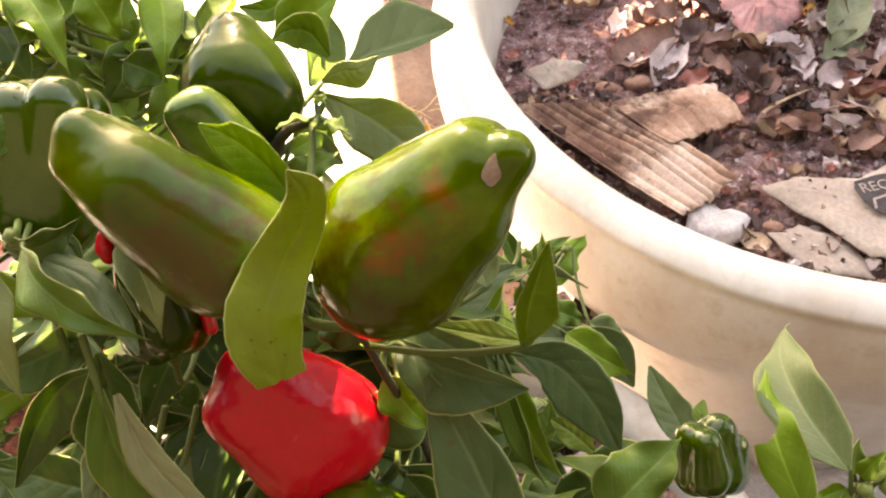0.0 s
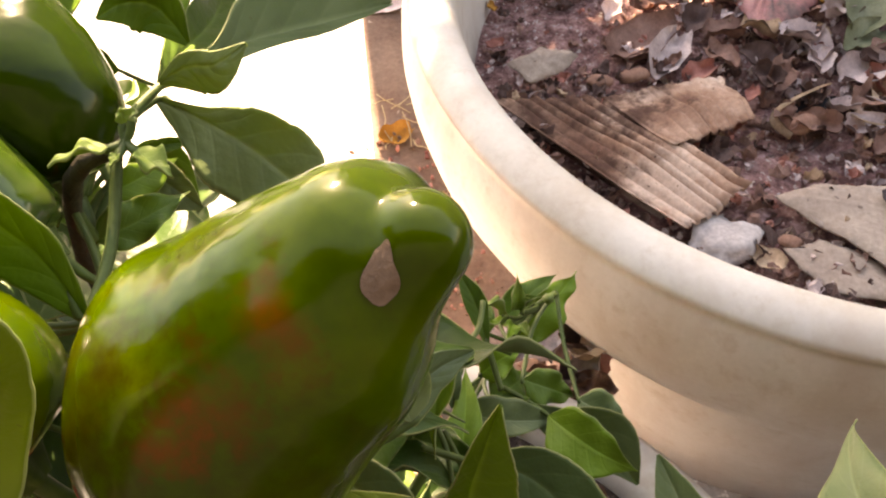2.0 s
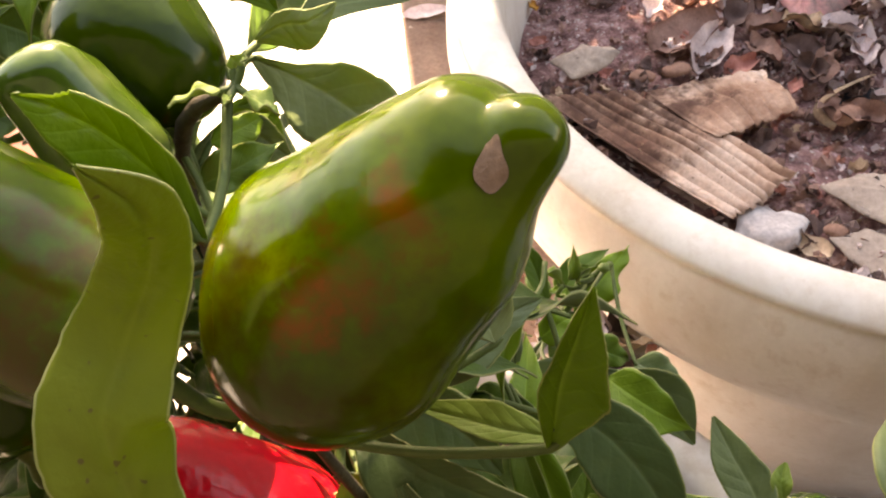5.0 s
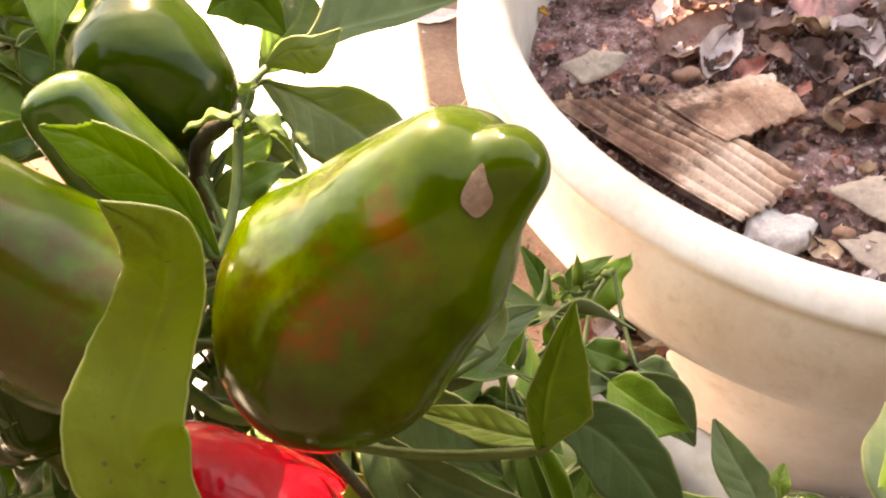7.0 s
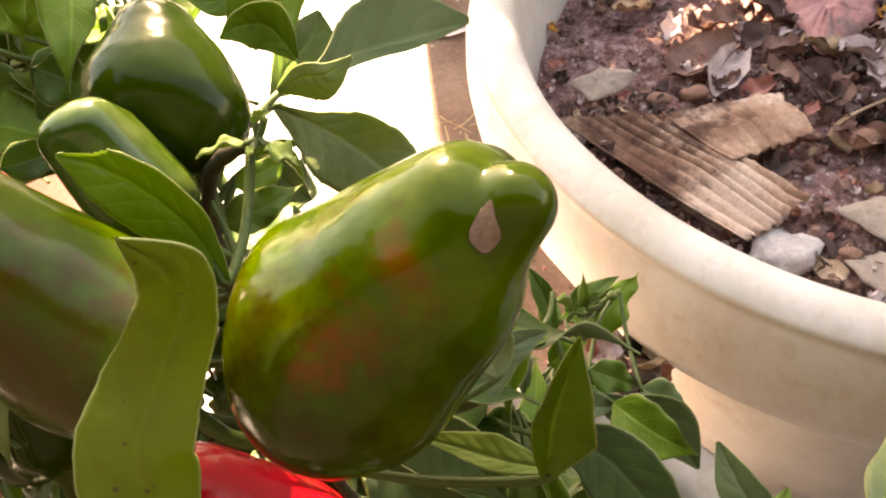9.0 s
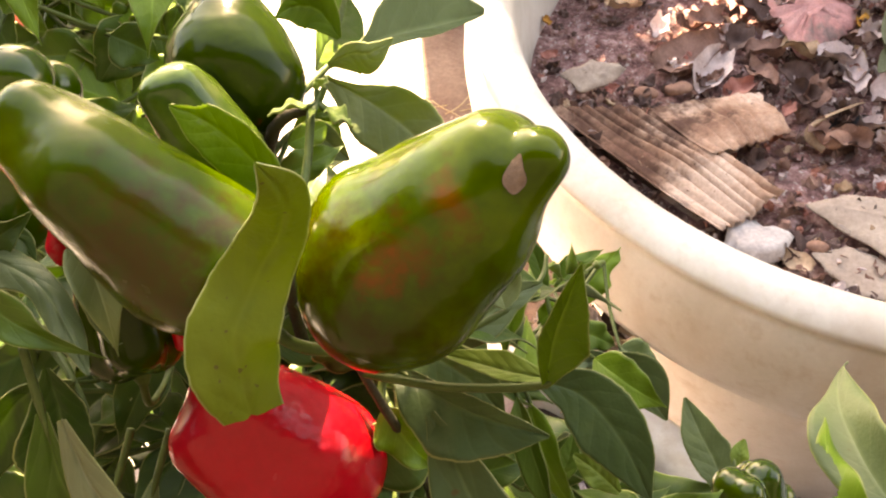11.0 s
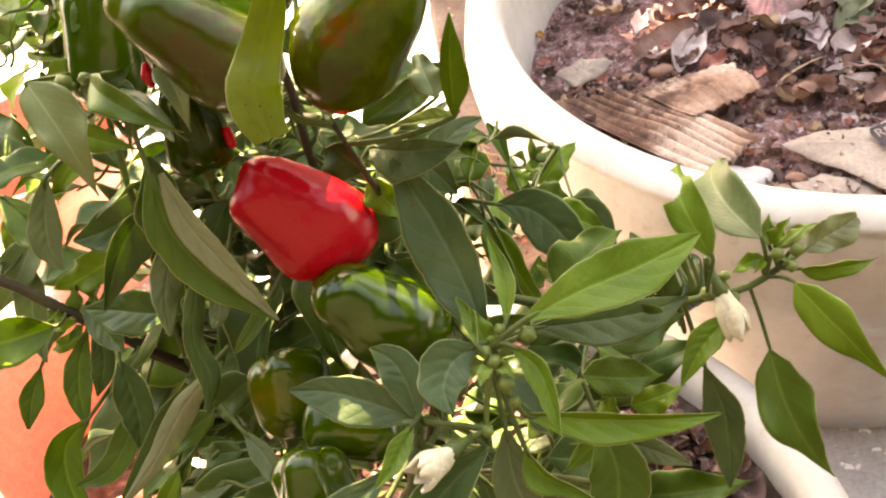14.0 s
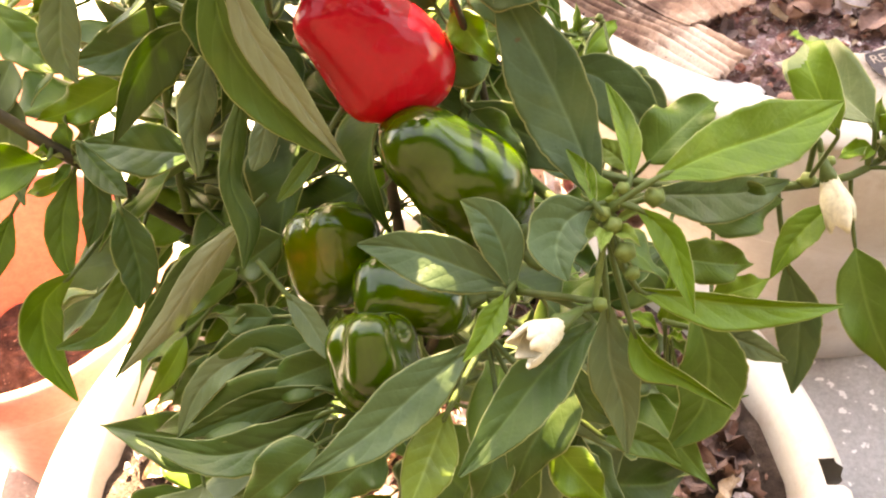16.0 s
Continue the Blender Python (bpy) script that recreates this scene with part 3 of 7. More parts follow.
def cone_gap(p, a, b, r0, r1):
    """How far points lie outside a cone with round ends."""
    ba, pa = b - a, p - a
    l2, rr = ba @ ba, r0 - r1
    a2, y = l2 - rr * rr, pa @ ba
    z = y - l2
    x2 = ((pa * l2 - y[:, None] * ba) ** 2).sum(1)
    y2, z2 = y * y * l2, z * z * l2
    k = np.sign(rr) * rr * rr * x2
    side = (np.sqrt(x2 * a2 / l2) + y * rr) / l2 - r0
    return np.where(np.sign(z) * a2 * z2 > k, np.sqrt(x2 + z2) / l2 - r1, np.where(np.sign(y) * a2 * y2 < k, np.sqrt(x2 + y2) / l2 - r0, side))


def pepper(lobes, stem, crease, mat, label, scar=None, seed=0):
    """A fruit grown together from round-ended lobes with soft creases between them, with its calyx and stalk.
    lobes: one end, other end, radius at each, and the softness of the crease towards those before it."""
    bits = [(np.array(a), np.array(b), r0, r1, own[0] if own else crease) for a, b, r0, r1, *own in lobes]
    s = Vector(stem)
    ends = [Vector(p) for lobe in lobes for p in lobe[:2]]
    centre = sum(ends, Vector()) / len(ends)
    ax = centre - s
    length = 2 * ax.length
    ax.normalize()
    x = ax.orthogonal().normalized()
    y = ax.cross(x)
    rows, seg = 72, 112
    ways = np.array([(ax * math.cos(q) * 1.5 + (x * math.cos(a) + y * math.sin(a)) * math.sin(q)).normalized()
                     for q in (math.pi * j / rows for j in range(rows + 1)) for a in (2 * math.pi * i / seg for i in range(seg))])
    out = np.full(len(ways), 0.09)
    c = np.array(centre)
    for _ in range(60):
        p = c + ways * out[:, None]
        gap = None
        for bit in bits:
            d, soft = cone_gap(p, *bit[:4]), bit[4]
            if gap is None:
                gap = d
            else:
                h = np.clip(0.5 + 0.5 * (gap - d) / soft, 0, 1)
                gap = gap * (1 - h) + d * h - soft * h * (1 - h)
        out = np.clip(out - 0.8 * gap, 0.002, 0.1)
    bm = bmesh.new()
    radius = max(r for lobe in lobes for r in lobe[2:4])
    rings = []
    for j in range(rows + 1):
        ring = []
        for i in range(seg):
            w = Vector(ways[j * seg + i])
            k = out[j * seg + i]
            n = w * k * 90
            k += 0.022 * radius * noise.noise(n + Vector((seed, 0, 0))) + 0.008 * radius * noise.noise(n * 3 + Vector((0, seed, 0)))
            dent = (1 + w.dot(ax)) / 0.10
            if dent < 1:
                k -= 0.16 * radius * (1 - dent) ** 2
            ring.append(bm.verts.new(centre + w * k))
        rings.append(ring)
    for a, b in zip(rings, rings[1:]):
        bridge(bm, a, b)
    bmesh.ops.remove_doubles(bm, verts=rings[0] + rings[-1], dist=1e-5)
    bmesh.ops.recalc_face_normals(bm, faces=bm.faces)
    tree = BVHTree.FromBMesh(bm)
    fruit = to_plant(finish("pepper", bm, mat, None, label))
    if scar:
        at, wide, high = Vector(scar[0]), scar[1], scar[2]
        p0, n0, _, _ = tree.find_nearest(at)
        sx = n0.cross(Vector((0, 0, 1))).normalized()
        sy = n0.cross(sx)
        sb = bmesh.new()
        loops = []
        for ring_k in (0.2, 0.4, 0.6, 0.8, 1.0):
            row = []
            for i in range(32):
                g = 2 * math.pi * i / 32
                k = ring_k * (1 + 0.05 * math.sin(3 * g + 1) + 0.05 * math.sin(5 * g))
                p, nn, _, _ = tree.find_nearest(p0 + n0 * 0.001 + sx * wide * k * math.cos(g) * (0.70 + 0.36 * math.sin(g)) + sy * high * k * math.sin(g))
                row.append(sb.verts.new(p + nn * (0.0003 + 0.00015 * noise.noise((g * 3, ring_k * 9, 1)))))
            loops.append(row)
        sb.faces.new(loops[0])
        for lo, hi in zip(loops, loops[1:]):
            bridge(sb, lo, hi)
        bmesh.ops.recalc_face_normals(sb, faces=sb.faces)
        sc = finish("scar", sb, SCAR, None, "dry beige scar")
        sc.parent = fruit
    foot, _, _, _ = tree.ray_cast(s - ax * 0.05, ax)
    s = foot - ax * 0.002 if foot else s
    cb = bmesh.new()
    cal = [[cb.verts.new(s + ax * (0.003 - h) + radius * rr * (1 + 0.16 * math.cos(5 * g)) * (math.cos(g) * x + math.sin(g) * y)) for g in (2 * math.pi * i / 30 for i in range(30))]
           for rr, h in ((0.16, 0.006), (0.30, 0.0025), (0.42, 0.0005), (0.44, -0.0006), (0.30, -0.002))]
    for a, b in zip(cal, cal[1:]):
        bridge(cb, a, b)
    near = min(BRANCHES, key=lambda p: (p - s).length)
    if (near - s).length > 0.035:
        near = s - ax * 0.012 + Vector((0, 0.018, -0.006))
    tube(cb, spline([s + ax * 0.003, s - ax * 0.010, (s - ax * 0.014 + near) / 2, near], 4), [min(0.0026, 0.12 * radius)] * 4 + [min(0.0021, 0.11 * radius)] * 4 + [min(0.0017, 0.1 * radius)] * 4 + [0.0008], 7)
    stalk = finish("calyx", cb, STEM)
    stalk.parent = fruit
    return fruit


def blade(spine, left, right, faces, key, cup=0.25, ruff=0.05, stalk=True, bite=None, spots=False):
    """A curved leaf: its midrib through the spine's points, half-widths and facing given at each; cup: how far the halves rise towards the face."""
    line = [Vector(p) for p in spine]
    rows, cols = 48, 14
    n = len(line)

    def at(vals, v):
        vals = [Vector(q) if isinstance(q, tuple) else q for q in vals]
        f = min(v * (n - 1), n - 1.0001)
        i, t = int(f), f - int(f)
        p0, p1, p2, p3 = vals[max(i - 1, 0)], vals[i], vals[i + 1], vals[min(i + 2, n - 1)]
        return 0.5 * (2 * p1 + (p2 - p0) * t + (2 * p0 - 5 * p1 + 4 * p2 - p3) * t * t + (3 * p1 - p0 - 3 * p2 + p3) * t ** 3)

    ph = (spine[0][0] * 900 + spine[-1][2] * 700) % 9
    bm = bmesh.new()
    uvl = bm.loops.layers.uv.new("UVMap")
    tops, bots = [], []
    for j in range(rows + 1):
        v = j / rows
        mid = at(line, v)
        tan = (at(line, min(1, v + 0.02)) - at(line, max(0, v - 0.02))).normalized()
        nrm = at(faces, v)
        nrm = (nrm - tan * nrm.dot(tan)).normalized()
        acr = tan.cross(nrm)
        wl, wr = max(0.0002, at(left, v)), max(0.0002, at(right, v))
        a, b = [], []
        for i in range(cols + 1):
            u = i / cols * 2 - 1
            w = wr if u > 0 else wl
            w *= 1 + 0.07 * noise.noise((v * 9 + ph, (u > 0) * 7.0, 3)) + 0.035 * noise.noise((v * 30 + ph, (u > 0) * 7.0, 8)) + 0.02 * noise.noise((v * 85 + ph, (u > 0) * 7.0, 5))
            lift = cup * w * abs(u) ** 1.4 + ruff * w * 1.6 * abs(u) ** 2 * math.sin(v * 13 + ph + (1.9 if u > 0 else 0)) + 0.3 * ruff * w * noise.noise((v * 7 + ph, u * 3, 1))
            lift += 0.0006 * (abs(math.sin((v * 7 - abs(u) * 1.6) * math.pi)) - 0.5) * (1 - abs(u)) * min(1, w / 0.006) - 0.0006 * math.exp(-(u / 0.10) ** 2)
            p = mid + acr * w * u * (1 - 0.10 * abs(cup) * abs(u)) + nrm * lift
            a.append((bm.verts.new(p), u * 0.5 + 0.5, v))
            b.append((bm.verts.new(p - nrm * 0.00045), u * 0.5 + 0.5, v))
        tops.append(a)
        bots.append(b)

    def quad(c, mat):
        f = bm.faces.new([q[0] for q in c])
        f.material_index = mat
        for lp, q in zip(f.loops, c):
            lp[uvl].uv = (q[1], q[2])

    def gone(i, j):
        return bite and (((i + 0.5) / cols * 2 - 1 - bite[0]) / bite[2]) ** 2 + (((j + 0.5) / rows - bite[1]) / bite[3]) ** 2 < 1

    for j in range(rows):
        for i in range(cols):
            if not gone(i, j):
                quad((tops[j][i], tops[j][i + 1], tops[j + 1][i + 1], tops[j + 1][i]), 0)
                quad((bots[j][i], bots[j + 1][i], bots[j + 1][i + 1], bots[j][i + 1]), 1)
        if not gone(0, j):
            quad((tops[j][0], tops[j + 1][0], bots[j + 1][0], bots[j][0]), 1)
        if not gone(cols - 1, j):
            quad((tops[j][cols], bots[j][cols], bots[j + 1][cols], tops[j + 1][cols]), 1)
    if stalk:
        b0 = line[0]
        back = (line[0] - line[1]).normalized()
        near = min(BRANCHES, key=lambda q: (q - b0).length)
        start = near if (near - b0).length < 0.05 else b0 + back * 0.016
        tube(bm, spline([start, (start + b0) / 2 + back * 0.003, b0, at(line, 0.12) - at(faces, 0.12) * 0.0008], 3), [0.0011] * 6 + [0.0009, 0.0008, 0.0006, 0.0004], 6, 2)
    bmesh.ops.delete(bm, geom=[v for v in bm.verts if not v.link_faces], context="VERTS")
    bmesh.ops.recalc_face_normals(bm, faces=[f for f in bm.faces if f.material_index == 2])
    top = TOP[key]
    if spots:
        top = CURLED
    return to_plant(finish("leaf", bm, [top, UNDER[key], STEM]))


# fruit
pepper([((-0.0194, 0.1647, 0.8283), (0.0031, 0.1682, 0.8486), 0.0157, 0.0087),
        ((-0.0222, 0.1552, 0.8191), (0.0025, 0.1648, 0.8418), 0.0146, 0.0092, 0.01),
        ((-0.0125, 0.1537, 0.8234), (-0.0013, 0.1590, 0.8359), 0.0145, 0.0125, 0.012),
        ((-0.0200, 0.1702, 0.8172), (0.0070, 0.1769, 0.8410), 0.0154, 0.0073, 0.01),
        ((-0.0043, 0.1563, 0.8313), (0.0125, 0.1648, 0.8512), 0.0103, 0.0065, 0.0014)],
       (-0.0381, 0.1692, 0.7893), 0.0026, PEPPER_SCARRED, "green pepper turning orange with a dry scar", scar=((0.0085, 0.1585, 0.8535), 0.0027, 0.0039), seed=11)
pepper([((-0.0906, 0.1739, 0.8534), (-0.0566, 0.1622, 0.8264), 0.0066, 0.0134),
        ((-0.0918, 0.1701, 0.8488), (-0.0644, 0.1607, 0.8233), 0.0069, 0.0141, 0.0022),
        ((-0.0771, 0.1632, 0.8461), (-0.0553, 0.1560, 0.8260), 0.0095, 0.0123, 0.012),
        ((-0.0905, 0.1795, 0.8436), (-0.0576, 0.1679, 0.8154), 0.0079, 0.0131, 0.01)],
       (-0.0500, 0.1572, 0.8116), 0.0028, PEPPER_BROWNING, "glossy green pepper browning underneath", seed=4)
pepper([((-0.1249, 0.2064, 0.8323), (-0.1241, 0.1909, 0.8100), 0.0096, 0.0131),
        ((-0.1127, 0.2068, 0.8346), (-0.1184, 0.1897, 0.8087), 0.0089, 0.0131),
        ((-0.1098, 0.2147, 0.8253), (-0.1194, 0.1964, 0.8039), 0.0075, 0.0118),
        ((-0.1281, 0.2198, 0.8215), (-0.1277, 0.2011, 0.7991), 0.0102, 0.0139)],
       (-0.1215, 0.1886, 0.7922), 0.0018, PEPPER_GREEN, "ribbed green pepper hanging among leaves", seed=5)
pepper([((-0.0688, 0.2311, 0.8206), (-0.0710, 0.2433, 0.8313), 0.0162, 0.0057),
        ((-0.0603, 0.2274, 0.8177), (-0.0660, 0.2418, 0.8294), 0.0122, 0.0059),
        ((-0.0629, 0.2267, 0.8135), (-0.0700, 0.2458, 0.8253), 0.0114, 0.0056),
        ((-0.0734, 0.2406, 0.8107), (-0.0741, 0.2508, 0.8222), 0.0164, 0.0055)],
       (-0.0597, 0.2199, 0.8020), 0.007, PEPPER_DARK, "dark green tapering pepper", seed=6)
pepper([((-0.0722, 0.2073, 0.8323), (-0.0631, 0.2011, 0.8180), 0.0063, 0.0081),
        ((-0.0770, 0.2037, 0.8325), (-0.0693, 0.2000, 0.8178), 0.0049, 0.0074),
        ((-0.0709, 0.2125, 0.8260), (-0.0621, 0.2051, 0.8134), 0.0054, 0.0070),
        ((-0.0797, 0.2136, 0.8254), (-0.0693, 0.2062, 0.8125), 0.0057, 0.0076)],
       (-0.0563, 0.1996, 0.8107), 0.0055, PEPPER_PALE, "small green pepper behind a leaf", seed=7)
pepper([((-0.0607, 0.1555, 0.7673), (-0.0429, 0.1519, 0.7469), 0.0120, 0.0177),
        ((-0.0623, 0.1620, 0.7600), (-0.0463, 0.1601, 0.7386), 0.0119, 0.0169, 0.012),
        ((-0.0631, 0.1537, 0.7773), (-0.0465, 0.1523, 0.7563), 0.0084, 0.0148, 0.008),
        ((-0.0670, 0.1445, 0.7719), (-0.0513, 0.1422, 0.7501), 0.0086, 0.0147, 0.005)],
       (-0.0373, 0.1482, 0.7311), 0.0018, PEPPER_RED, "ripe red pepper", seed=8)
pepper([((-0.0374, 0.1225, 0.7370), (-0.0186, 0.1198, 0.7204), 0.0131, 0.0163),
        ((-0.0186, 0.1198, 0.7204), (-0.0158, 0.1142, 0.7076), 0.0163, 0.0158, 0.008),
        ((-0.0337, 0.1289, 0.7290), (-0.0179, 0.1272, 0.7082), 0.0120, 0.0153, 0.012),
        ((-0.0417, 0.1279, 0.7365), (-0.0271, 0.1156, 0.7252), 0.0091, 0.0137, 0.004)],
       (-0.0078, 0.1052, 0.7099), 0.006, PEPPER_GREEN, "glossy bent green pepper", seed=9)
pepper([((-0.0784, 0.1200, 0.6953), (-0.0758, 0.1135, 0.6844), 0.0124, 0.0138),
        ((-0.0666, 0.1203, 0.6975), (-0.0687, 0.1135, 0.6840), 0.0119, 0.0130, 0.005),
        ((-0.0712, 0.1174, 0.7032), (-0.0710, 0.1110, 0.6912), 0.0101, 0.0119, 0.003),
        ((-0.0745, 0.1283, 0.6838), (-0.0745, 0.1227, 0.6737), 0.0142, 0.0144, 0.008)],
       (-0.0774, 0.1023, 0.6724), 0.004, PEPPER_BLUSH, "green pepper turning brown", seed=10)
pepper([((-0.0538, 0.0971, 0.6980), (-0.0340, 0.0958, 0.6905), 0.0094, 0.0119),
        ((-0.0544, 0.0900, 0.6960), (-0.0340, 0.0896, 0.6905), 0.0082, 0.0098, 0.004),
        ((-0.0514, 0.1010, 0.6880), (-0.0316, 0.1003, 0.6810), 0.0101, 0.0114, 0.008)],
       (-0.0192, 0.0971, 0.6880), 0.004, PEPPER_BLUSH, "green pepper with a yellow end", seed=12)
pepper([((-0.0586, 0.0650, 0.7065), (-0.0547, 0.0589, 0.6972), 0.0101, 0.0124),
        ((-0.0480, 0.0658, 0.7079), (-0.0498, 0.0604, 0.6956), 0.0090, 0.0117, 0.004),
        ((-0.0531, 0.0612, 0.7161), (-0.0521, 0.0552, 0.7071), 0.0077, 0.0098, 0.0028),
        ((-0.0550, 0.0701, 0.6962), (-0.0533, 0.0648, 0.6890), 0.0116, 0.0124, 0.008)],
       (-0.0500, 0.0475, 0.6820), 0.0032, PEPPER_GREEN, "glossy green pepper", seed=13)
pepper([((-0.0902, 0.1708, 0.8057), (-0.0893, 0.1622, 0.7869), 0.0066, 0.0094),
        ((-0.0816, 0.1714, 0.8052), (-0.0821, 0.1652, 0.7861), 0.0066, 0.0089),
        ((-0.0845, 0.1652, 0.8081), (-0.0829, 0.1599, 0.7922), 0.0058, 0.0079)],
       (-0.0855, 0.1591, 0.7741), 0.002, PEPPER_DARK, "dark green pepper in the shade", seed=14)
pepper([((0.0861, 0.1888, 0.6703), (0.0895, 0.1818, 0.6554), 0.0068, 0.0096),
        ((0.0971, 0.1922, 0.6694), (0.0986, 0.1834, 0.6531), 0.0073, 0.0105),
        ((0.1050, 0.1901, 0.6611), (0.1034, 0.1831, 0.6495), 0.0052, 0.0079),
        ((0.0903, 0.1843, 0.6739), (0.0923, 0.1771, 0.6617), 0.0059, 0.0085),
        ((0.0979, 0.1981, 0.6557), (0.0985, 0.1884, 0.6441), 0.0080, 0.0108)],
       (0.0977, 0.1728, 0.6436), 0.0018, PEPPER_GREEN, "small ribbed green pepper", seed=15)
pepper([((-0.0920, 0.1652, 0.8270), (-0.0919, 0.1634, 0.8237), 0.0014, 0.0018),
        ((-0.0919, 0.1634, 0.8237), (-0.0916, 0.1623, 0.8210), 0.0018, 0.0016, 0.003)],
       (-0.0925, 0.1689, 0.8324), 0.003, PEPPER_RED, "small slim red pepper among the leaves", seed=16)
pepper([((-0.0725, 0.1639, 0.7943), (-0.0715, 0.1608, 0.7910), 0.0019, 0.0019),
        ((-0.0732, 0.1653, 0.7916), (-0.0718, 0.1626, 0.7885), 0.0017, 0.0013, 0.003)],
       (-0.0732, 0.1685, 0.8006), 0.003, PEPPER_RED, "small slim red pepper among the leaves", seed=17)
pepper([((-0.198, 0.371, 0.712), (-0.197, 0.392, 0.730), 0.012, 0.011), ((-0.190, 0.372, 0.710), (-0.188, 0.392, 0.728), 0.011, 0.010), ((-0.194, 0.380, 0.706), (-0.192, 0.398, 0.722), 0.012, 0.010)],
       (-0.198, 0.360, 0.695), 0.002, PEPPER_GREEN, "green pepper in sunlight", seed=16)
# end of fruit

# blades of the plant
leaf((0.129, 0.136, 0.660), (0.149, 0.096, 0.618), 0.0251, 39, 0.12, 0.35, MID)
leaf((0.137, 0.138, 0.699), (0.171, 0.109, 0.663), 0.0189, 60, 0.1, 0.3, BRIGHT)
leaf((0.103, 0.129, 0.728), (0.100, 0.180, 0.733), 0.0155, -19, 0.3, 0.2, BRIGHT, bite=(-0.95, 0.58, 1.35, 0.19))
leaf((0.127, 0.154, 0.710), (0.123, 0.230, 0.695), 0.0260, -44, 0.12, 0.35, GREY)
leaf((0.134, 0.155, 0.702), (0.154, 0.166, 0.703), 0.0069, 31, 0.1, 0.3, YOUNG)
leaf((0.142, 0.148, 0.695), (0.175, 0.154, 0.690), 0.0096, 73, 0.1, 0.4, BRIGHT)
leaf((0.036, 0.303, 0.622), (0.062, 0.332, 0.631), 0.0174, 31, 0.1, 0.3, BRIGHT)
leaf((0.029, 0.314, 0.619), (0.053, 0.336, 0.623), 0.0144, 26, 0.1, 0.2, MID)
leaf((0.024, 0.305, 0.626), (0.019, 0.328, 0.633), 0.0102, -8, 0.05, 0.2, MID)
leaf((0.011, 0.213, 0.686), (0.029, 0.177, 0.650), 0.0115, 33, 0.1, 0.4, MID)
leaf((0.016, 0.217, 0.675), (0.038, 0.190, 0.634), 0.0138, 32, 0.1, 0.3, BRIGHT)
leaf((0.007, 0.177, 0.786), (0.000, 0.199, 0.795), 0.0131, -7, 0.1, 0.2, GREY)
leaf((0.013, 0.272, 0.671), (-0.013, 0.282, 0.670), 0.0178, -39, 0.1, 0.2, MID)
leaf((-0.064, 0.272, 0.807), (-0.042, 0.293, 0.810), 0.0198, 63, 0.1, 0.2, BRIGHT, stalk=False)
leaf((-0.117, 0.297, 0.770), (-0.126, 0.333, 0.788), 0.0146, 14, 0.1, 0.2, MID)
leaf((-0.142, 0.315, 0.762), (-0.158, 0.347, 0.779), 0.0165, 6, 0.1, 0.2, BRIGHT)
leaf((-0.168, 0.334, 0.768), (-0.144, 0.350, 0.779), 0.0177, 62, 0.1, 0.2, YOUNG)
leaf((-0.056, 0.213, 0.796), (-0.039, 0.225, 0.797), 0.0100, 45, 0.1, 0.2, MID)
leaf((-0.055, 0.224, 0.798), (-0.044, 0.237, 0.795), 0.0082, 48, 0.1, 0.2, BRIGHT)
leaf((-0.130, 0.249, 0.783), (-0.113, 0.262, 0.779), 0.0111, 54, 0.1, 0.2, DARK)
leaf((-0.136, 0.162, 0.830), (-0.118, 0.137, 0.793), 0.0194, 5, 0.1, 0.2, PALE)
leaf((-0.113, 0.163, 0.826), (-0.079, 0.142, 0.812), 0.0150, 48, 0.25, 0.5, MID)
leaf((-0.122, 0.168, 0.819), (-0.102, 0.176, 0.822), 0.0125, 72, 0.2, 0.3, DARK)
leaf((-0.086, 0.163, 0.828), (-0.076, 0.143, 0.812), 0.0115, -4, 0.15, 0.2, PALE)
leaf((-0.144, 0.189, 0.816), (-0.123, 0.191, 0.814), 0.0106, 58, 0.1, 0.2, BRIGHT)
leaf((-0.141, 0.174, 0.800), (-0.112, 0.169, 0.788), 0.0122, 41, 0.1, 0.2, BRIGHT)
leaf((-0.164, 0.198, 0.709), (-0.205, 0.193, 0.695), 0.0177, -58, 0.1, 0.2, BRIGHT)
leaf((-0.214, 0.213, 0.712), (-0.234, 0.185, 0.690), 0.0191, -51, 0.1, 0.2, GREY)
leaf((-0.192, 0.183, 0.685), (-0.215, 0.185, 0.675), 0.0085, -59, 0.1, 0.2, BRIGHT)
leaf((-0.196, 0.183, 0.672), (-0.221, 0.183, 0.661), 0.0087, -58, 0.1, 0.2, BRIGHT)
leaf((-0.135, 0.107, 0.656), (-0.155, 0.088, 0.635), 0.0100, -41, 0.1, 0.3, BRIGHT)
leaf((-0.068, 0.075, 0.684), (-0.104, 0.071, 0.670), 0.0177, -38, 0.1, 0.3, DARK)
leaf((-0.110, 0.117, 0.683), (-0.138, 0.102, 0.666), 0.0128, -44, 0.1, 0.3, MID)
leaf((-0.073, 0.043, 0.683), (-0.101, 0.029, 0.667), 0.0165, -33, 0.1, 0.2, DARK)
leaf((-0.094, 0.095, 0.683), (-0.118, 0.101, 0.677), 0.0124, -38, 0.1, 0.3, DARK)
leaf((0.009, 0.054, 0.695), (-0.012, 0.027, 0.673), 0.0215, -15, 0.1, 0.2, DARK)
leaf((0.003, 0.040, 0.683), (0.020, 0.025, 0.670), 0.0161, 34, 0.1, 0.3, BRIGHT)
leaf((-0.015, 0.040, 0.684), (-0.025, 0.025, 0.672), 0.0143, -15, 0.1, 0.2, DARK)
leaf((-0.051, 0.039, 0.685), (-0.073, 0.025, 0.675), 0.0161, -28, 0.1, 0.2, DARK)
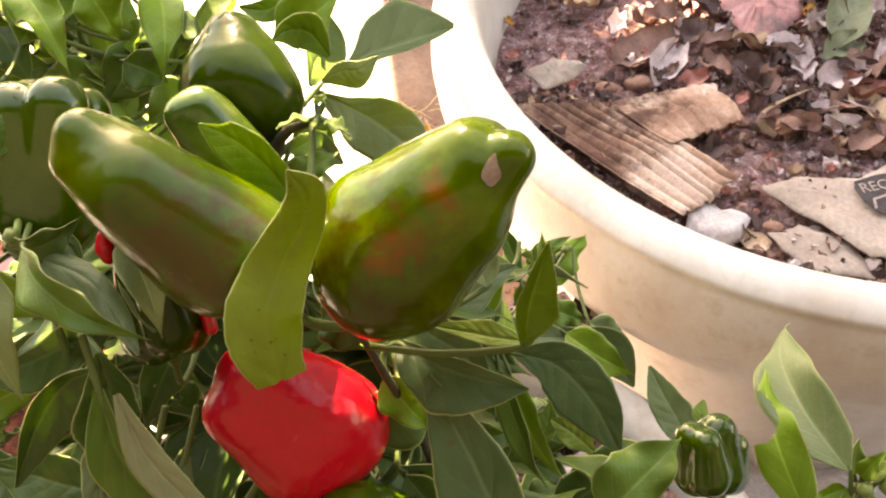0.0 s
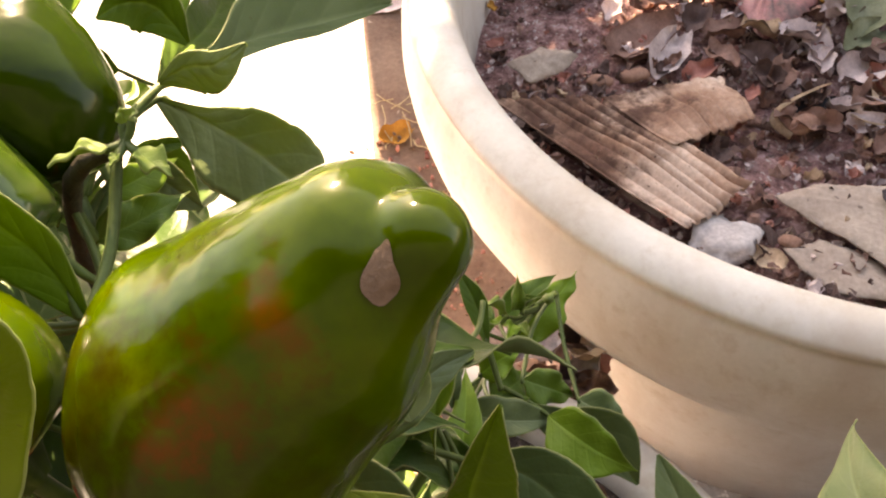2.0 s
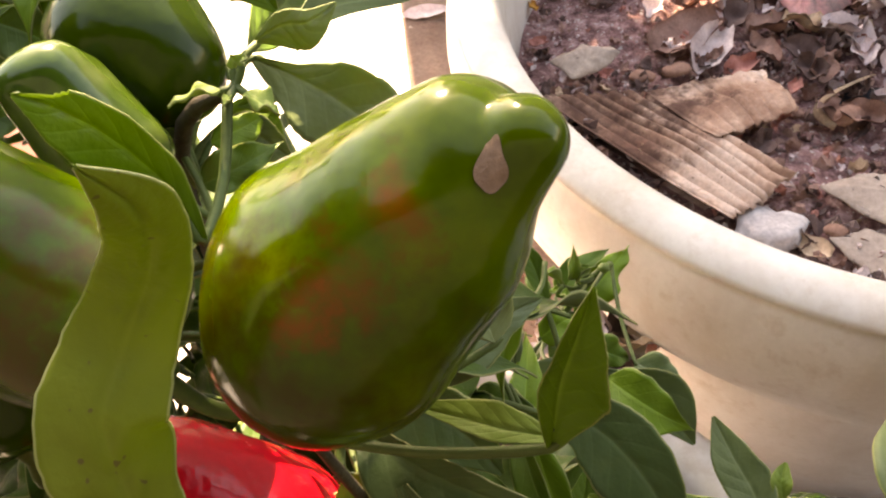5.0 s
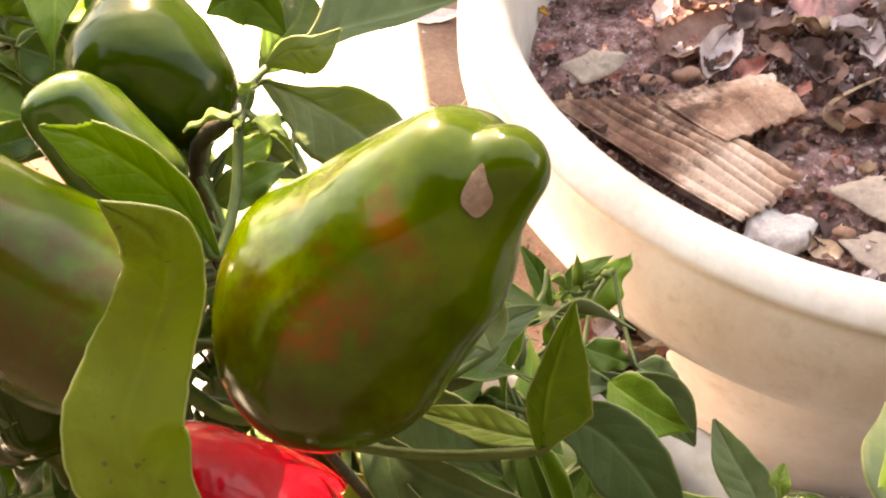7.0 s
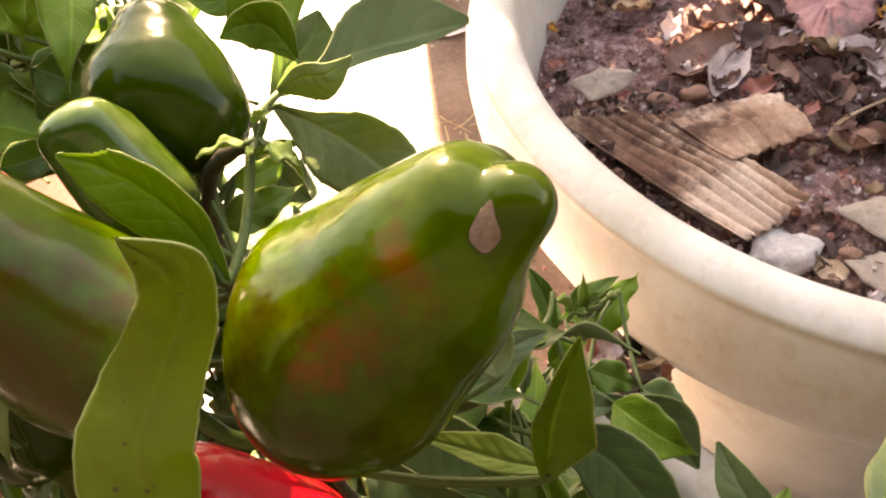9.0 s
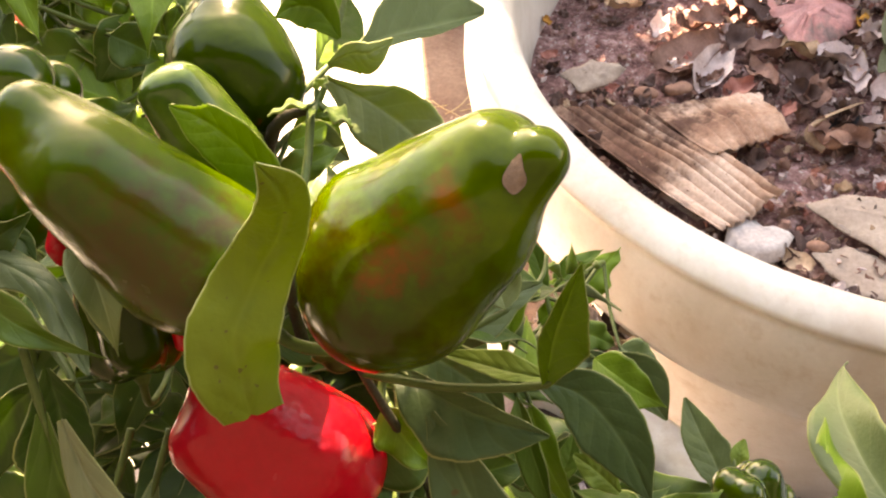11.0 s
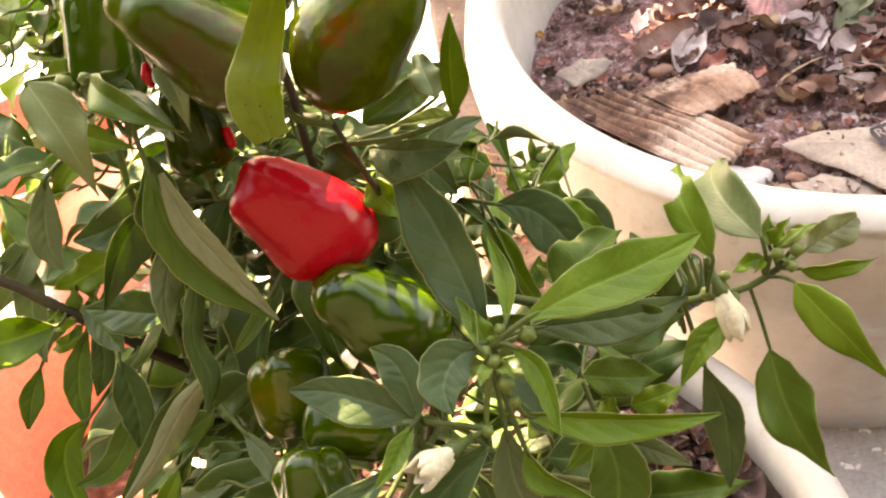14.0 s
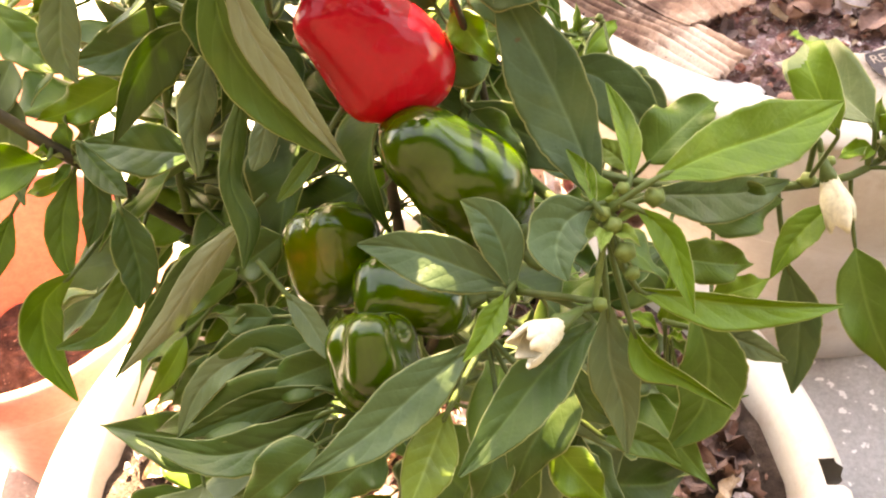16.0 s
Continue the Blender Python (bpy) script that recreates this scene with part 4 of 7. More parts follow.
leaf((-0.061, 0.105, 0.696), (-0.025, 0.109, 0.691), 0.0141, 40, 0.1, 0.2, DARK)
leaf((-0.034, 0.157, 0.745), (-0.006, 0.169, 0.747), 0.0219, 49, 0.1, 0.2, DARK)
leaf((-0.025, 0.162, 0.762), (-0.010, 0.152, 0.746), 0.0135, 40, 0.1, 0.2, BRIGHT)
leaf((-0.020, 0.143, 0.734), (-0.000, 0.127, 0.717), 0.0172, 28, 0.1, 0.2, DARK)
leaf((-0.032, 0.186, 0.748), (-0.048, 0.199, 0.760), 0.0227, -34, 0.1, 0.2, DARK)
leaf((0.060, 0.116, 0.701), (0.093, 0.130, 0.697), 0.0196, 37, 0.1, 0.2, DARK)
leaf((0.049, 0.107, 0.694), (0.082, 0.112, 0.682), 0.0174, 40, 0.1, 0.2, MID)
leaf((0.067, 0.109, 0.667), (0.090, 0.115, 0.670), 0.0136, 32, 0.1, 0.2, BRIGHT)
leaf((0.043, 0.139, 0.709), (0.073, 0.165, 0.716), 0.0237, 18, 0.12, 0.2, MID)
leaf((0.014, 0.258, 0.646), (0.050, 0.257, 0.644), 0.0148, 29, 0.12, 0.25, GREY)
leaf((0.012, 0.231, 0.650), (0.015, 0.270, 0.657), 0.0134, 4, 0.1, 0.3, BRIGHT)
leaf((0.024, 0.261, 0.648), (0.039, 0.274, 0.646), 0.0170, 24, 0.1, 0.2, MID)
leaf((0.008, 0.264, 0.652), (0.014, 0.282, 0.653), 0.0110, 13, 0.1, 0.2, GREY)
leaf((-0.005, 0.247, 0.651), (0.025, 0.227, 0.659), 0.0167, 23, 0.1, 0.2, DARK)
leaf((0.016, 0.245, 0.708), (0.007, 0.211, 0.705), 0.0139, 10, 0.25, 0.5, BRIGHT)
leaf((0.035, 0.267, 0.653), (0.054, 0.267, 0.640), 0.0140, 37, 0.1, 0.2, MID)
leaf((0.020, 0.268, 0.655), (0.035, 0.275, 0.660), 0.0118, 28, 0.1, 0.2, BRIGHT)
leaf((-0.139, 0.262, 0.837), (-0.120, 0.234, 0.826), 0.0167, 5, 0.1, 0.3, BRIGHT)
leaf((-0.098, 0.269, 0.828), (-0.094, 0.240, 0.817), 0.0155, -15, 0.1, 0.3, BRIGHT)
leaf((-0.118, 0.268, 0.802), (-0.105, 0.270, 0.790), 0.0160, 53, 0.1, 0.2, DARK)
leaf((-0.122, 0.270, 0.831), (-0.115, 0.265, 0.813), 0.0169, 23, 0.1, 0.2, BRIGHT)
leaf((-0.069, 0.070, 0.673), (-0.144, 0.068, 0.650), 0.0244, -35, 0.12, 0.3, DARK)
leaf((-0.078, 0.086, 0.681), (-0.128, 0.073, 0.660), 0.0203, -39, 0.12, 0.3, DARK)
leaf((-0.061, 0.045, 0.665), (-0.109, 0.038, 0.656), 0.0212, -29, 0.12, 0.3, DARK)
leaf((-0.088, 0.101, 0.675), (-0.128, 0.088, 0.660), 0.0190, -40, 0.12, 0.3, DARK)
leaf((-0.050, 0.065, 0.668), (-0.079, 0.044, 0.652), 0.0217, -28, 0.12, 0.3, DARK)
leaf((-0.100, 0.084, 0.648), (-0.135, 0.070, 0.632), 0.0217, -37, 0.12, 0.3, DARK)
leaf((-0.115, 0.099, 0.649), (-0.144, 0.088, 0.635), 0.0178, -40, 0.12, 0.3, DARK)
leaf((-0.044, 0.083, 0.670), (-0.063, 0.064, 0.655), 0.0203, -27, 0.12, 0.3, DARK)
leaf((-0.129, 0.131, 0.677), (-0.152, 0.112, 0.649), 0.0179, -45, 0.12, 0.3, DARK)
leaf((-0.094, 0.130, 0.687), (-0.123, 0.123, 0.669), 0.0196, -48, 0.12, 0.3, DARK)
leaf((0.043, 0.255, 0.649), (0.073, 0.239, 0.638), 0.0222, 27, 0.18, 0.2, BRIGHT)
leaf((0.054, 0.262, 0.648), (0.071, 0.253, 0.640), 0.0158, 29, 0.15, 0.2, GREY)
leaf((-0.182, 0.309, 0.788), (-0.169, 0.292, 0.773), 0.0199, 7, 0.1, 0.2, DARK)
leaf((-0.125, 0.312, 0.774), (-0.144, 0.292, 0.759), 0.0238, -49, 0.1, 0.2, DARK)
leaf((-0.115, 0.316, 0.777), (-0.131, 0.292, 0.758), 0.0227, -42, 0.1, 0.2, DARK)
leaf((-0.104, 0.285, 0.777), (-0.121, 0.273, 0.767), 0.0183, -51, 0.1, 0.2, MID)
leaf((-0.185, 0.328, 0.791), (-0.172, 0.311, 0.776), 0.0227, 7, 0.1, 0.2, BRIGHT)
leaf((-0.134, 0.328, 0.788), (-0.151, 0.316, 0.779), 0.0227, -56, 0.1, 0.2, BRIGHT)
leaf((-0.147, 0.302, 0.767), (-0.172, 0.300, 0.767), 0.0182, -52, 0.1, 0.2, MID)
leaf((-0.107, 0.315, 0.789), (-0.114, 0.298, 0.775), 0.0155, -35, 0.1, 0.2, DARK)
# curved leaves
blade(((-0.0435, 0.1284, 0.8132), (-0.0442, 0.1311, 0.8222), (-0.0448, 0.1353, 0.8310), (-0.0407, 0.1435, 0.8389), (-0.0341, 0.1448, 0.8512), (-0.0311, 0.1432, 0.8626), (-0.0322, 0.1379, 0.8754)), (0.0058, 0.0094, 0.0098, 0.0080, 0.0061, 0.0047, 0.0003), (0.0067, 0.0081, 0.0088, 0.0070, 0.0052, 0.0046, 0.0003), ((0.48, -0.83, 0.29), (0.45, -0.82, 0.35), (0.15, -0.81, 0.57), (0.02, -0.91, 0.42), (0.04, -1.00, -0.03), (0.52, -0.81, -0.27), (0.74, -0.64, -0.20)), YOUNG, -0.14, 0.05, stalk=False, spots=True)
blade(((-0.0448, 0.1821, 0.8128), (-0.0492, 0.1858, 0.8244), (-0.0548, 0.1857, 0.8355), (-0.0598, 0.1832, 0.8446), (-0.0635, 0.1801, 0.8503)), (0.0011, 0.0062, 0.0073, 0.0050, 0.0005), (0.0011, 0.0041, 0.0051, 0.0037, 0.0004), ((0.23, -0.90, 0.37), (0.32, -0.90, 0.28), (0.50, -0.85, 0.15), (0.64, -0.76, 0.09), (0.71, -0.70, 0.09)), BRIGHT, 0.18, 0.05, bite=(0.95, 0.86, 0.45, 0.1))
blade(((-0.0432, 0.2447, 0.8106), (-0.0360, 0.2571, 0.8072), (-0.0290, 0.2730, 0.7987), (-0.0177, 0.2958, 0.7853), (-0.0031, 0.3219, 0.7714)), (0.0008, 0.0019, 0.0118, 0.0155, 0.0018), (0.0008, 0.0036, 0.0032, 0.0029, 0.0005), ((0.74, -0.26, 0.62), (0.82, -0.19, 0.54), (0.82, -0.06, 0.57), (0.80, -0.10, 0.59), (0.86, -0.24, 0.46)), GREY, 0.22, 0.04)
blade(((-0.0436, 0.2391, 0.8138), (-0.0370, 0.2394, 0.8173), (-0.0312, 0.2394, 0.8178), (-0.0255, 0.2445, 0.8189)), (0.0005, 0.0030, 0.0028, 0.0003), (0.0008, 0.0063, 0.0055, 0.0004), ((-0.08, -0.97, 0.25), (-0.09, -0.94, 0.33), (0.32, -0.85, 0.41), (0.54, -0.69, 0.48)), PALE, -0.2, 0.05, stalk=False)
blade(((-0.0467, 0.2426, 0.8066), (-0.0371, 0.2384, 0.8045), (-0.0275, 0.2331, 0.8015), (-0.0184, 0.2268, 0.7976), (-0.0153, 0.2230, 0.7940)), (0.0007, 0.0029, 0.0091, 0.0093, 0.0008), (0.0007, 0.0072, 0.0112, 0.0090, 0.0010), ((-0.10, -0.62, 0.78), (-0.15, -0.69, 0.70), (-0.20, -0.72, 0.66), (-0.09, -0.66, 0.75), (-0.01, -0.70, 0.72)), PALE, 0.24, 0.1)
blade(((-0.0519, 0.2581, 0.7967), (-0.0549, 0.2881, 0.7831), (-0.0550, 0.3192, 0.7701), (-0.0586, 0.3514, 0.7584)), (0.0009, 0.0074, 0.0072, 0.0006), (0.0009, 0.0084, 0.0100, 0.0006), ((0.80, 0.31, 0.52), (0.85, 0.25, 0.47), (0.79, 0.26, 0.55), (0.68, 0.32, 0.66)), MID, 0.25, 0.05, stalk=False)
blade(((-0.0452, 0.2659, 0.8026), (-0.0515, 0.2701, 0.8096), (-0.0580, 0.2687, 0.8118), (-0.0631, 0.2643, 0.8113)), (0.0009, 0.0068, 0.0056, 0.0004), (0.0009, 0.0071, 0.0049, 0.0004), ((-0.06, -0.88, 0.47), (0.05, -0.94, 0.35), (0.47, -0.85, 0.24), (0.61, -0.73, 0.30)), BRIGHT, 0.2, 0.05, stalk=False)
blade(((-0.0531, 0.2861, 0.8076), (-0.0625, 0.2885, 0.8082), (-0.0707, 0.2886, 0.8065), (-0.0793, 0.2907, 0.8068)), (0.0007, 0.0042, 0.0046, 0.0005), (0.0007, 0.0042, 0.0036, 0.0005), ((-0.12, -0.64, 0.76), (-0.14, -0.70, 0.70), (-0.15, -0.70, 0.70), (-0.14, -0.64, 0.76)), BRIGHT, 0.2, 0.06, stalk=False)
blade(((-0.0554, 0.2334, 0.7945), (-0.0491, 0.2325, 0.7943), (-0.0441, 0.2308, 0.7909), (-0.0395, 0.2295, 0.7866)), (0.0007, 0.0043, 0.0038, 0.0004), (0.0007, 0.0054, 0.0049, 0.0004), ((-0.09, -0.78, 0.62), (0.03, -0.76, 0.65), (0.21, -0.80, 0.57), (0.26, -0.81, 0.52)), GREY, 0.2, 0.05)
blade(((-0.0565, 0.2381, 0.7907), (-0.0522, 0.2409, 0.7926), (-0.0473, 0.2409, 0.7894), (-0.0430, 0.2369, 0.7801)), (0.0007, 0.0028, 0.0036, 0.0004), (0.0007, 0.0036, 0.0031, 0.0004), ((0.10, -0.65, 0.75), (0.28, -0.55, 0.78), (0.50, -0.64, 0.58), (0.49, -0.69, 0.53)), BRIGHT, 0.25, 0.05, stalk=False)
blade(((-0.0518, 0.2386, 0.7959), (-0.0470, 0.2398, 0.7963), (-0.0420, 0.2419, 0.7949)), (0.0004, 0.0016, 0.0003), (0.0004, 0.0019, 0.0003), ((0.12, -0.74, 0.66), (0.30, -0.68, 0.67), (0.45, -0.63, 0.63)), MID, 0.3, 0.04, stalk=False)
blade(((0.0163, 0.1481, 0.7971), (0.0175, 0.1503, 0.8119), (0.0196, 0.1498, 0.8258), (0.0216, 0.1506, 0.8368)), (0.0008, 0.0038, 0.0028, 0.0003), (0.0008, 0.0073, 0.0048, 0.0004), ((-0.14, -0.98, 0.15), (-0.03, -1.00, 0.06), (-0.11, -0.99, 0.03), (-0.26, -0.96, 0.12)), BRIGHT, 0.6, 0.08)
blade(((0.0164, 0.1516, 0.7947), (0.0078, 0.1545, 0.7929), (-0.0001, 0.1589, 0.7895), (-0.0083, 0.1631, 0.7862)), (0.0013, 0.0029, 0.0020, 0.0004), (0.0011, 0.0042, 0.0032, 0.0004), ((-0.27, -0.20, 0.94), (-0.36, -0.16, 0.92), (-0.43, -0.11, 0.90), (-0.43, -0.11, 0.90)), YOUNG, 0.25, 0.06, stalk=False)
blade(((-0.0199, 0.1642, 0.7765), (-0.0072, 0.1523, 0.7821), (0.0051, 0.1441, 0.7870), (0.0171, 0.1385, 0.7914)), (0.0017, 0.0039, 0.0041, 0.0003), (0.0017, 0.0126, 0.0087, 0.0005), ((-0.49, -0.12, 0.86), (-0.62, -0.41, 0.67), (-0.55, -0.54, 0.63), (-0.50, -0.49, 0.72)), COOL, 0.3, 0.07)
blade(((-0.0215, 0.1901, 0.7578), (-0.0114, 0.1819, 0.7550), (-0.0011, 0.1771, 0.7498), (0.0071, 0.1723, 0.7396)), (0.0014, 0.0076, 0.0072, 0.0006), (0.0014, 0.0097, 0.0083, 0.0006), ((-0.26, -0.58, 0.77), (-0.14, -0.67, 0.72), (0.07, -0.81, 0.58), (0.11, -0.87, 0.49)), COOL, 0.2, 0.05)
blade(((-0.0126, 0.2000, 0.7311), (-0.0016, 0.2083, 0.7369), (0.0094, 0.2167, 0.7402), (0.0184, 0.2228, 0.7391)), (0.0013, 0.0072, 0.0047, 0.0005), (0.0013, 0.0069, 0.0044, 0.0005), ((0.17, -0.71, 0.68), (0.22, -0.68, 0.70), (0.36, -0.60, 0.72), (0.47, -0.57, 0.68)), GREY, 0.2, 0.05)
blade(((0.0180, 0.2162, 0.6914), (0.0339, 0.2121, 0.6888), (0.0477, 0.2002, 0.6798), (0.0582, 0.1852, 0.6659)), (0.0014, 0.0110, 0.0117, 0.0011), (0.0014, 0.0107, 0.0127, 0.0011), ((-0.07, -0.70, 0.71), (-0.11, -0.71, 0.70), (-0.16, -0.72, 0.67), (-0.19, -0.73, 0.65)), COOL, 0.18, 0.04)
blade(((0.0327, 0.2615, 0.6467), (0.0463, 0.2550, 0.6449), (0.0609, 0.2485, 0.6405), (0.0742, 0.2389, 0.6281)), (0.0011, 0.0056, 0.0140, 0.0006), (0.0011, 0.0064, 0.0072, 0.0006), ((-0.22, -0.65, 0.73), (-0.16, -0.68, 0.72), (-0.05, -0.76, 0.64), (-0.05, -0.81, 0.58)), GREY, 0.3, 0.06)
blade(((0.0972, 0.2120, 0.6133), (0.0941, 0.2241, 0.6186), (0.0881, 0.2373, 0.6226), (0.0829, 0.2509, 0.6269)), (0.0013, 0.0080, 0.0077, 0.0007), (0.0013, 0.0089, 0.0073, 0.0007), ((-0.42, -0.46, 0.79), (-0.42, -0.44, 0.79), (-0.43, -0.42, 0.80), (-0.43, -0.41, 0.80)), GREY, 0.25, 0.05)
blade(((0.1035, 0.2194, 0.6189), (0.1029, 0.2258, 0.6244), (0.1052, 0.2320, 0.6268)), (0.0008, 0.0042, 0.0006), (0.0008, 0.0038, 0.0006), ((-0.06, -0.65, 0.75), (-0.08, -0.52, 0.85), (-0.02, -0.35, 0.94)), YOUNG, 0.3, 0.08, stalk=False)
blade(((0.0504, 0.1961, 0.6470), (0.0417, 0.2005, 0.6544), (0.0327, 0.2060, 0.6574)), (0.0011, 0.0060, 0.0008), (0.0011, 0.0064, 0.0008), ((0.24, -0.68, 0.69), (0.13, -0.60, 0.79), (-0.02, -0.50, 0.86)), YOUNG, 0.2, 0.12, stalk=False)
blade(((0.0244, 0.2002, 0.6376), (0.0314, 0.2096, 0.6448), (0.0336, 0.2190, 0.6499)), (0.0008, 0.0051, 0.0006), (0.0008, 0.0047, 0.0006), ((-0.12, -0.55, 0.83), (-0.09, -0.52, 0.85), (-0.06, -0.47, 0.88)), MID, 0.2, 0.06, stalk=False)
blade(((0.0228, 0.2709, 0.6690), (0.0187, 0.2820, 0.6788), (0.0132, 0.2910, 0.6845)), (0.0008, 0.0038, 0.0006), (0.0008, 0.0042, 0.0006), ((-0.02, -0.67, 0.74), (-0.04, -0.62, 0.78), (-0.08, -0.57, 0.82)), MID, 0.2, 0.05)
blade(((0.0107, 0.2543, 0.6562), (0.0108, 0.2596, 0.6632), (0.0123, 0.2672, 0.6669)), (0.0008, 0.0033, 0.0006), (0.0008, 0.0031, 0.0006), ((0.17, -0.79, 0.58), (0.16, -0.65, 0.75), (0.20, -0.46, 0.86)), GREY, 0.2, 0.05, stalk=False)
blade(((-0.0938, 0.1344, 0.8017), (-0.0917, 0.1249, 0.7847), (-0.0843, 0.1186, 0.7700), (-0.0732, 0.1142, 0.7567), (-0.0609, 0.1103, 0.7438)), (0.0013, 0.0037, 0.0041, 0.0028, 0.0004), (0.0013, 0.0081, 0.0086, 0.0060, 0.0004), ((0.10, -0.86, 0.49), (0.12, -0.87, 0.47), (0.16, -0.88, 0.45), (0.19, -0.87, 0.45), (0.20, -0.87, 0.45)), MID, 0.3, 0.07)
blade(((-0.0881, 0.1318, 0.8031), (-0.0839, 0.1237, 0.7871), (-0.0759, 0.1176, 0.7726), (-0.0680, 0.1129, 0.7592), (-0.0597, 0.1080, 0.7457)), (0.0010, 0.0047, 0.0048, 0.0028, 0.0004), (0.0010, 0.0050, 0.0051, 0.0031, 0.0004), ((0.17, -0.86, 0.48), (0.19, -0.86, 0.47), (0.21, -0.86, 0.46), (0.23, -0.87, 0.45), (0.23, -0.86, 0.45)), BACK, 0.1, 0.04, stalk=False)
blade(((-0.1470, 0.1561, 0.7906), (-0.1500, 0.1463, 0.7785), (-0.1507, 0.1398, 0.7691), (-0.1476, 0.1347, 0.7607)), (0.0011, 0.0062, 0.0055, 0.0004), (0.0011, 0.0065, 0.0062, 0.0004), ((0.27, -0.78, 0.57), (0.27, -0.79, 0.55), (0.27, -0.79, 0.55), (0.27, -0.78, 0.57)), GREY, 0.2, 0.07)
blade(((-0.2094, 0.2071, 0.7458), (-0.1967, 0.1967, 0.7362), (-0.1882, 0.1903, 0.7302), (-0.1809, 0.1852, 0.7255)), (0.0018, 0.0088, 0.0066, 0.0004), (0.0018, 0.0102, 0.0080, 0.0004), ((0.29, -0.43, 0.85), (0.28, -0.43, 0.85), (0.26, -0.44, 0.86), (0.25, -0.45, 0.86)), MID, 0.2, 0.07)
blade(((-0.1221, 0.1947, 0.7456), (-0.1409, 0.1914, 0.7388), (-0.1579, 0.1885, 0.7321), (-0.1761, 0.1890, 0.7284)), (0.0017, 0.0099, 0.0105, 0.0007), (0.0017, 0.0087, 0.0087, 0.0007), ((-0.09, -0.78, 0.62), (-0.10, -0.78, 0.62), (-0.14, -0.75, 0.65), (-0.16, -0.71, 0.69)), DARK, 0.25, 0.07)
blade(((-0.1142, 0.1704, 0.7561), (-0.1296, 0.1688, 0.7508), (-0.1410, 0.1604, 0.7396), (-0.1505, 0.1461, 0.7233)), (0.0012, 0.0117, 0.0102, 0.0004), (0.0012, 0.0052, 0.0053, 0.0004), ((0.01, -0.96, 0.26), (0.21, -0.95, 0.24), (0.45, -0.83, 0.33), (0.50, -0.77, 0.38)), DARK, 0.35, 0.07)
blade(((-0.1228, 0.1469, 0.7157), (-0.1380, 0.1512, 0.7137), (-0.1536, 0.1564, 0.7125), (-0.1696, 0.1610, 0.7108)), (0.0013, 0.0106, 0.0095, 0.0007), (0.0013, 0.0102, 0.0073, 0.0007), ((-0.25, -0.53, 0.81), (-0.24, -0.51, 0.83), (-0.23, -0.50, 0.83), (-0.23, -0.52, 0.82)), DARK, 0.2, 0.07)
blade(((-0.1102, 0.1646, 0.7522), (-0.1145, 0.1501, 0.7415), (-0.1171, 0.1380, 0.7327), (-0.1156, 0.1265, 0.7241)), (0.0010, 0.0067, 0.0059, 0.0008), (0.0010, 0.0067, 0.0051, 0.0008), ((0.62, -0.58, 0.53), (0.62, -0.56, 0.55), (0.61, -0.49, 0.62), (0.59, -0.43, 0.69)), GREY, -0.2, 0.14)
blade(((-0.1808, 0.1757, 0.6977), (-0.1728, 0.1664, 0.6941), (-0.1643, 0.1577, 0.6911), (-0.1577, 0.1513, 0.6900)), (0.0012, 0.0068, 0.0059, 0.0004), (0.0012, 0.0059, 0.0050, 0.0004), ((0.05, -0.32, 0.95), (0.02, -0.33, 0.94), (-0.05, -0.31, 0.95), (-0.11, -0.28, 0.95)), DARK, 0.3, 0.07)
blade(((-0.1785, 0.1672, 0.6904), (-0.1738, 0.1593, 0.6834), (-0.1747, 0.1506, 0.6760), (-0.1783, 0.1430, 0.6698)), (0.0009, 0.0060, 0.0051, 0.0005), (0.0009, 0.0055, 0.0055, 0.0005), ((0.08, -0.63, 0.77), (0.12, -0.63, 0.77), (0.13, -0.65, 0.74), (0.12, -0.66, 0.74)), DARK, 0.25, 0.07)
blade(((-0.1892, 0.1764, 0.6791), (-0.1945, 0.1642, 0.6691), (-0.1951, 0.1523, 0.6591), (-0.1923, 0.1414, 0.6496)), (0.0010, 0.0067, 0.0062, 0.0005), (0.0010, 0.0067, 0.0062, 0.0005), ((0.24, -0.68, 0.70), (0.25, -0.66, 0.71), (0.25, -0.61, 0.75), (0.24, -0.60, 0.76)), MID, 0.2, 0.07)
blade(((-0.0955, 0.1420, 0.7505), (-0.0997, 0.1294, 0.7398), (-0.1015, 0.1172, 0.7292), (-0.0963, 0.1065, 0.7194), (-0.0985, 0.0955, 0.7100)), (0.0010, 0.0046, 0.0042, 0.0046, 0.0004), (0.0010, 0.0038, 0.0042, 0.0050, 0.0004), ((0.46, -0.66, 0.60), (0.46, -0.64, 0.62), (0.45, -0.56, 0.70), (0.44, -0.56, 0.70), (0.44, -0.64, 0.64)), DARK, -0.3, 0.12)
blade(((-0.0885, 0.1467, 0.7422), (-0.0911, 0.1376, 0.7356), (-0.0937, 0.1297, 0.7299), (-0.0960, 0.1252, 0.7271)), (0.0010, 0.0047, 0.0039, 0.0006), (0.0010, 0.0047, 0.0043, 0.0006), ((0.01, -0.59, 0.81), (0.01, -0.59, 0.81), (0.03, -0.57, 0.82), (0.05, -0.55, 0.84)), GREY, -0.2, 0.07)
blade(((-0.0712, 0.1333, 0.7324), (-0.0767, 0.1270, 0.7274), (-0.0828, 0.1211, 0.7228), (-0.0879, 0.1169, 0.7195)), (0.0008, 0.0031, 0.0027, 0.0004), (0.0008, 0.0031, 0.0027, 0.0004), ((0.04, -0.64, 0.76), (0.04, -0.64, 0.76), (0.04, -0.64, 0.77), (0.04, -0.64, 0.77)), MID, 0.2, 0.07)
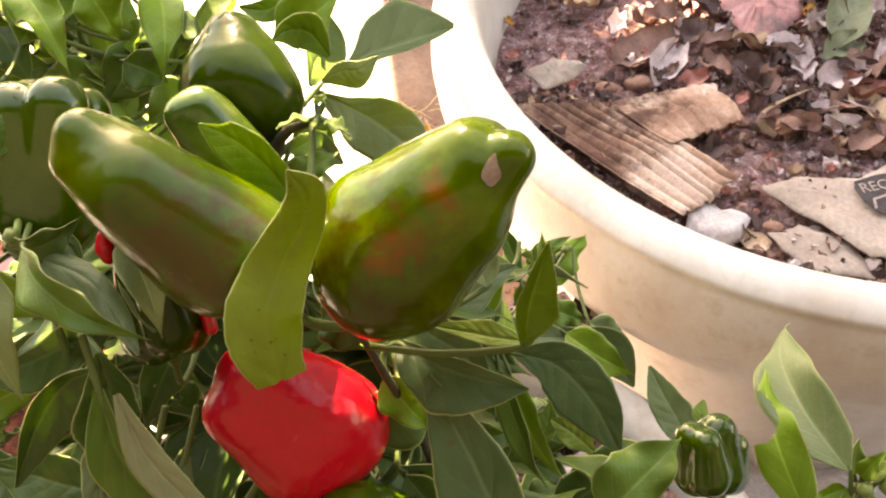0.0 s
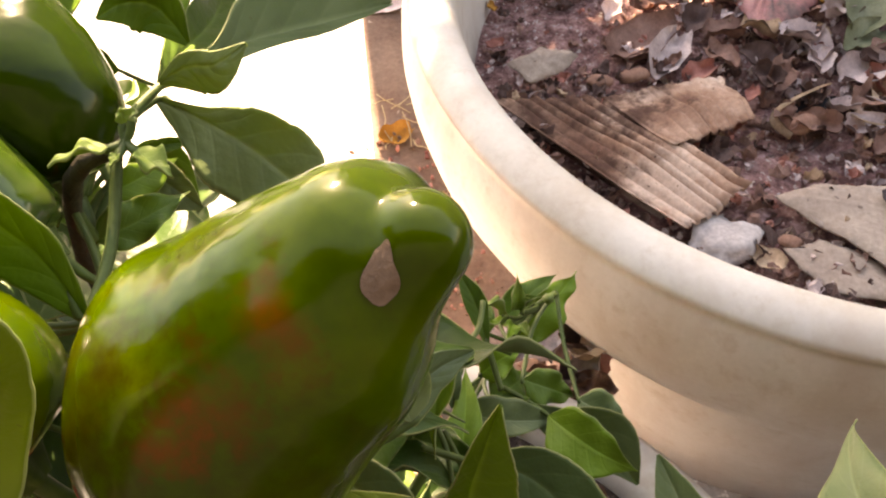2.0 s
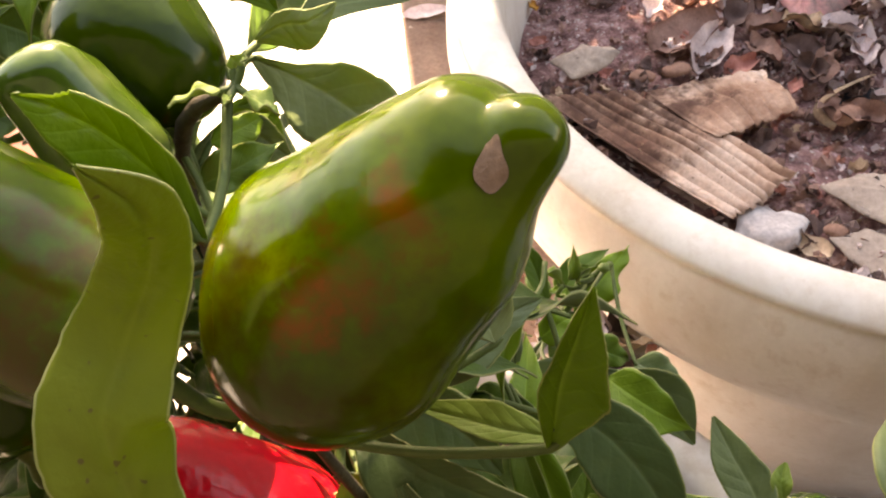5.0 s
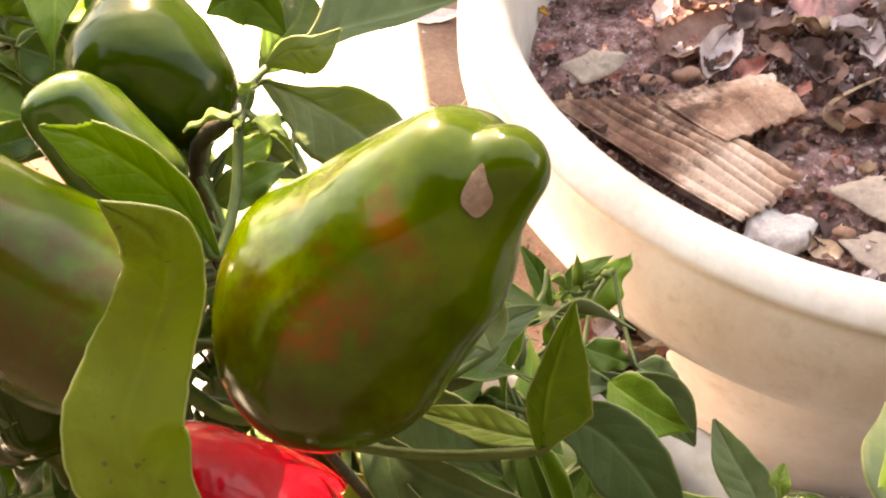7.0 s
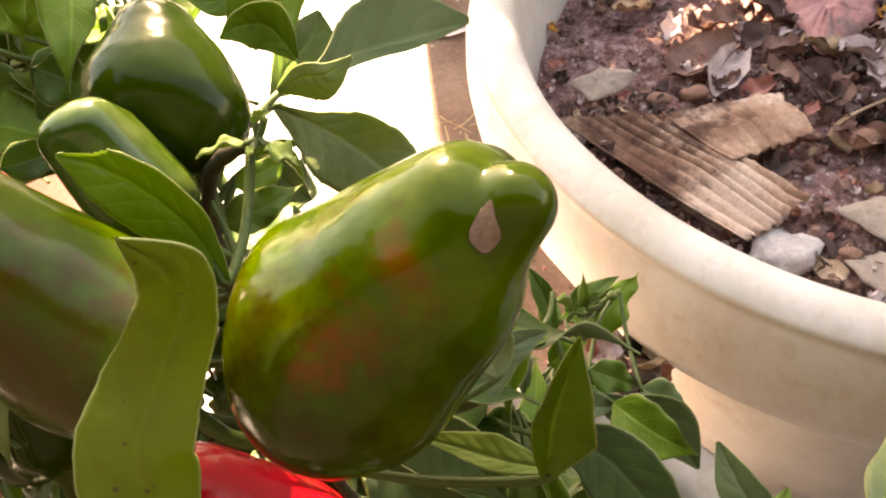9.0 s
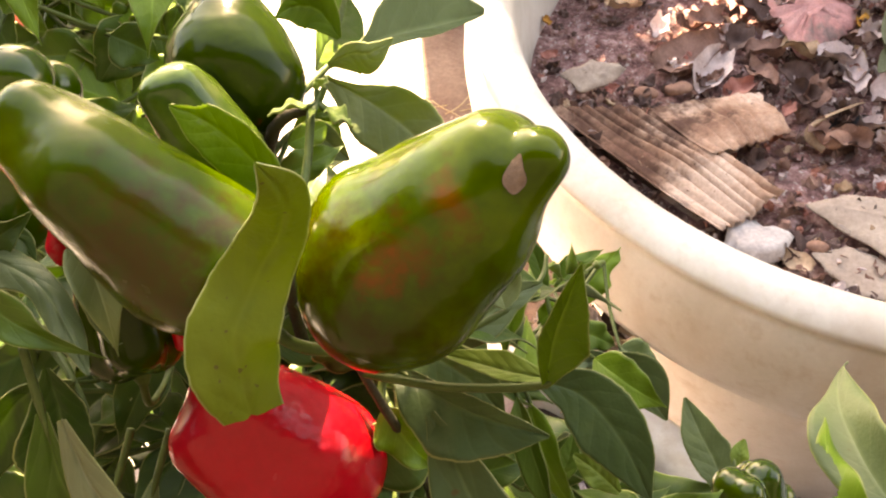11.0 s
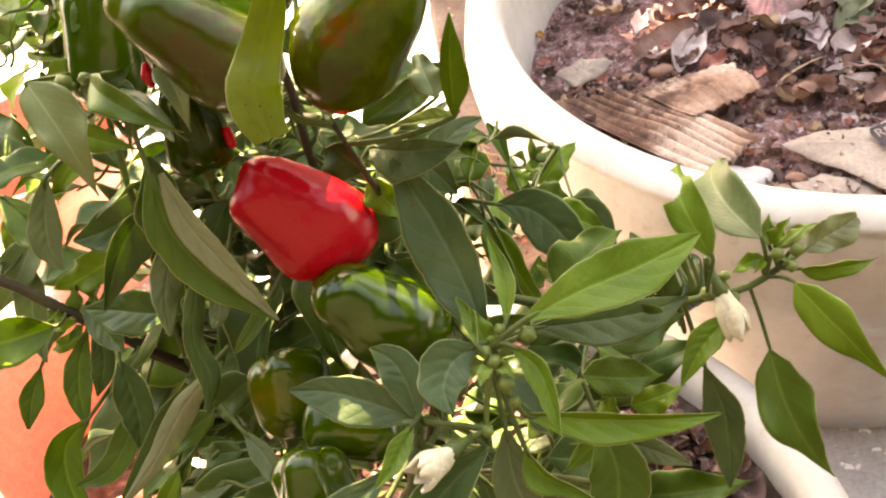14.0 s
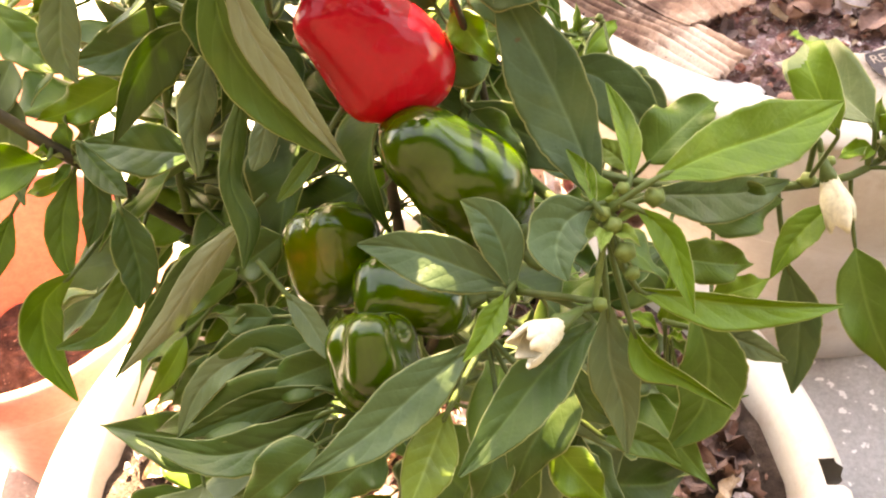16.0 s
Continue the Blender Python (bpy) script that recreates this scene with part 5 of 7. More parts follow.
blade(((-0.1051, 0.1182, 0.7073), (-0.1240, 0.1087, 0.6938), (-0.1398, 0.0960, 0.6775), (-0.1561, 0.0844, 0.6621)), (0.0010, 0.0029, 0.0025, 0.0004), (0.0010, 0.0049, 0.0041, 0.0004), ((-0.22, -0.63, 0.75), (-0.20, -0.66, 0.72), (-0.19, -0.68, 0.71), (-0.19, -0.67, 0.71)), DARK, 0.4, 0.07)
blade(((-0.1012, 0.1165, 0.7108), (-0.1173, 0.1080, 0.6976), (-0.1334, 0.0957, 0.6811), (-0.1528, 0.0841, 0.6655)), (0.0010, 0.0061, 0.0049, 0.0004), (0.0010, 0.0053, 0.0041, 0.0004), ((-0.00, -0.84, 0.54), (0.04, -0.84, 0.54), (0.05, -0.83, 0.56), (0.03, -0.82, 0.57)), BACK, -0.35, 0.05, stalk=False)
blade(((-0.1610, 0.1485, 0.6866), (-0.1570, 0.1388, 0.6781), (-0.1539, 0.1277, 0.6685), (-0.1548, 0.1178, 0.6601)), (0.0013, 0.0085, 0.0076, 0.0007), (0.0013, 0.0081, 0.0072, 0.0007), ((0.16, -0.61, 0.78), (0.17, -0.61, 0.77), (0.18, -0.63, 0.76), (0.18, -0.64, 0.74)), DARK, 0.25, 0.07)
blade(((-0.1573, 0.1418, 0.6701), (-0.1647, 0.1293, 0.6560), (-0.1775, 0.1190, 0.6442), (-0.1959, 0.1155, 0.6384)), (0.0011, 0.0069, 0.0065, 0.0007), (0.0011, 0.0069, 0.0060, 0.0007), ((0.08, -0.77, 0.64), (0.03, -0.76, 0.65), (-0.11, -0.68, 0.72), (-0.15, -0.57, 0.81)), MID, 0.25, 0.07)
blade(((-0.1895, 0.1408, 0.6555), (-0.2022, 0.1317, 0.6472), (-0.2011, 0.1169, 0.6333), (-0.1904, 0.1020, 0.6188)), (0.0012, 0.0076, 0.0062, 0.0005), (0.0012, 0.0095, 0.0095, 0.0005), ((0.35, -0.85, 0.39), (0.58, -0.69, 0.44), (0.64, -0.38, 0.66), (0.59, -0.30, 0.74)), BRIGHT, 0.25, 0.09)
blade(((-0.2239, 0.2088, 0.7088), (-0.2169, 0.1942, 0.6960), (-0.2162, 0.1796, 0.6835), (-0.2107, 0.1662, 0.6718)), (0.0014, 0.0076, 0.0072, 0.0005), (0.0014, 0.0081, 0.0067, 0.0005), ((0.22, -0.58, 0.78), (0.26, -0.59, 0.76), (0.27, -0.59, 0.76), (0.24, -0.58, 0.78)), GREY, 0.2, 0.07)
blade(((-0.2266, 0.1767, 0.6554), (-0.2321, 0.1652, 0.6460), (-0.2352, 0.1537, 0.6364)), (0.0010, 0.0065, 0.0008), (0.0010, 0.0065, 0.0008), ((0.42, -0.69, 0.59), (0.44, -0.66, 0.60), (0.45, -0.64, 0.62)), MID, 0.2, 0.07)
blade(((-0.0950, 0.0802, 0.6836), (-0.1095, 0.0769, 0.6795), (-0.1202, 0.0702, 0.6723), (-0.1281, 0.0591, 0.6612)), (0.0010, 0.0059, 0.0056, 0.0004), (0.0010, 0.0052, 0.0044, 0.0004), ((-0.15, -0.44, 0.88), (-0.17, -0.52, 0.84), (-0.12, -0.65, 0.75), (-0.07, -0.68, 0.73)), GREY, 0.25, 0.07)
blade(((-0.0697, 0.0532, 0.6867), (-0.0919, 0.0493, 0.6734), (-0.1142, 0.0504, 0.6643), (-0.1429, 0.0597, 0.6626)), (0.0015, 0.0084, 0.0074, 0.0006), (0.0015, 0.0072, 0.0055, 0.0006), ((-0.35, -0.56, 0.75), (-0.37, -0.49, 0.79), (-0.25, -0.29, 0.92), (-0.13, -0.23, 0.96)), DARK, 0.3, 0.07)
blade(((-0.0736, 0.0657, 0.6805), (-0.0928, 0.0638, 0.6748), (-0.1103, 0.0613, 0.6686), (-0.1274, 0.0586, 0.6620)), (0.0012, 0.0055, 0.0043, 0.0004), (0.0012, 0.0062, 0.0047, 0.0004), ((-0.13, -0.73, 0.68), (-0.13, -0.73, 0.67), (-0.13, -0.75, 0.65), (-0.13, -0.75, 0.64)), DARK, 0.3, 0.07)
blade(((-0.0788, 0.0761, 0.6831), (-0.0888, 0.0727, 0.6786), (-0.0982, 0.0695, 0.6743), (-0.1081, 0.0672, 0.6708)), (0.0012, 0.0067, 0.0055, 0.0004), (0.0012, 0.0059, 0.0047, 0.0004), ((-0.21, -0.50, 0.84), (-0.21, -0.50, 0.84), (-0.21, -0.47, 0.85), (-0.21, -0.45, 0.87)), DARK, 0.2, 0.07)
blade(((-0.0223, 0.0546, 0.7191), (-0.0380, 0.0425, 0.7146), (-0.0539, 0.0301, 0.7099), (-0.0728, 0.0189, 0.7064)), (0.0014, 0.0090, 0.0076, 0.0005), (0.0014, 0.0080, 0.0066, 0.0005), ((0.06, -0.42, 0.91), (0.06, -0.42, 0.91), (0.07, -0.41, 0.91), (0.07, -0.41, 0.91)), COOL, 0.28, 0.07)
blade(((0.0146, 0.0571, 0.7255), (-0.0007, 0.0435, 0.7223), (-0.0135, 0.0288, 0.7181), (-0.0262, 0.0147, 0.7144)), (0.0013, 0.0098, 0.0083, 0.0005), (0.0013, 0.0075, 0.0061, 0.0005), ((0.05, -0.28, 0.96), (0.03, -0.28, 0.96), (0.01, -0.28, 0.96), (0.02, -0.27, 0.96)), DARK, 0.28, 0.07)
blade(((0.0203, 0.0689, 0.7168), (0.0209, 0.0578, 0.7038), (0.0249, 0.0484, 0.6921), (0.0258, 0.0383, 0.6800)), (0.0014, 0.0085, 0.0053, 0.0004), (0.0014, 0.0081, 0.0064, 0.0004), ((0.09, -0.75, 0.65), (0.12, -0.75, 0.65), (0.12, -0.76, 0.64), (0.09, -0.76, 0.64)), GREY, 0.2, 0.07)
blade(((0.0094, 0.0607, 0.7000), (0.0115, 0.0546, 0.6929), (0.0162, 0.0505, 0.6874), (0.0231, 0.0480, 0.6831)), (0.0011, 0.0065, 0.0043, 0.0004), (0.0011, 0.0065, 0.0047, 0.0004), ((-0.22, -0.77, 0.60), (-0.15, -0.81, 0.57), (0.03, -0.81, 0.58), (0.09, -0.79, 0.61)), COOL, 0.2, 0.07)
blade(((0.0173, 0.0457, 0.6802), (0.0269, 0.0456, 0.6773), (0.0363, 0.0440, 0.6733), (0.0448, 0.0403, 0.6674)), (0.0011, 0.0059, 0.0048, 0.0004), (0.0011, 0.0048, 0.0041, 0.0004), ((0.24, -0.52, 0.82), (0.24, -0.55, 0.80), (0.22, -0.63, 0.74), (0.19, -0.68, 0.71)), MID, 0.3, 0.07)
blade(((0.0270, 0.0603, 0.7169), (0.0314, 0.0535, 0.7113), (0.0420, 0.0485, 0.7069), (0.0568, 0.0411, 0.7001)), (0.0009, 0.0038, 0.0024, 0.0003), (0.0009, 0.0055, 0.0024, 0.0003), ((-0.39, -0.72, 0.57), (-0.27, -0.80, 0.54), (-0.17, -0.83, 0.53), (-0.17, -0.83, 0.53)), BRIGHT, 0.7, 0.08)
blade(((0.0529, 0.0846, 0.6940), (0.0575, 0.0721, 0.6800), (0.0546, 0.0609, 0.6676), (0.0425, 0.0513, 0.6571)), (0.0015, 0.0119, 0.0093, 0.0006), (0.0015, 0.0111, 0.0089, 0.0006), ((0.08, -0.73, 0.68), (0.03, -0.74, 0.67), (-0.07, -0.71, 0.70), (-0.08, -0.68, 0.72)), MID, 0.3, 0.07)
blade(((0.0584, 0.0824, 0.6826), (0.0676, 0.0807, 0.6805), (0.0762, 0.0780, 0.6777), (0.0855, 0.0745, 0.6742)), (0.0010, 0.0050, 0.0039, 0.0004), (0.0010, 0.0058, 0.0043, 0.0004), ((0.00, -0.75, 0.66), (-0.01, -0.77, 0.64), (-0.05, -0.78, 0.62), (-0.06, -0.78, 0.62)), GREY, 0.15, 0.07)
blade(((0.1009, 0.1294, 0.6595), (0.1063, 0.1194, 0.6441), (0.1073, 0.1094, 0.6289), (0.1059, 0.0987, 0.6134)), (0.0013, 0.0090, 0.0077, 0.0005), (0.0013, 0.0090, 0.0077, 0.0005), ((-0.37, -0.83, 0.41), (-0.42, -0.80, 0.44), (-0.49, -0.72, 0.49), (-0.50, -0.69, 0.52)), COOL, 0.25, 0.07)
blade(((0.0285, 0.0670, 0.7278), (0.0499, 0.0683, 0.7197), (0.0723, 0.0704, 0.7122), (0.0959, 0.0744, 0.7063)), (0.0010, 0.0031, 0.0025, 0.0004), (0.0010, 0.0079, 0.0060, 0.0004), ((0.25, -0.82, 0.52), (0.25, -0.81, 0.53), (0.27, -0.78, 0.56), (0.28, -0.76, 0.59)), BRIGHT, 0.5, 0.07)
blade(((0.0338, 0.0856, 0.7564), (0.0532, 0.0974, 0.7543), (0.0744, 0.1083, 0.7512), (0.0972, 0.1215, 0.7501)), (0.0013, 0.0087, 0.0097, 0.0005), (0.0013, 0.0100, 0.0107, 0.0005), ((0.34, -0.40, 0.85), (0.34, -0.42, 0.84), (0.31, -0.43, 0.85), (0.28, -0.41, 0.87)), BRIGHT, 0.28, 0.07)
blade(((0.0339, 0.0997, 0.7342), (0.0552, 0.1106, 0.7216), (0.0745, 0.1222, 0.7096), (0.0950, 0.1362, 0.6997)), (0.0014, 0.0067, 0.0059, 0.0006), (0.0014, 0.0094, 0.0087, 0.0006), ((0.59, -0.70, 0.40), (0.62, -0.67, 0.41), (0.65, -0.59, 0.48), (0.64, -0.55, 0.54)), COOL, 0.2, 0.07)
blade(((0.0179, 0.0905, 0.7432), (0.0124, 0.1072, 0.7528), (0.0034, 0.1266, 0.7650), (-0.0106, 0.1497, 0.7807)), (0.0014, 0.0114, 0.0126, 0.0014), (0.0014, 0.0083, 0.0116, 0.0014), ((-0.30, -0.55, 0.78), (-0.30, -0.58, 0.76), (-0.30, -0.63, 0.72), (-0.29, -0.65, 0.70)), COOL, 0.25, 0.07)
blade(((-0.0222, 0.1449, 0.7353), (-0.0080, 0.1425, 0.7276), (0.0059, 0.1395, 0.7194), (0.0210, 0.1349, 0.7097)), (0.0012, 0.0091, 0.0080, 0.0006), (0.0012, 0.0099, 0.0092, 0.0006), ((0.08, -0.90, 0.43), (0.07, -0.90, 0.43), (0.03, -0.90, 0.44), (0.01, -0.90, 0.44)), COOL, 0.2, 0.07)
blade(((0.0264, 0.0879, 0.7536), (0.0269, 0.0993, 0.7570), (0.0252, 0.1098, 0.7600), (0.0221, 0.1205, 0.7631)), (0.0007, 0.0034, 0.0027, 0.0003), (0.0007, 0.0040, 0.0031, 0.0003), ((0.11, -0.29, 0.95), (0.06, -0.28, 0.96), (-0.03, -0.28, 0.96), (-0.05, -0.29, 0.95)), BRIGHT, 0.4, 0.07)
blade(((0.0154, 0.0813, 0.7512), (0.0140, 0.0914, 0.7527), (0.0088, 0.1012, 0.7541)), (0.0007, 0.0030, 0.0003), (0.0007, 0.0030, 0.0003), ((-0.39, -0.18, 0.90), (-0.47, -0.28, 0.84), (-0.50, -0.38, 0.78)), BRIGHT, 0.4, 0.07)
blade(((0.0278, 0.0787, 0.7509), (0.0353, 0.0706, 0.7479), (0.0384, 0.0603, 0.7434), (0.0404, 0.0497, 0.7387)), (0.0008, 0.0045, 0.0035, 0.0003), (0.0008, 0.0045, 0.0032, 0.0003), ((-0.40, -0.62, 0.68), (-0.42, -0.54, 0.73), (-0.41, -0.45, 0.79), (-0.40, -0.44, 0.81)), BRIGHT, 0.4, 0.07)
blade(((0.0146, 0.0819, 0.7492), (0.0069, 0.0760, 0.7490), (0.0036, 0.0676, 0.7465), (0.0062, 0.0592, 0.7435)), (0.0013, 0.0075, 0.0071, 0.0005), (0.0013, 0.0094, 0.0084, 0.0005), ((0.38, -0.52, 0.76), (0.32, -0.41, 0.85), (0.08, -0.31, 0.95), (-0.04, -0.34, 0.94)), COOL, 0.22, 0.07)
blade(((-0.0093, 0.0690, 0.7279), (-0.0114, 0.0783, 0.7359), (-0.0161, 0.0855, 0.7423), (-0.0234, 0.0894, 0.7460)), (0.0010, 0.0068, 0.0065, 0.0005), (0.0010, 0.0068, 0.0061, 0.0005), ((0.19, -0.62, 0.76), (0.19, -0.60, 0.78), (0.17, -0.56, 0.81), (0.14, -0.54, 0.83)), COOL, 0.2, 0.07)
blade(((-0.0092, 0.0705, 0.7265), (-0.0256, 0.0767, 0.7306), (-0.0404, 0.0815, 0.7334), (-0.0561, 0.0837, 0.7341)), (0.0010, 0.0097, 0.0090, 0.0005), (0.0010, 0.0076, 0.0059, 0.0005), ((0.03, -0.50, 0.86), (0.01, -0.50, 0.86), (-0.02, -0.51, 0.86), (-0.04, -0.52, 0.85)), COOL, 0.25, 0.07)
blade(((-0.0106, 0.0661, 0.7295), (-0.0147, 0.0598, 0.7270), (-0.0188, 0.0535, 0.7245), (-0.0243, 0.0473, 0.7222)), (0.0007, 0.0043, 0.0037, 0.0003), (0.0007, 0.0040, 0.0033, 0.0003), ((-0.04, -0.34, 0.94), (-0.04, -0.34, 0.94), (-0.02, -0.34, 0.94), (-0.00, -0.35, 0.94)), BRIGHT, 0.35, 0.07)
blade(((-0.0299, 0.0406, 0.7051), (-0.0341, 0.0312, 0.7017), (-0.0381, 0.0219, 0.6985), (-0.0432, 0.0116, 0.6944)), (0.0010, 0.0081, 0.0073, 0.0007), (0.0010, 0.0077, 0.0067, 0.0007), ((0.27, -0.43, 0.86), (0.27, -0.42, 0.87), (0.26, -0.44, 0.86), (0.25, -0.46, 0.85)), YOUNG, 0.2, 0.07)
blade(((-0.0843, 0.0889, 0.7034), (-0.0781, 0.0823, 0.6997), (-0.0728, 0.0749, 0.6952), (-0.0679, 0.0682, 0.6914)), (0.0008, 0.0042, 0.0038, 0.0004), (0.0008, 0.0046, 0.0038, 0.0004), ((-0.08, -0.55, 0.83), (-0.06, -0.54, 0.84), (-0.06, -0.53, 0.84), (-0.06, -0.53, 0.85)), GREY, 0.2, 0.07)
blade(((0.1127, 0.1330, 0.6907), (0.1020, 0.1263, 0.6856), (0.0948, 0.1199, 0.6807), (0.0879, 0.1117, 0.6741)), (0.0010, 0.0067, 0.0054, 0.0004), (0.0010, 0.0063, 0.0050, 0.0004), ((-0.22, -0.34, 0.92), (-0.26, -0.34, 0.90), (-0.34, -0.36, 0.87), (-0.37, -0.37, 0.85)), BRIGHT, 0.3, 0.07)
blade(((-0.1199, 0.1677, 0.8160), (-0.1082, 0.1638, 0.8178), (-0.0967, 0.1577, 0.8177), (-0.0878, 0.1479, 0.8145), (-0.0812, 0.1383, 0.8117)), (0.0008, 0.0039, 0.0038, 0.0034, 0.0004), (0.0008, 0.0060, 0.0035, 0.0037, 0.0004), ((-0.28, -0.45, 0.85), (-0.22, -0.35, 0.91), (0.03, -0.17, 0.99), (0.24, -0.11, 0.96), (0.29, -0.08, 0.95)), GREY, -0.3, 0.1)
blade(((-0.1198, 0.1699, 0.8084), (-0.1161, 0.1732, 0.8128), (-0.1084, 0.1736, 0.8141), (-0.1039, 0.1687, 0.8109)), (0.0008, 0.0016, 0.0031, 0.0006), (0.0008, 0.0028, 0.0034, 0.0006), ((0.30, -0.87, 0.40), (0.06, -0.89, 0.46), (-0.07, -0.54, 0.84), (0.21, -0.39, 0.90)), DARK, 0.2, 0.08, stalk=False)
blade(((-0.0950, 0.1774, 0.8123), (-0.0907, 0.1691, 0.8074), (-0.0865, 0.1609, 0.8026), (-0.0832, 0.1542, 0.7992)), (0.0008, 0.0047, 0.0052, 0.0012), (0.0008, 0.0047, 0.0046, 0.0012), ((0.13, -0.46, 0.88), (0.12, -0.46, 0.88), (0.12, -0.43, 0.89), (0.11, -0.40, 0.91)), GREY, 0.2, 0.06, stalk=False)
blade(((-0.0974, 0.1463, 0.8006), (-0.0962, 0.1411, 0.7903), (-0.0971, 0.1356, 0.7799), (-0.0980, 0.1297, 0.7692)), (0.0009, 0.0061, 0.0071, 0.0031), (0.0009, 0.0079, 0.0108, 0.0031), ((0.43, -0.79, 0.45), (0.40, -0.81, 0.43), (0.36, -0.83, 0.42), (0.36, -0.83, 0.42)), DARK, 0.2, 0.05, stalk=False)
blade(((-0.1212, 0.2045, 0.8402), (-0.1229, 0.1977, 0.8356), (-0.1261, 0.1910, 0.8311)), (0.0006, 0.0041, 0.0005), (0.0006, 0.0037, 0.0005), ((0.54, -0.56, 0.63), (0.54, -0.59, 0.60), (0.54, -0.62, 0.57)), MID, 0.2, 0.07)
blade(((0.1476, 0.1588, 0.6942), (0.1547, 0.1630, 0.6951), (0.1634, 0.1674, 0.6960), (0.1714, 0.1720, 0.6971)), (0.0014, 0.0081, 0.0071, 0.0029), (0.0014, 0.0062, 0.0076, 0.0033), ((0.33, -0.71, 0.63), (0.32, -0.72, 0.61), (0.32, -0.73, 0.61), (0.32, -0.71, 0.62)), BACK, 0.2, 0.16, stalk=False)
# end of the blades


def bud(place, size, way=(0.2, -0.5, 0.6)):
    """A closed flower bud in its green cup."""
    size *= 0.75
    d = Vector(way).normalized()
    x = d.orthogonal().normalized()
    y = d.cross(x)
    bm = bmesh.new()
    rings = []
    for j, (r, h) in enumerate(((0.22, -1.6), (0.30, -1.0), (0.8, -0.75), (1.0, -0.2), (0.92, 0.35), (0.6, 0.8), (0.15, 1.0))):
        rings.append([bm.verts.new(Vector(place) + d * h * size + size * r * (1 + 0.1 * math.cos(5 * g)) * (math.cos(g) * x + math.sin(g) * y)) for g in (2 * math.pi * i / 15 for i in range(15))])
    for a, b in zip(rings, rings[1:]):
        bridge(bm, a, b)
    bm.faces.new(rings[0][::-1])
    bm.faces.new(rings[-1])
    near = min(BRANCHES, key=lambda p: (p - Vector(place)).length)
    if (near - Vector(place)).length < 0.05:
        tube(bm, spline([Vector(place) - d * size * 1.4, Vector(place) - d * size * 2.2, near], 3), [0.0011] * 7, 5)
    return to_plant(finish("flower_bud", bm, BUD))


def flower(place, tip, size, petals=5, openness=0.35):
    """A wilting flower: drooping petals on a green cup."""
    p, t = Vector(place), Vector(tip)
    d = (t - p).normalized()
    length = (t - p).length
    x = d.orthogonal().normalized()
    y = d.cross(x)
    head = bmesh.new()
    tube(head, [p - d * 0.009, p - d * 0.003, p, p + d * 0.002], [0.0012, 0.0022, 0.0034, 0.0030], 8)
    near = min(BRANCHES, key=lambda q: (q - p).length)
    if (near - p).length < 0.05:
        tube(head, spline([p - d * 0.008, p - d * 0.014, near], 3), [0.0012] * 7, 5)
    cup = to_plant(finish("flower", head, STEM, None, "wilting cream-white flower"))
    for k in range(petals):
        a0 = 2 * math.pi * k / petals + 0.4 * math.sin(k * 2.3)
        bm = bmesh.new()
        top, bot = [], []
        for j in range(8):
            v = j / 7
            w = size * (0.28 + 0.85 * math.sin(math.pi * min(1, 0.15 + v * 0.85)) ** 0.8)
            rad = size * (0.28 + openness * math.sin(v * 2.1) + 0.035 * math.sin(9 * v + k))
            r1, r2 = [], []
            for i in range(6):
                u = (i / 5 - 0.5) * 2
                a = a0 + u * w / max(rad, size * 0.5) * 0.70
                rr = rad * (1 + 0.05 * math.sin(u * 4 + k)) - abs(u) * size * 0.10
                c = p + d * length * v * (1 - 0.12 * abs(u) - 0.06 * ((k * 7) % 3)) + rr * (math.cos(a) * x + math.sin(a) * y)
                r1.append(bm.verts.new(c))
                r2.append(bm.verts.new(c - (math.cos(a) * x + math.sin(a) * y) * 0.0005))
            top.append(r1)
            bot.append(r2)
        for j in range(7):
            bridge(bm, top[j], top[j + 1], 0, False)
            bridge(bm, bot[j + 1], bot[j], 0, False)
            bm.faces.new((top[j][0], bot[j][0], bot[j + 1][0], top[j + 1][0]))
            bm.faces.new((top[j][5], top[j + 1][5], bot[j + 1][5], bot[j][5]))
        bridge(bm, top[7], bot[7], 0, False)
        o = finish("petal", bm, PETAL)
        o.parent = cup
    return cup


flower((0.107, 0.134, 0.704), (0.113, 0.119, 0.689), 0.0100)
flower((0.0038, 0.0521, 0.7327), (-0.0088, 0.0414, 0.7349), 0.0095)
flower((0.045, 0.228, 0.620), (0.047, 0.212, 0.630), 0.0070)
for q, r in (((0.033, 0.083, 0.751), 0.0042), ((0.018, 0.080, 0.748), 0.0032), ((0.024, 0.085, 0.753), 0.0028), ((0.021, 0.077, 0.746), 0.0036),
             ((0.024, 0.071, 0.741), 0.0042), ((0.016, 0.059, 0.732), 0.0030), ((0.026, 0.067, 0.736), 0.0030), ((0.103, 0.139, 0.697), 0.0040),
             ((0.111, 0.144, 0.701), 0.0030), ((0.133, 0.150, 0.704), 0.0036), ((0.141, 0.151, 0.704), 0.0040), ((0.138, 0.146, 0.700), 0.0034),
             ((-0.128, 0.170, 0.822), 0.0048), ((-0.118, 0.168, 0.824), 0.0032), ((0.046, 0.300, 0.655), 0.0028)):
    bud(q, r)


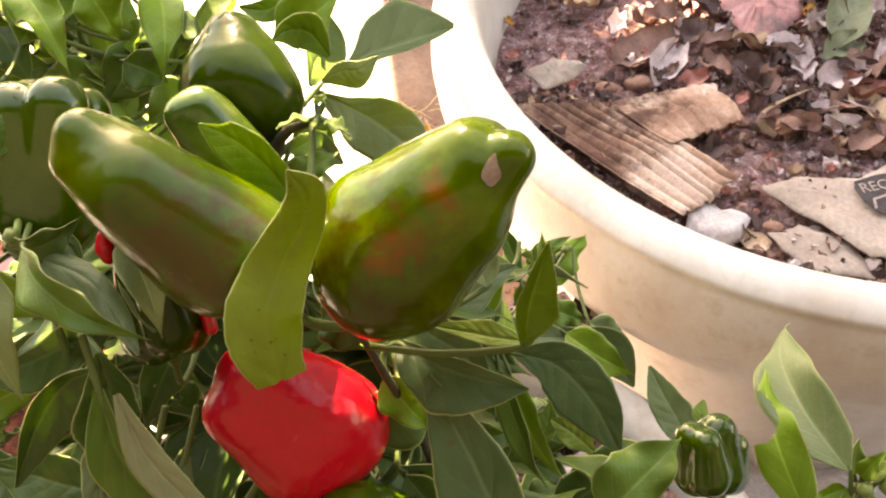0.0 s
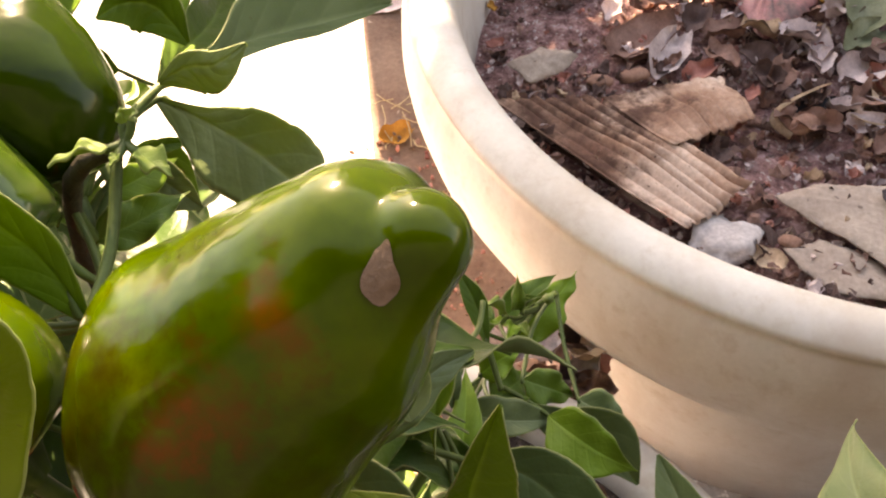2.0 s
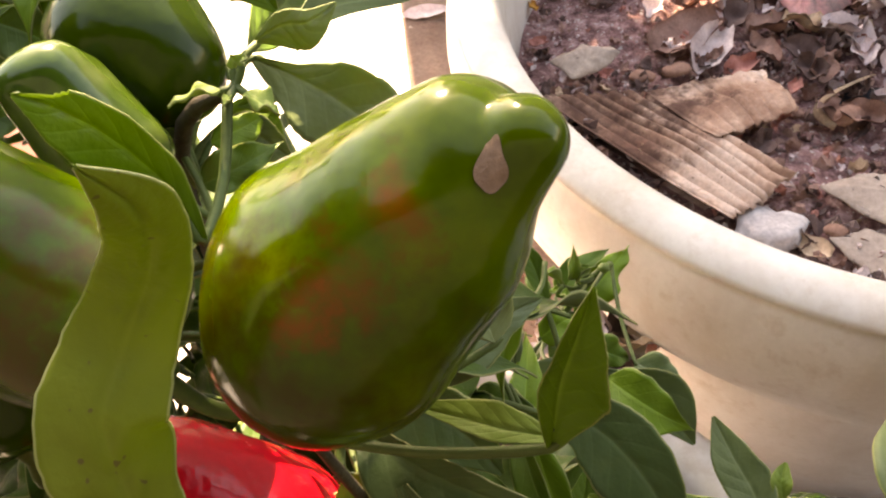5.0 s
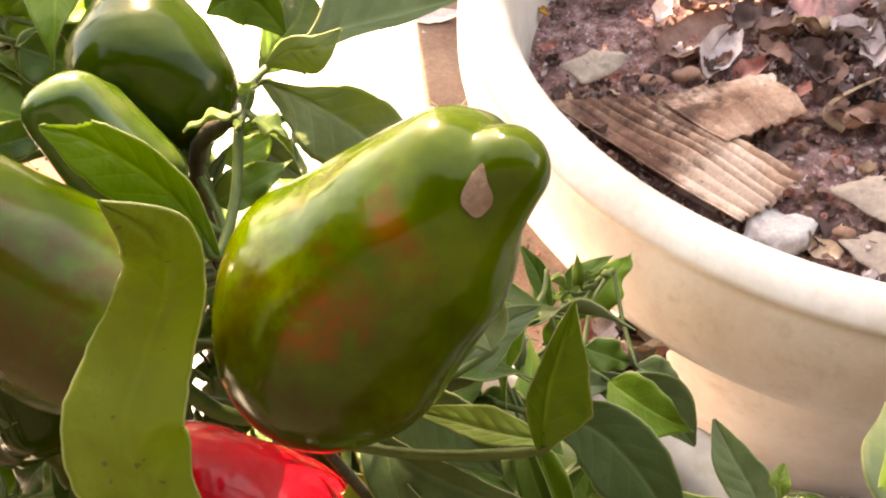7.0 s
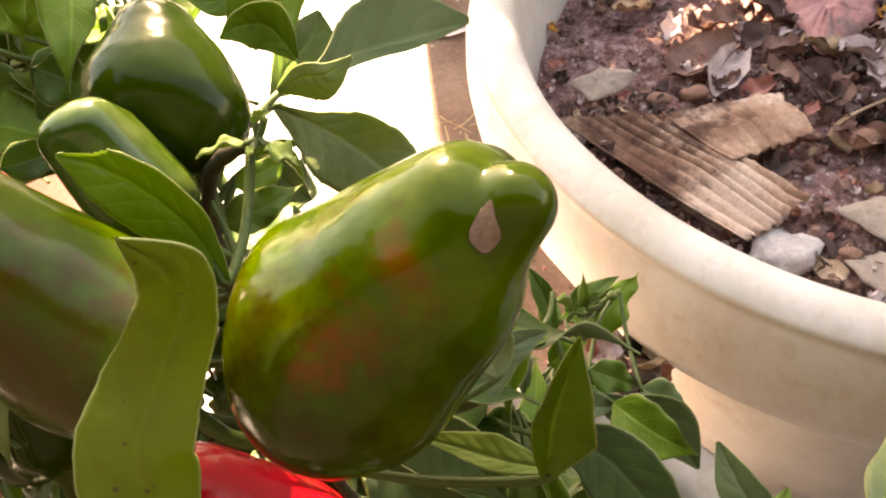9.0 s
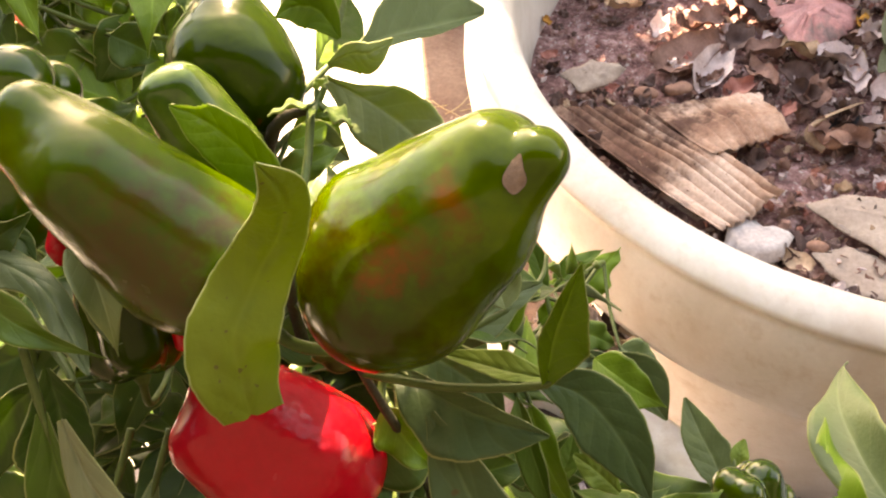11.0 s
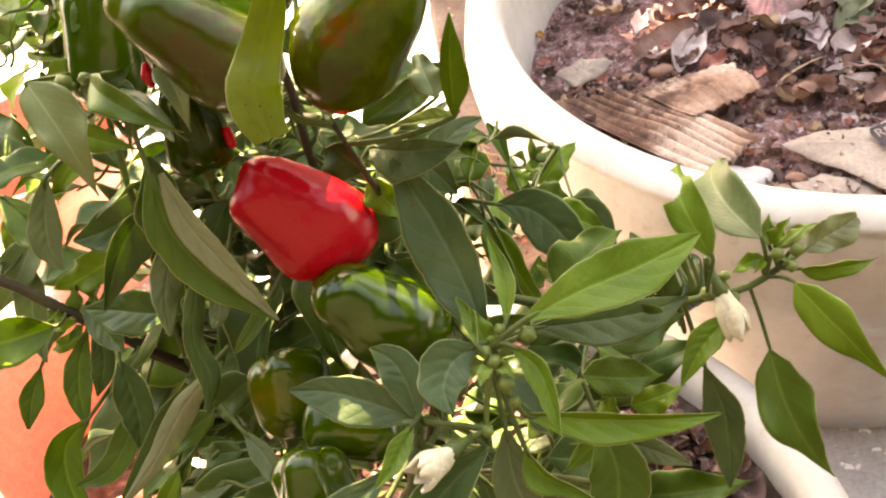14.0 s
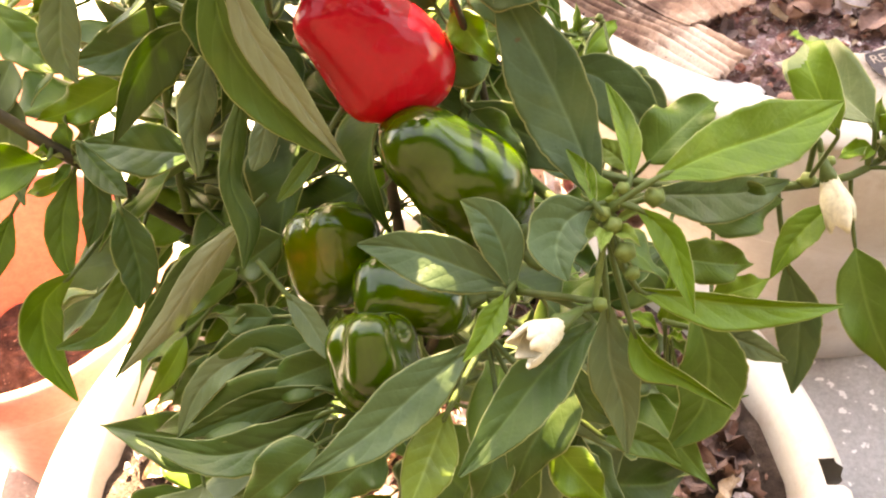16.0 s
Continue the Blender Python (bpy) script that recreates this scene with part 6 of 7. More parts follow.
def filler(x0, x1, y0, y1, z0, z1, count, size, keys, seed):
    """Foliage deeper in the bush, drooping outwards from the axis."""
    rnd = random.Random(seed)
    blades = []
    for _ in range(count):
        b = Vector((rnd.uniform(x0, x1), rnd.uniform(y0, y1), rnd.uniform(z0, z1)))
        out = Vector((b.x + 0.06, b.y - 0.2, 0))
        out = out.normalized() if out.length > 0.02 else Vector((1, 0, 0))
        a = rnd.uniform(-1.1, 1.1)
        out = Vector((out.x * math.cos(a) - out.y * math.sin(a), out.x * math.sin(a) + out.y * math.cos(a), rnd.uniform(-1.0, 0.25))).normalized()
        n = size * rnd.uniform(0.75, 1.25)
        blades.append(leaf(b, b + out * n, n * rnd.uniform(0.38, 0.52), rnd.uniform(-50, 50), rnd.uniform(0.05, 0.2), rnd.uniform(0.15, 0.45), rnd.choice(keys)))
    return joined(blades)


filler(-0.27, -0.15, 0.14, 0.30, 0.60, 0.74, 9, 0.060, (MID, BRIGHT), 35)
filler(-0.20, 0.07, 0.06, 0.32, 0.35, 0.47, 80, 0.075, (DARK, DARK, MID), 34)
filler(-0.19, 0.00, 0.19, 0.30, 0.46, 0.70, 70, 0.066, (DARK, MID, MID, GREY), 21)
filler(0.00, 0.05, 0.20, 0.27, 0.44, 0.56, 16, 0.055, (DARK, MID, BRIGHT), 22)
filler(-0.22, -0.05, 0.31, 0.40, 0.78, 0.90, 26, 0.066, (BRIGHT, MID, MID), 23)
filler(-0.16, 0.06, 0.05, 0.17, 0.46, 0.62, 44, 0.062, (DARK, MID, GREY), 24)
filler(-0.12, -0.03, 0.18, 0.24, 0.64, 0.72, 22, 0.055, (DARK, MID), 26)
filler(-0.17, -0.085, 0.22, 0.29, 0.64, 0.74, 26, 0.06, (DARK, MID, BRIGHT), 27)
filler(-0.32, -0.16, 0.28, 0.46, 0.60, 0.80, 28, 0.060, (MID, BRIGHT), 30)
filler(-0.11, -0.01, 0.19, 0.25, 0.68, 0.775, 34, 0.052, (DARK, DARK, MID), 31)
filler(-0.13, -0.03, 0.17, 0.27, 0.60, 0.70, 30, 0.058, (DARK, MID), 32)
filler(-0.155, -0.10, 0.13, 0.20, 0.58, 0.67, 22, 0.056, (BRIGHT, MID, MID), 36)
filler(-0.20, -0.105, 0.28, 0.38, 0.70, 0.79, 40, 0.050, (BRIGHT, MID, BRIGHT), 37)
filler(-0.27, -0.185, 0.26, 0.40, 0.70, 0.79, 26, 0.056, (BRIGHT, MID, BRIGHT), 38)

def rosette(place, count, size, keys, seed, way=(0.0, -0.35, 0.75)):
    """Young leaves bunched at the end of a shoot."""
    rnd = random.Random(seed)
    c, d = Vector(place), Vector(way).normalized()
    x = d.orthogonal().normalized()
    y = d.cross(x)
    for k in range(count):
        a = k * 2.4 + rnd.uniform(-0.4, 0.4)
        n = size * rnd.uniform(0.55, 1.2)
        out = (math.cos(a) * x + math.sin(a) * y) * rnd.uniform(0.6, 1.0) + d * rnd.uniform(0.1, 0.9)
        leaf(c + out * 0.004, c + out.normalized() * n, n * rnd.uniform(0.34, 0.48), rnd.uniform(-30, 30), rnd.uniform(-0.1, 0.15), rnd.uniform(0.3, 0.7), rnd.choice(keys))


rosette((0.034, 0.302, 0.640), 7, 0.019, (BRIGHT, MID, YOUNG), 51)
rosette((0.020, 0.080, 0.744), 7, 0.018, (BRIGHT, YOUNG), 52)
rosette((0.131, 0.154, 0.700), 6, 0.016, (BRIGHT, YOUNG), 53)
rosette((-0.0401, 0.2094, 0.8261), 5, 0.011, (YOUNG, YOUNG), 54)
rosette((-0.189, 0.181, 0.683), 6, 0.024, (BRIGHT, MID), 55)
rosette((0.055, 0.120, 0.630), 8, 0.026, (MID, BRIGHT), 56)


# ---------------------------------------------------------------- litter in the pots and on the ground
CARD = rough_surface("brown_cardboard", [(0.36, (0.22, 0.115, 0.085)), (0.46, (0.38, 0.225, 0.165)), (0.54, (0.53, 0.350, 0.270)), (0.64, (0.68, 0.52, 0.44))], 14, 260, 0.9, 0.35, 0.001, (240, 0.70, (0.10, 0.06, 0.045)), 0.2)
for spot, size in (((0.066, 0.728, 0.360), 0.125), ((0.098, 0.690, 0.360), 0.105), ((0.142, 0.730, 0.365), 0.050), ((0.158, 0.708, 0.365), 0.042), ((0.188, 0.748, 0.365), 0.034), ((0.130, 0.645, 0.360), 0.036)):
    card_nodes = CARD.node_tree
    card_bsdf = card_nodes.nodes["Principled BSDF"]
    dry = card_bsdf.inputs["Base Color"].links[0].from_socket
    card_nodes.links.new(stained(card_nodes, coords(card_nodes), dry, spot, size, (0.085, 0.044, 0.034), 45), card_bsdf.inputs["Base Color"])
CARD_PALE = rough_surface("pale_cardboard", [(0.3, (0.36, 0.28, 0.24)), (0.7, (0.52, 0.43, 0.37))], 20, 260, 0.9, 0.25, 0.001, (90, 0.72, (0.20, 0.15, 0.13)), 0.2)
INK = rough_surface("dark_print", [(0.3, (0.05, 0.04, 0.045)), (0.7, (0.09, 0.075, 0.08))], 60, 400, 0.9, 0.2, 0.0005)
DRY = [rough_surface("dry_leaf_" + n, [(0.3, a), (0.7, b)], 45, 420, 0.85, 0.5, 0.0015, None, 0.25) for n, a, b in (
    ("brown", (0.20, 0.105, 0.085), (0.44, 0.265, 0.22)), ("grey", (0.50, 0.39, 0.39), (0.80, 0.67, 0.66)),
    ("red", (0.38, 0.14, 0.12), (0.56, 0.27, 0.22)), ("tan", (0.48, 0.32, 0.22), (0.70, 0.52, 0.38)), ("dark", (0.095, 0.055, 0.050), (0.20, 0.130, 0.118)))]
STONE = rough_surface("pinkish_stone", [(0.3, (0.30, 0.15, 0.11)), (0.7, (0.44, 0.26, 0.20))], 40, 300, 0.8, 0.4, 0.001)
GREY_STONE = rough_surface("grey_stone", [(0.3, (0.46, 0.41, 0.41)), (0.7, (0.68, 0.63, 0.63))], 40, 300, 0.8, 0.4, 0.001)
PINK = rough_surface("faded_pink_petals", [(0.32, (0.28, 0.19, 0.18)), (0.45, (0.58, 0.27, 0.26)), (0.7, (0.70, 0.40, 0.39))], 32, 400, 0.85, 0.4, 0.001)
ORANGE = rough_surface("orange_dry_leaf", [(0.3, (0.42, 0.17, 0.03)), (0.7, (0.60, 0.30, 0.07))], 60, 400, 0.8, 0.4, 0.001)
BLACK = rough_surface("black_plastic_scrap", [(0.3, (0.02, 0.02, 0.025)), (0.7, (0.04, 0.04, 0.05))], 40, 300, 0.35, 0.1, 0.0005)
STRAW = rough_surface("straw", [(0.3, (0.42, 0.32, 0.18)), (0.7, (0.60, 0.48, 0.30))], 80, 500, 0.8, 0.3, 0.0005)
SOIL_BIG, SOIL_LOW = 0.338, 0.272


def sheet(bm, place, length, width, yaw, tilt, curl, crinkle, rnd, rows=5, cols=4, thick=0.0005, torn=0.35, mat=0):
    """One dry, curled, ragged flake with thickness, added to a mesh."""
    m = Matrix.Translation(place) @ Euler((tilt[0], tilt[1], yaw)).to_matrix().to_4x4()
    ph, seed = rnd.uniform(0, 9), rnd.uniform(0, 50)
    top, bot = [], []
    for j in range(rows + 1):
        v = j / rows
        w = width * 0.5 * (math.sin(math.pi * (0.06 + 0.88 * v)) ** 0.55)
        r1, r2 = [], []
        for i in range(cols + 1):
            u = i / cols * 2 - 1
            k = 1 + torn * noise.noise((seed + v * 3, u * 2, 0))
            x = (v - 0.5) * length * (1 + torn * 0.4 * noise.noise((seed, u * 3, 7)))
            y = u * w * k
            z = curl * width * (u * u) + curl * 0.5 * length * (v - 0.5) ** 2 + crinkle * width * noise.noise((x / width * 2 + seed, y / width * 2, ph))
            r1.append(bm.verts.new(m @ Vector((x, y, z + thick))))
            r2.append(bm.verts.new(m @ Vector((x, y, z))))
        top.append(r1)
        bot.append(r2)
    for j in range(rows):
        bridge(bm, top[j][::-1], top[j + 1][::-1], mat, False)
        bridge(bm, bot[j], bot[j + 1], mat, False)
        for c in (0, cols):
            f = (top[j][c], bot[j][c], bot[j + 1][c], top[j + 1][c])
            bm.faces.new(f if c else f[::-1]).material_index = mat
    bridge(bm, top[0], bot[0], mat, False)
    bridge(bm, bot[rows], top[rows], mat, False)


def flake(name, x, y, z, length, width, yaw, mat, label, cat, curl=0.25, tilt=(0.0, 0.0), crinkle=0.25, torn=0.35, seed=0, group="", thick=0.0008):
    bm = bmesh.new()
    sheet(bm, Vector((0, 0, 0)), length, width, radians(yaw), tilt, curl, crinkle, random.Random(seed), 12, 9, thick, torn)
    o = finish(name, bm, mat)
    low = min(v.co.z for v in o.data.vertices)
    o.location = (x, y, z - low - 0.002)
    return tagged(o, label, cat, group)


def litter(name, centre, radius, z, counts, label, seed, bare=()):
    """Crumbled leaves and bark over a bed of soil: far too many to count."""
    rnd = random.Random(seed)
    bm = bmesh.new()
    for mat, n, size in counts:
        for _ in range(n):
            a, r = rnd.uniform(0, 2 * math.pi), radius * math.sqrt(rnd.random())
            ln = size * rnd.uniform(0.5, 1.6)
            p = Vector((centre.x + r * math.cos(a), centre.y + r * math.sin(a), z + rnd.uniform(0.0, 0.014)))
            if any((p.x - x) ** 2 + (p.y - y) ** 2 < q * q for x, y, q in bare) and rnd.random() < 0.66:
                continue
            sheet(bm, p, ln, ln * rnd.uniform(0.4, 0.95), rnd.uniform(0, 6.3), (rnd.gauss(0, 0.5), rnd.gauss(0, 0.5)), rnd.uniform(-0.5, 0.8), 0.7, rnd, 5, 4, 0.0006, 0.9, mat)
    return tagged(finish(name, bm, DRY, smooth=False), label, "leaf litter", "", "stuff")


def crumbs(name, centre, radius, z, count, sizes, mats, label, seed):
    """Clods and grit: small uneven lumps."""
    rnd = random.Random(seed)
    verts, faces, idx = [], [], []
    base = [(0, 0, 1), (0.9, 0, 0.2), (0.28, 0.85, 0.3), (-0.72, 0.53, 0.2), (-0.72, -0.53, 0.3), (0.28, -0.85, 0.2), (0, 0, -0.6)]
    for _ in range(count):
        a, r = rnd.uniform(0, 2 * math.pi), radius * math.sqrt(rnd.random())
        s = rnd.uniform(*sizes) * rnd.uniform(0.5, 1)
        o = Vector((centre.x + r * math.cos(a), centre.y + r * math.sin(a), z + rnd.uniform(-0.002, 0.010)))
        e = Euler((rnd.uniform(0, 6), rnd.uniform(0, 6), rnd.uniform(0, 6))).to_matrix()
        k = len(verts)
        verts += [o + e @ Vector((q[0] * s * rnd.uniform(0.6, 1.3), q[1] * s * rnd.uniform(0.6, 1.3), q[2] * s * rnd.uniform(0.5, 1))) for q in base]
        faces += [(k, k + 1 + i, k + 1 + (i + 1) % 5) for i in range(5)] + [(k + 6, k + 1 + (i + 1) % 5, k + 1 + i) for i in range(5)]
        idx += [rnd.randrange(len(mats))] * 10
    me = bpy.data.meshes.new(name)
    me.from_pydata(verts, [], faces)
    for m in mats:
        me.materials.append(m)
    me.polygons.foreach_set("material_index", idx)
    return tagged(new(name, me), label, "soil crumbs", "", "stuff")


crumbs("soil_crumbs", BIG, 0.345, SOIL_BIG, 8000, (0.0012, 0.0046), [SOIL, SOIL, DRY[1], DRY[0]], "crumbly clods of dark soil in the pot", 31)
crumbs("soil_crumbs", LOW, 0.255, SOIL_LOW, 2600, (0.0015, 0.005), [SOIL_DARK, DRY[0], DRY[1], DRY[4]], "dry clods and grit in the pot", 32)
litter("leaf_litter", BIG, 0.335, SOIL_BIG + 0.004, ((0, 620, 0.013), (1, 560, 0.012), (2, 200, 0.009), (3, 110, 0.009), (4, 560, 0.015)), "crumbled brown leaf litter on the soil", 33, ((0.222, 0.955, 0.055), (0.262, 0.990, 0.055), (0.115, 0.860, 0.065), (0.165, 0.900, 0.040)))
litter("leaf_litter", LOW, 0.245, SOIL_LOW + 0.004, ((0, 420, 0.021), (1, 300, 0.020), (2, 110, 0.014), (3, 90, 0.016), (4, 300, 0.021)), "dry leaf scraps and bark on the soil", 34)


def corrugated(corners, z, pitch, name, label, height=0.0055):
    """A torn piece of fluted board between four corners: a, b along the flutes, then d, c."""
    a, b, c, d = [Vector((*q, 0)) for q in corners]
    bm = bmesh.new()
    nu, nv = 132, 22
    wide = ((d - a).length + (c - b).length) / 2
    rows = []
    for side in (0.0, -0.0012):
        grid = []
        for j in range(nv + 1):
            v = j / nv
            row = []
            for i in range(nu + 1):
                u = i / nu
                ragged = 0.035 * noise.noise((u * 8, 3, height * 900)) + 0.022 * noise.noise((u * 31, 5, 0))
                vv = v * (1 + ragged) if v > 0.5 else v + (0.5 - v) * ragged * 1.6
                uu = u + (0.05 * noise.noise((v * 6, 7, height * 500)) + 0.025 * noise.noise((v * 23, 2, 0))) * max(0.0, u - 0.5) * 2
                p = (a * (1 - vv) + b * vv) * (1 - uu) + (d * (1 - vv) + c * vv) * uu
                flute = abs(math.cos(math.pi * u * wide / pitch + 0.9 * noise.noise((u * 3, v * 1.5, 4)))) ** 0.8 - 0.5
                amp = height * (0.48 + 0.9 * noise.noise((u * 5, v * 1.2, 8)) + 0.2 * v)
                p.z = z + amp * flute + 0.010 * (1 - u) * (v - 0.2) + 0.006 * noise.noise((u * 2.5, v * 2.5, 1)) + 0.012 * u * v + side
                row.append(bm.verts.new(p))
            grid.append(row)
        rows.append(grid)
    t, q = rows
    for j in range(nv):
        bridge(bm, t[j], t[j + 1], 0, False)
        bridge(bm, q[j + 1], q[j], 0, False)
        bm.faces.new((t[j][0], t[j + 1][0], q[j + 1][0], q[j][0]))
        bm.faces.new((t[j][nu], q[j][nu], q[j + 1][nu], t[j + 1][nu]))
    bridge(bm, q[0], t[0], 0, False)
    bridge(bm, t[nv], q[nv], 0, False)
    bmesh.ops.recalc_face_normals(bm, faces=bm.faces)
    board = tagged(finish(name, bm, CARD), label, "cardboard")
    lb = bmesh.new()
    cells = []
    for j in range(15):
        v = 0.10 + 0.78 * j / 14
        row = []
        for i in range(25):
            u = 0.06 + 0.84 * i / 24
            p = (a * (1 - v) + b * v) * (1 - u) + (d * (1 - v) + c * v) * u
            p.z = z - height * 0.92 - 0.0016 + 0.010 * (1 - u) * (v - 0.2) + 0.006 * noise.noise((u * 2.5, v * 2.5, 1)) + 0.012 * u * v
            row.append(lb.verts.new(p))
        cells.append(row)
    for q0, q1 in zip(cells, cells[1:]):
        bridge(lb, q0, q1, 0, False)
    bmesh.ops.solidify(lb, geom=lb.faces[:], thickness=0.0006)
    part("liner", lb, CARD, board, "flat paper liner under the fluting")
    return board


def torn_sheet(outline, z, mat, name, label, cat, bulge=0.006, thick=0.0018, tilt=0.0):
    """A torn flat scrap with a ragged outline, domed a little."""
    pts = [Vector((*q, 0)) for q in outline]
    mid = sum(pts, Vector()) / len(pts)
    edge = []
    for k, p in enumerate(pts):
        n = pts[(k + 1) % len(pts)]
        for i in range(10):
            q = p.lerp(n, i / 10)
            out = (q - mid).normalized()
            edge.append(q + out * min(1.0, (q - mid).length / 0.05) * (0.004 * noise.noise(q * 110) + 0.002 * noise.noise(q * 420)))
    bm = bmesh.new()
    levels = []
    for s in (1.0, 0.8, 0.55, 0.28):
        levels.append([bm.verts.new(Vector((*(mid + (q - mid) * s).xy, z + bulge * (1 - s * s) + tilt * (q.y - mid.y) * s + 0.004 * noise.noise(q * 30 * s) + 0.4 * bulge * noise.noise(q * 90 + Vector((0, 0, s * 4)))))) for q in edge])
    under = [bm.verts.new(v.co - Vector((0, 0, thick))) for v in levels[0]]
    bridge(bm, under, levels[0])
    for a, b in zip(levels, levels[1:]):
        bridge(bm, a, b)
    bm.faces.new(levels[-1])
    bm.faces.new(under[::-1])
    bmesh.ops.recalc_face_normals(bm, faces=bm.faces)
    o = tagged(finish(name, bm, mat), label, cat)
    return o


Z0 = SOIL_BIG + 0.014
corrugated(((0.036, 0.745), (0.183, 0.572), (0.243, 0.621), (0.137, 0.742)), Z0 + 0.008, 0.0128, "corrugated_cardboard", "torn damp corrugated brown cardboard lying on the soil", 0.0095)
corrugated(((0.136, 0.741), (0.187, 0.664), (0.264, 0.698), (0.246, 0.764)), Z0 + 0.010, 0.0112, "corrugated_cardboard", "stained corrugated brown cardboard with torn edges", 0.0046)
printed = torn_sheet(((0.266, 0.613), (0.298, 0.626), (0.352, 0.621), (0.412, 0.652), (0.420, 0.560), (0.372, 0.520), (0.334, 0.536)), Z0 + 0.010, CARD_PALE, "cardboard_scrap", "pale torn cardboard printed with dark lettering", "cardboard", 0.004)


def print_patch():
    """The printed patch and its letters, lying 0.6 mm over the scrap."""
    bm = bmesh.new()
    ring = [(-0.022, 0.016), (-0.020, 0.024), (0.0, 0.030), (0.035, 0.036), (0.036, -0.012), (0.010, -0.016), (-0.010, -0.013), (-0.018, 0.0)]
    top = [bm.verts.new((x, y, 0.0004)) for x, y in ring]
    bot = [bm.verts.new((x, y, 0.0)) for x, y in ring]
    bridge(bm, bot, top)
    bm.faces.new(top)
    o = part("print", bm, INK, printed, "dark printed patch", False)
    o.matrix_world = pose(0.366, 0.586, Z0 + 0.0175, 3, 2, 4)
    cu = bpy.data.curves.new("lettering", "FONT")
    cu.body, cu.size, cu.extrude = "RECO", 0.0155, 0.0002
    tmp = bpy.data.objects.new("lettering", cu)
    me = bpy.data.meshes.new_from_object(tmp)
    me.materials.append(CARD_PALE)
    w = new("lettering", me)
    w.parent = o
    w.matrix_local = pose(-0.017, 0.010, 0.0007, 0, 0, 9)
    bpy.data.objects.remove(tmp)
    bb = bmesh.new()
    r2 = [(-0.012, -0.009), (-0.010, 0.003), (0.006, 0.008), (0.028, 0.011), (0.030, 0.0095), (0.008, 0.0062), (-0.008, 0.0015), (-0.0095, -0.008)]
    f2 = [bb.verts.new((x, y, 0.0008)) for x, y in r2]
    g2 = [bb.verts.new((x, y, 0.0004)) for x, y in r2]
    bridge(bb, g2, f2)
    bb.faces.new(f2)
    line = part("print_line", bb, CARD_PALE, o, "pale printed line", False)


print_patch()
torn_sheet(((0.262, 0.566), (0.292, 0.574), (0.330, 0.552), (0.345, 0.512), (0.290, 0.520), (0.270, 0.545)), Z0 + 0.001, CARD_PALE, "cardboard_scrap", "flat pale scrap of torn cardboard", "cardboard", 0.003)
torn_sheet(((0.054, 0.786), (0.085, 0.802), (0.120, 0.794), (0.106, 0.778), (0.074, 0.766)), Z0 + 0.012, CARD_PALE, "cardboard_scrap", "small bent scrap of pale cardboard", "cardboard", 0.007, tilt=0.3)


def pebble(x, y, z, sx, sy, sz, mat, label, seed, yaw=0, rough=0.18):
    bm = bmesh.new()
    bmesh.ops.create_icosphere(bm, subdivisions=3, radius=1)
    for v in bm.verts:
        k = 1 + rough * noise.noise(v.co * 1.3 + Vector((seed, 0, 0))) + 0.3 * rough * noise.noise(v.co * 5 + Vector((0, seed, 0)))
        v.co = Vector((v.co.x * sx, v.co.y * sy, v.co.z * sz)) * k
    o = finish("pebble", bm, mat)
    o.matrix_world = pose(x, y, z + sz * 0.45, 0, 0, yaw)
    return tagged(o, label, "pebble", "pebbles in the pot")


pebble(0.308, 0.704, Z0, 0.0165, 0.0105, 0.008, STONE, "smooth pinkish brown pebble on the soil", 1, 10)
pebble(0.214, 0.572, Z0 - 0.004, 0.029, 0.022, 0.013, GREY_STONE, "pale grey rough stone on the soil", 2, 30, 0.55)
pebble(0.170, 0.771, Z0 + 0.004, 0.015, 0.007, 0.006, STONE, "reddish pebble beside the cardboard", 3, 15)
pebble(0.138, 0.765, Z0 + 0.003, 0.012, 0.007, 0.006, STONE, "reddish pebble beside the cardboard", 4, -10)
pebble(0.268, 0.572, Z0, 0.009, 0.006, 0.005, STONE, "small reddish pebble on the soil", 5, -20)


def curled_strip(pts, width, mat, label):
    """A dry leaf rolled into a narrow bent strip."""
    line = spline(pts, 8)
    n = len(line)
    bm = bmesh.new()
    rows = []
    for k, p in enumerate(line):
        d = (line[min(k + 1, n - 1)] - line[max(k - 1, 0)]).normalized()
        side = Vector((d.y, -d.x, 0.9)).normalized()
        w = width * (0.35 + 0.65 * math.sin(math.pi * (0.12 + 0.80 * k / (n - 1)))) * (1 + 0.25 * noise.noise(p * 90))
        out = d.cross(side)
        rows.append([bm.verts.new(p + side * w * math.sin(a) + out * w * 0.5 * (1 - math.cos(a))) for a in (-1.3, -0.9, -0.45, 0.0, 0.45, 0.9, 1.3)])
    for a, b in zip(rows, rows[1:]):
        bridge(bm, a, b, 0, False)
    bmesh.ops.solidify(bm, geom=bm.faces[:], thickness=0.0008)
    return tagged(finish("dry_leaf", bm, mat), label, "dry leaf")


curled_strip([(0.296, 0.690, Z0 + 0.002), (0.2835, 0.703, Z0 + 0.007), (0.285, 0.713, Z0 + 0.012), (0.300, 0.7226, Z0 + 0.016), (0.3267, 0.7387, Z0 + 0.015), (0.342, 0.749, Z0 + 0.010)], 0.0055, DRY[3], "curled tan dry leaf arched beside a pebble")
curled_strip([(0.350, 0.722, Z0 + 0.006), (0.353, 0.706, Z0 + 0.010), (0.364, 0.697, Z0 + 0.010), (0.385, 0.694, Z0 + 0.008)], 0.0050, DRY[3], "twisted tan dry leaf on the litter")
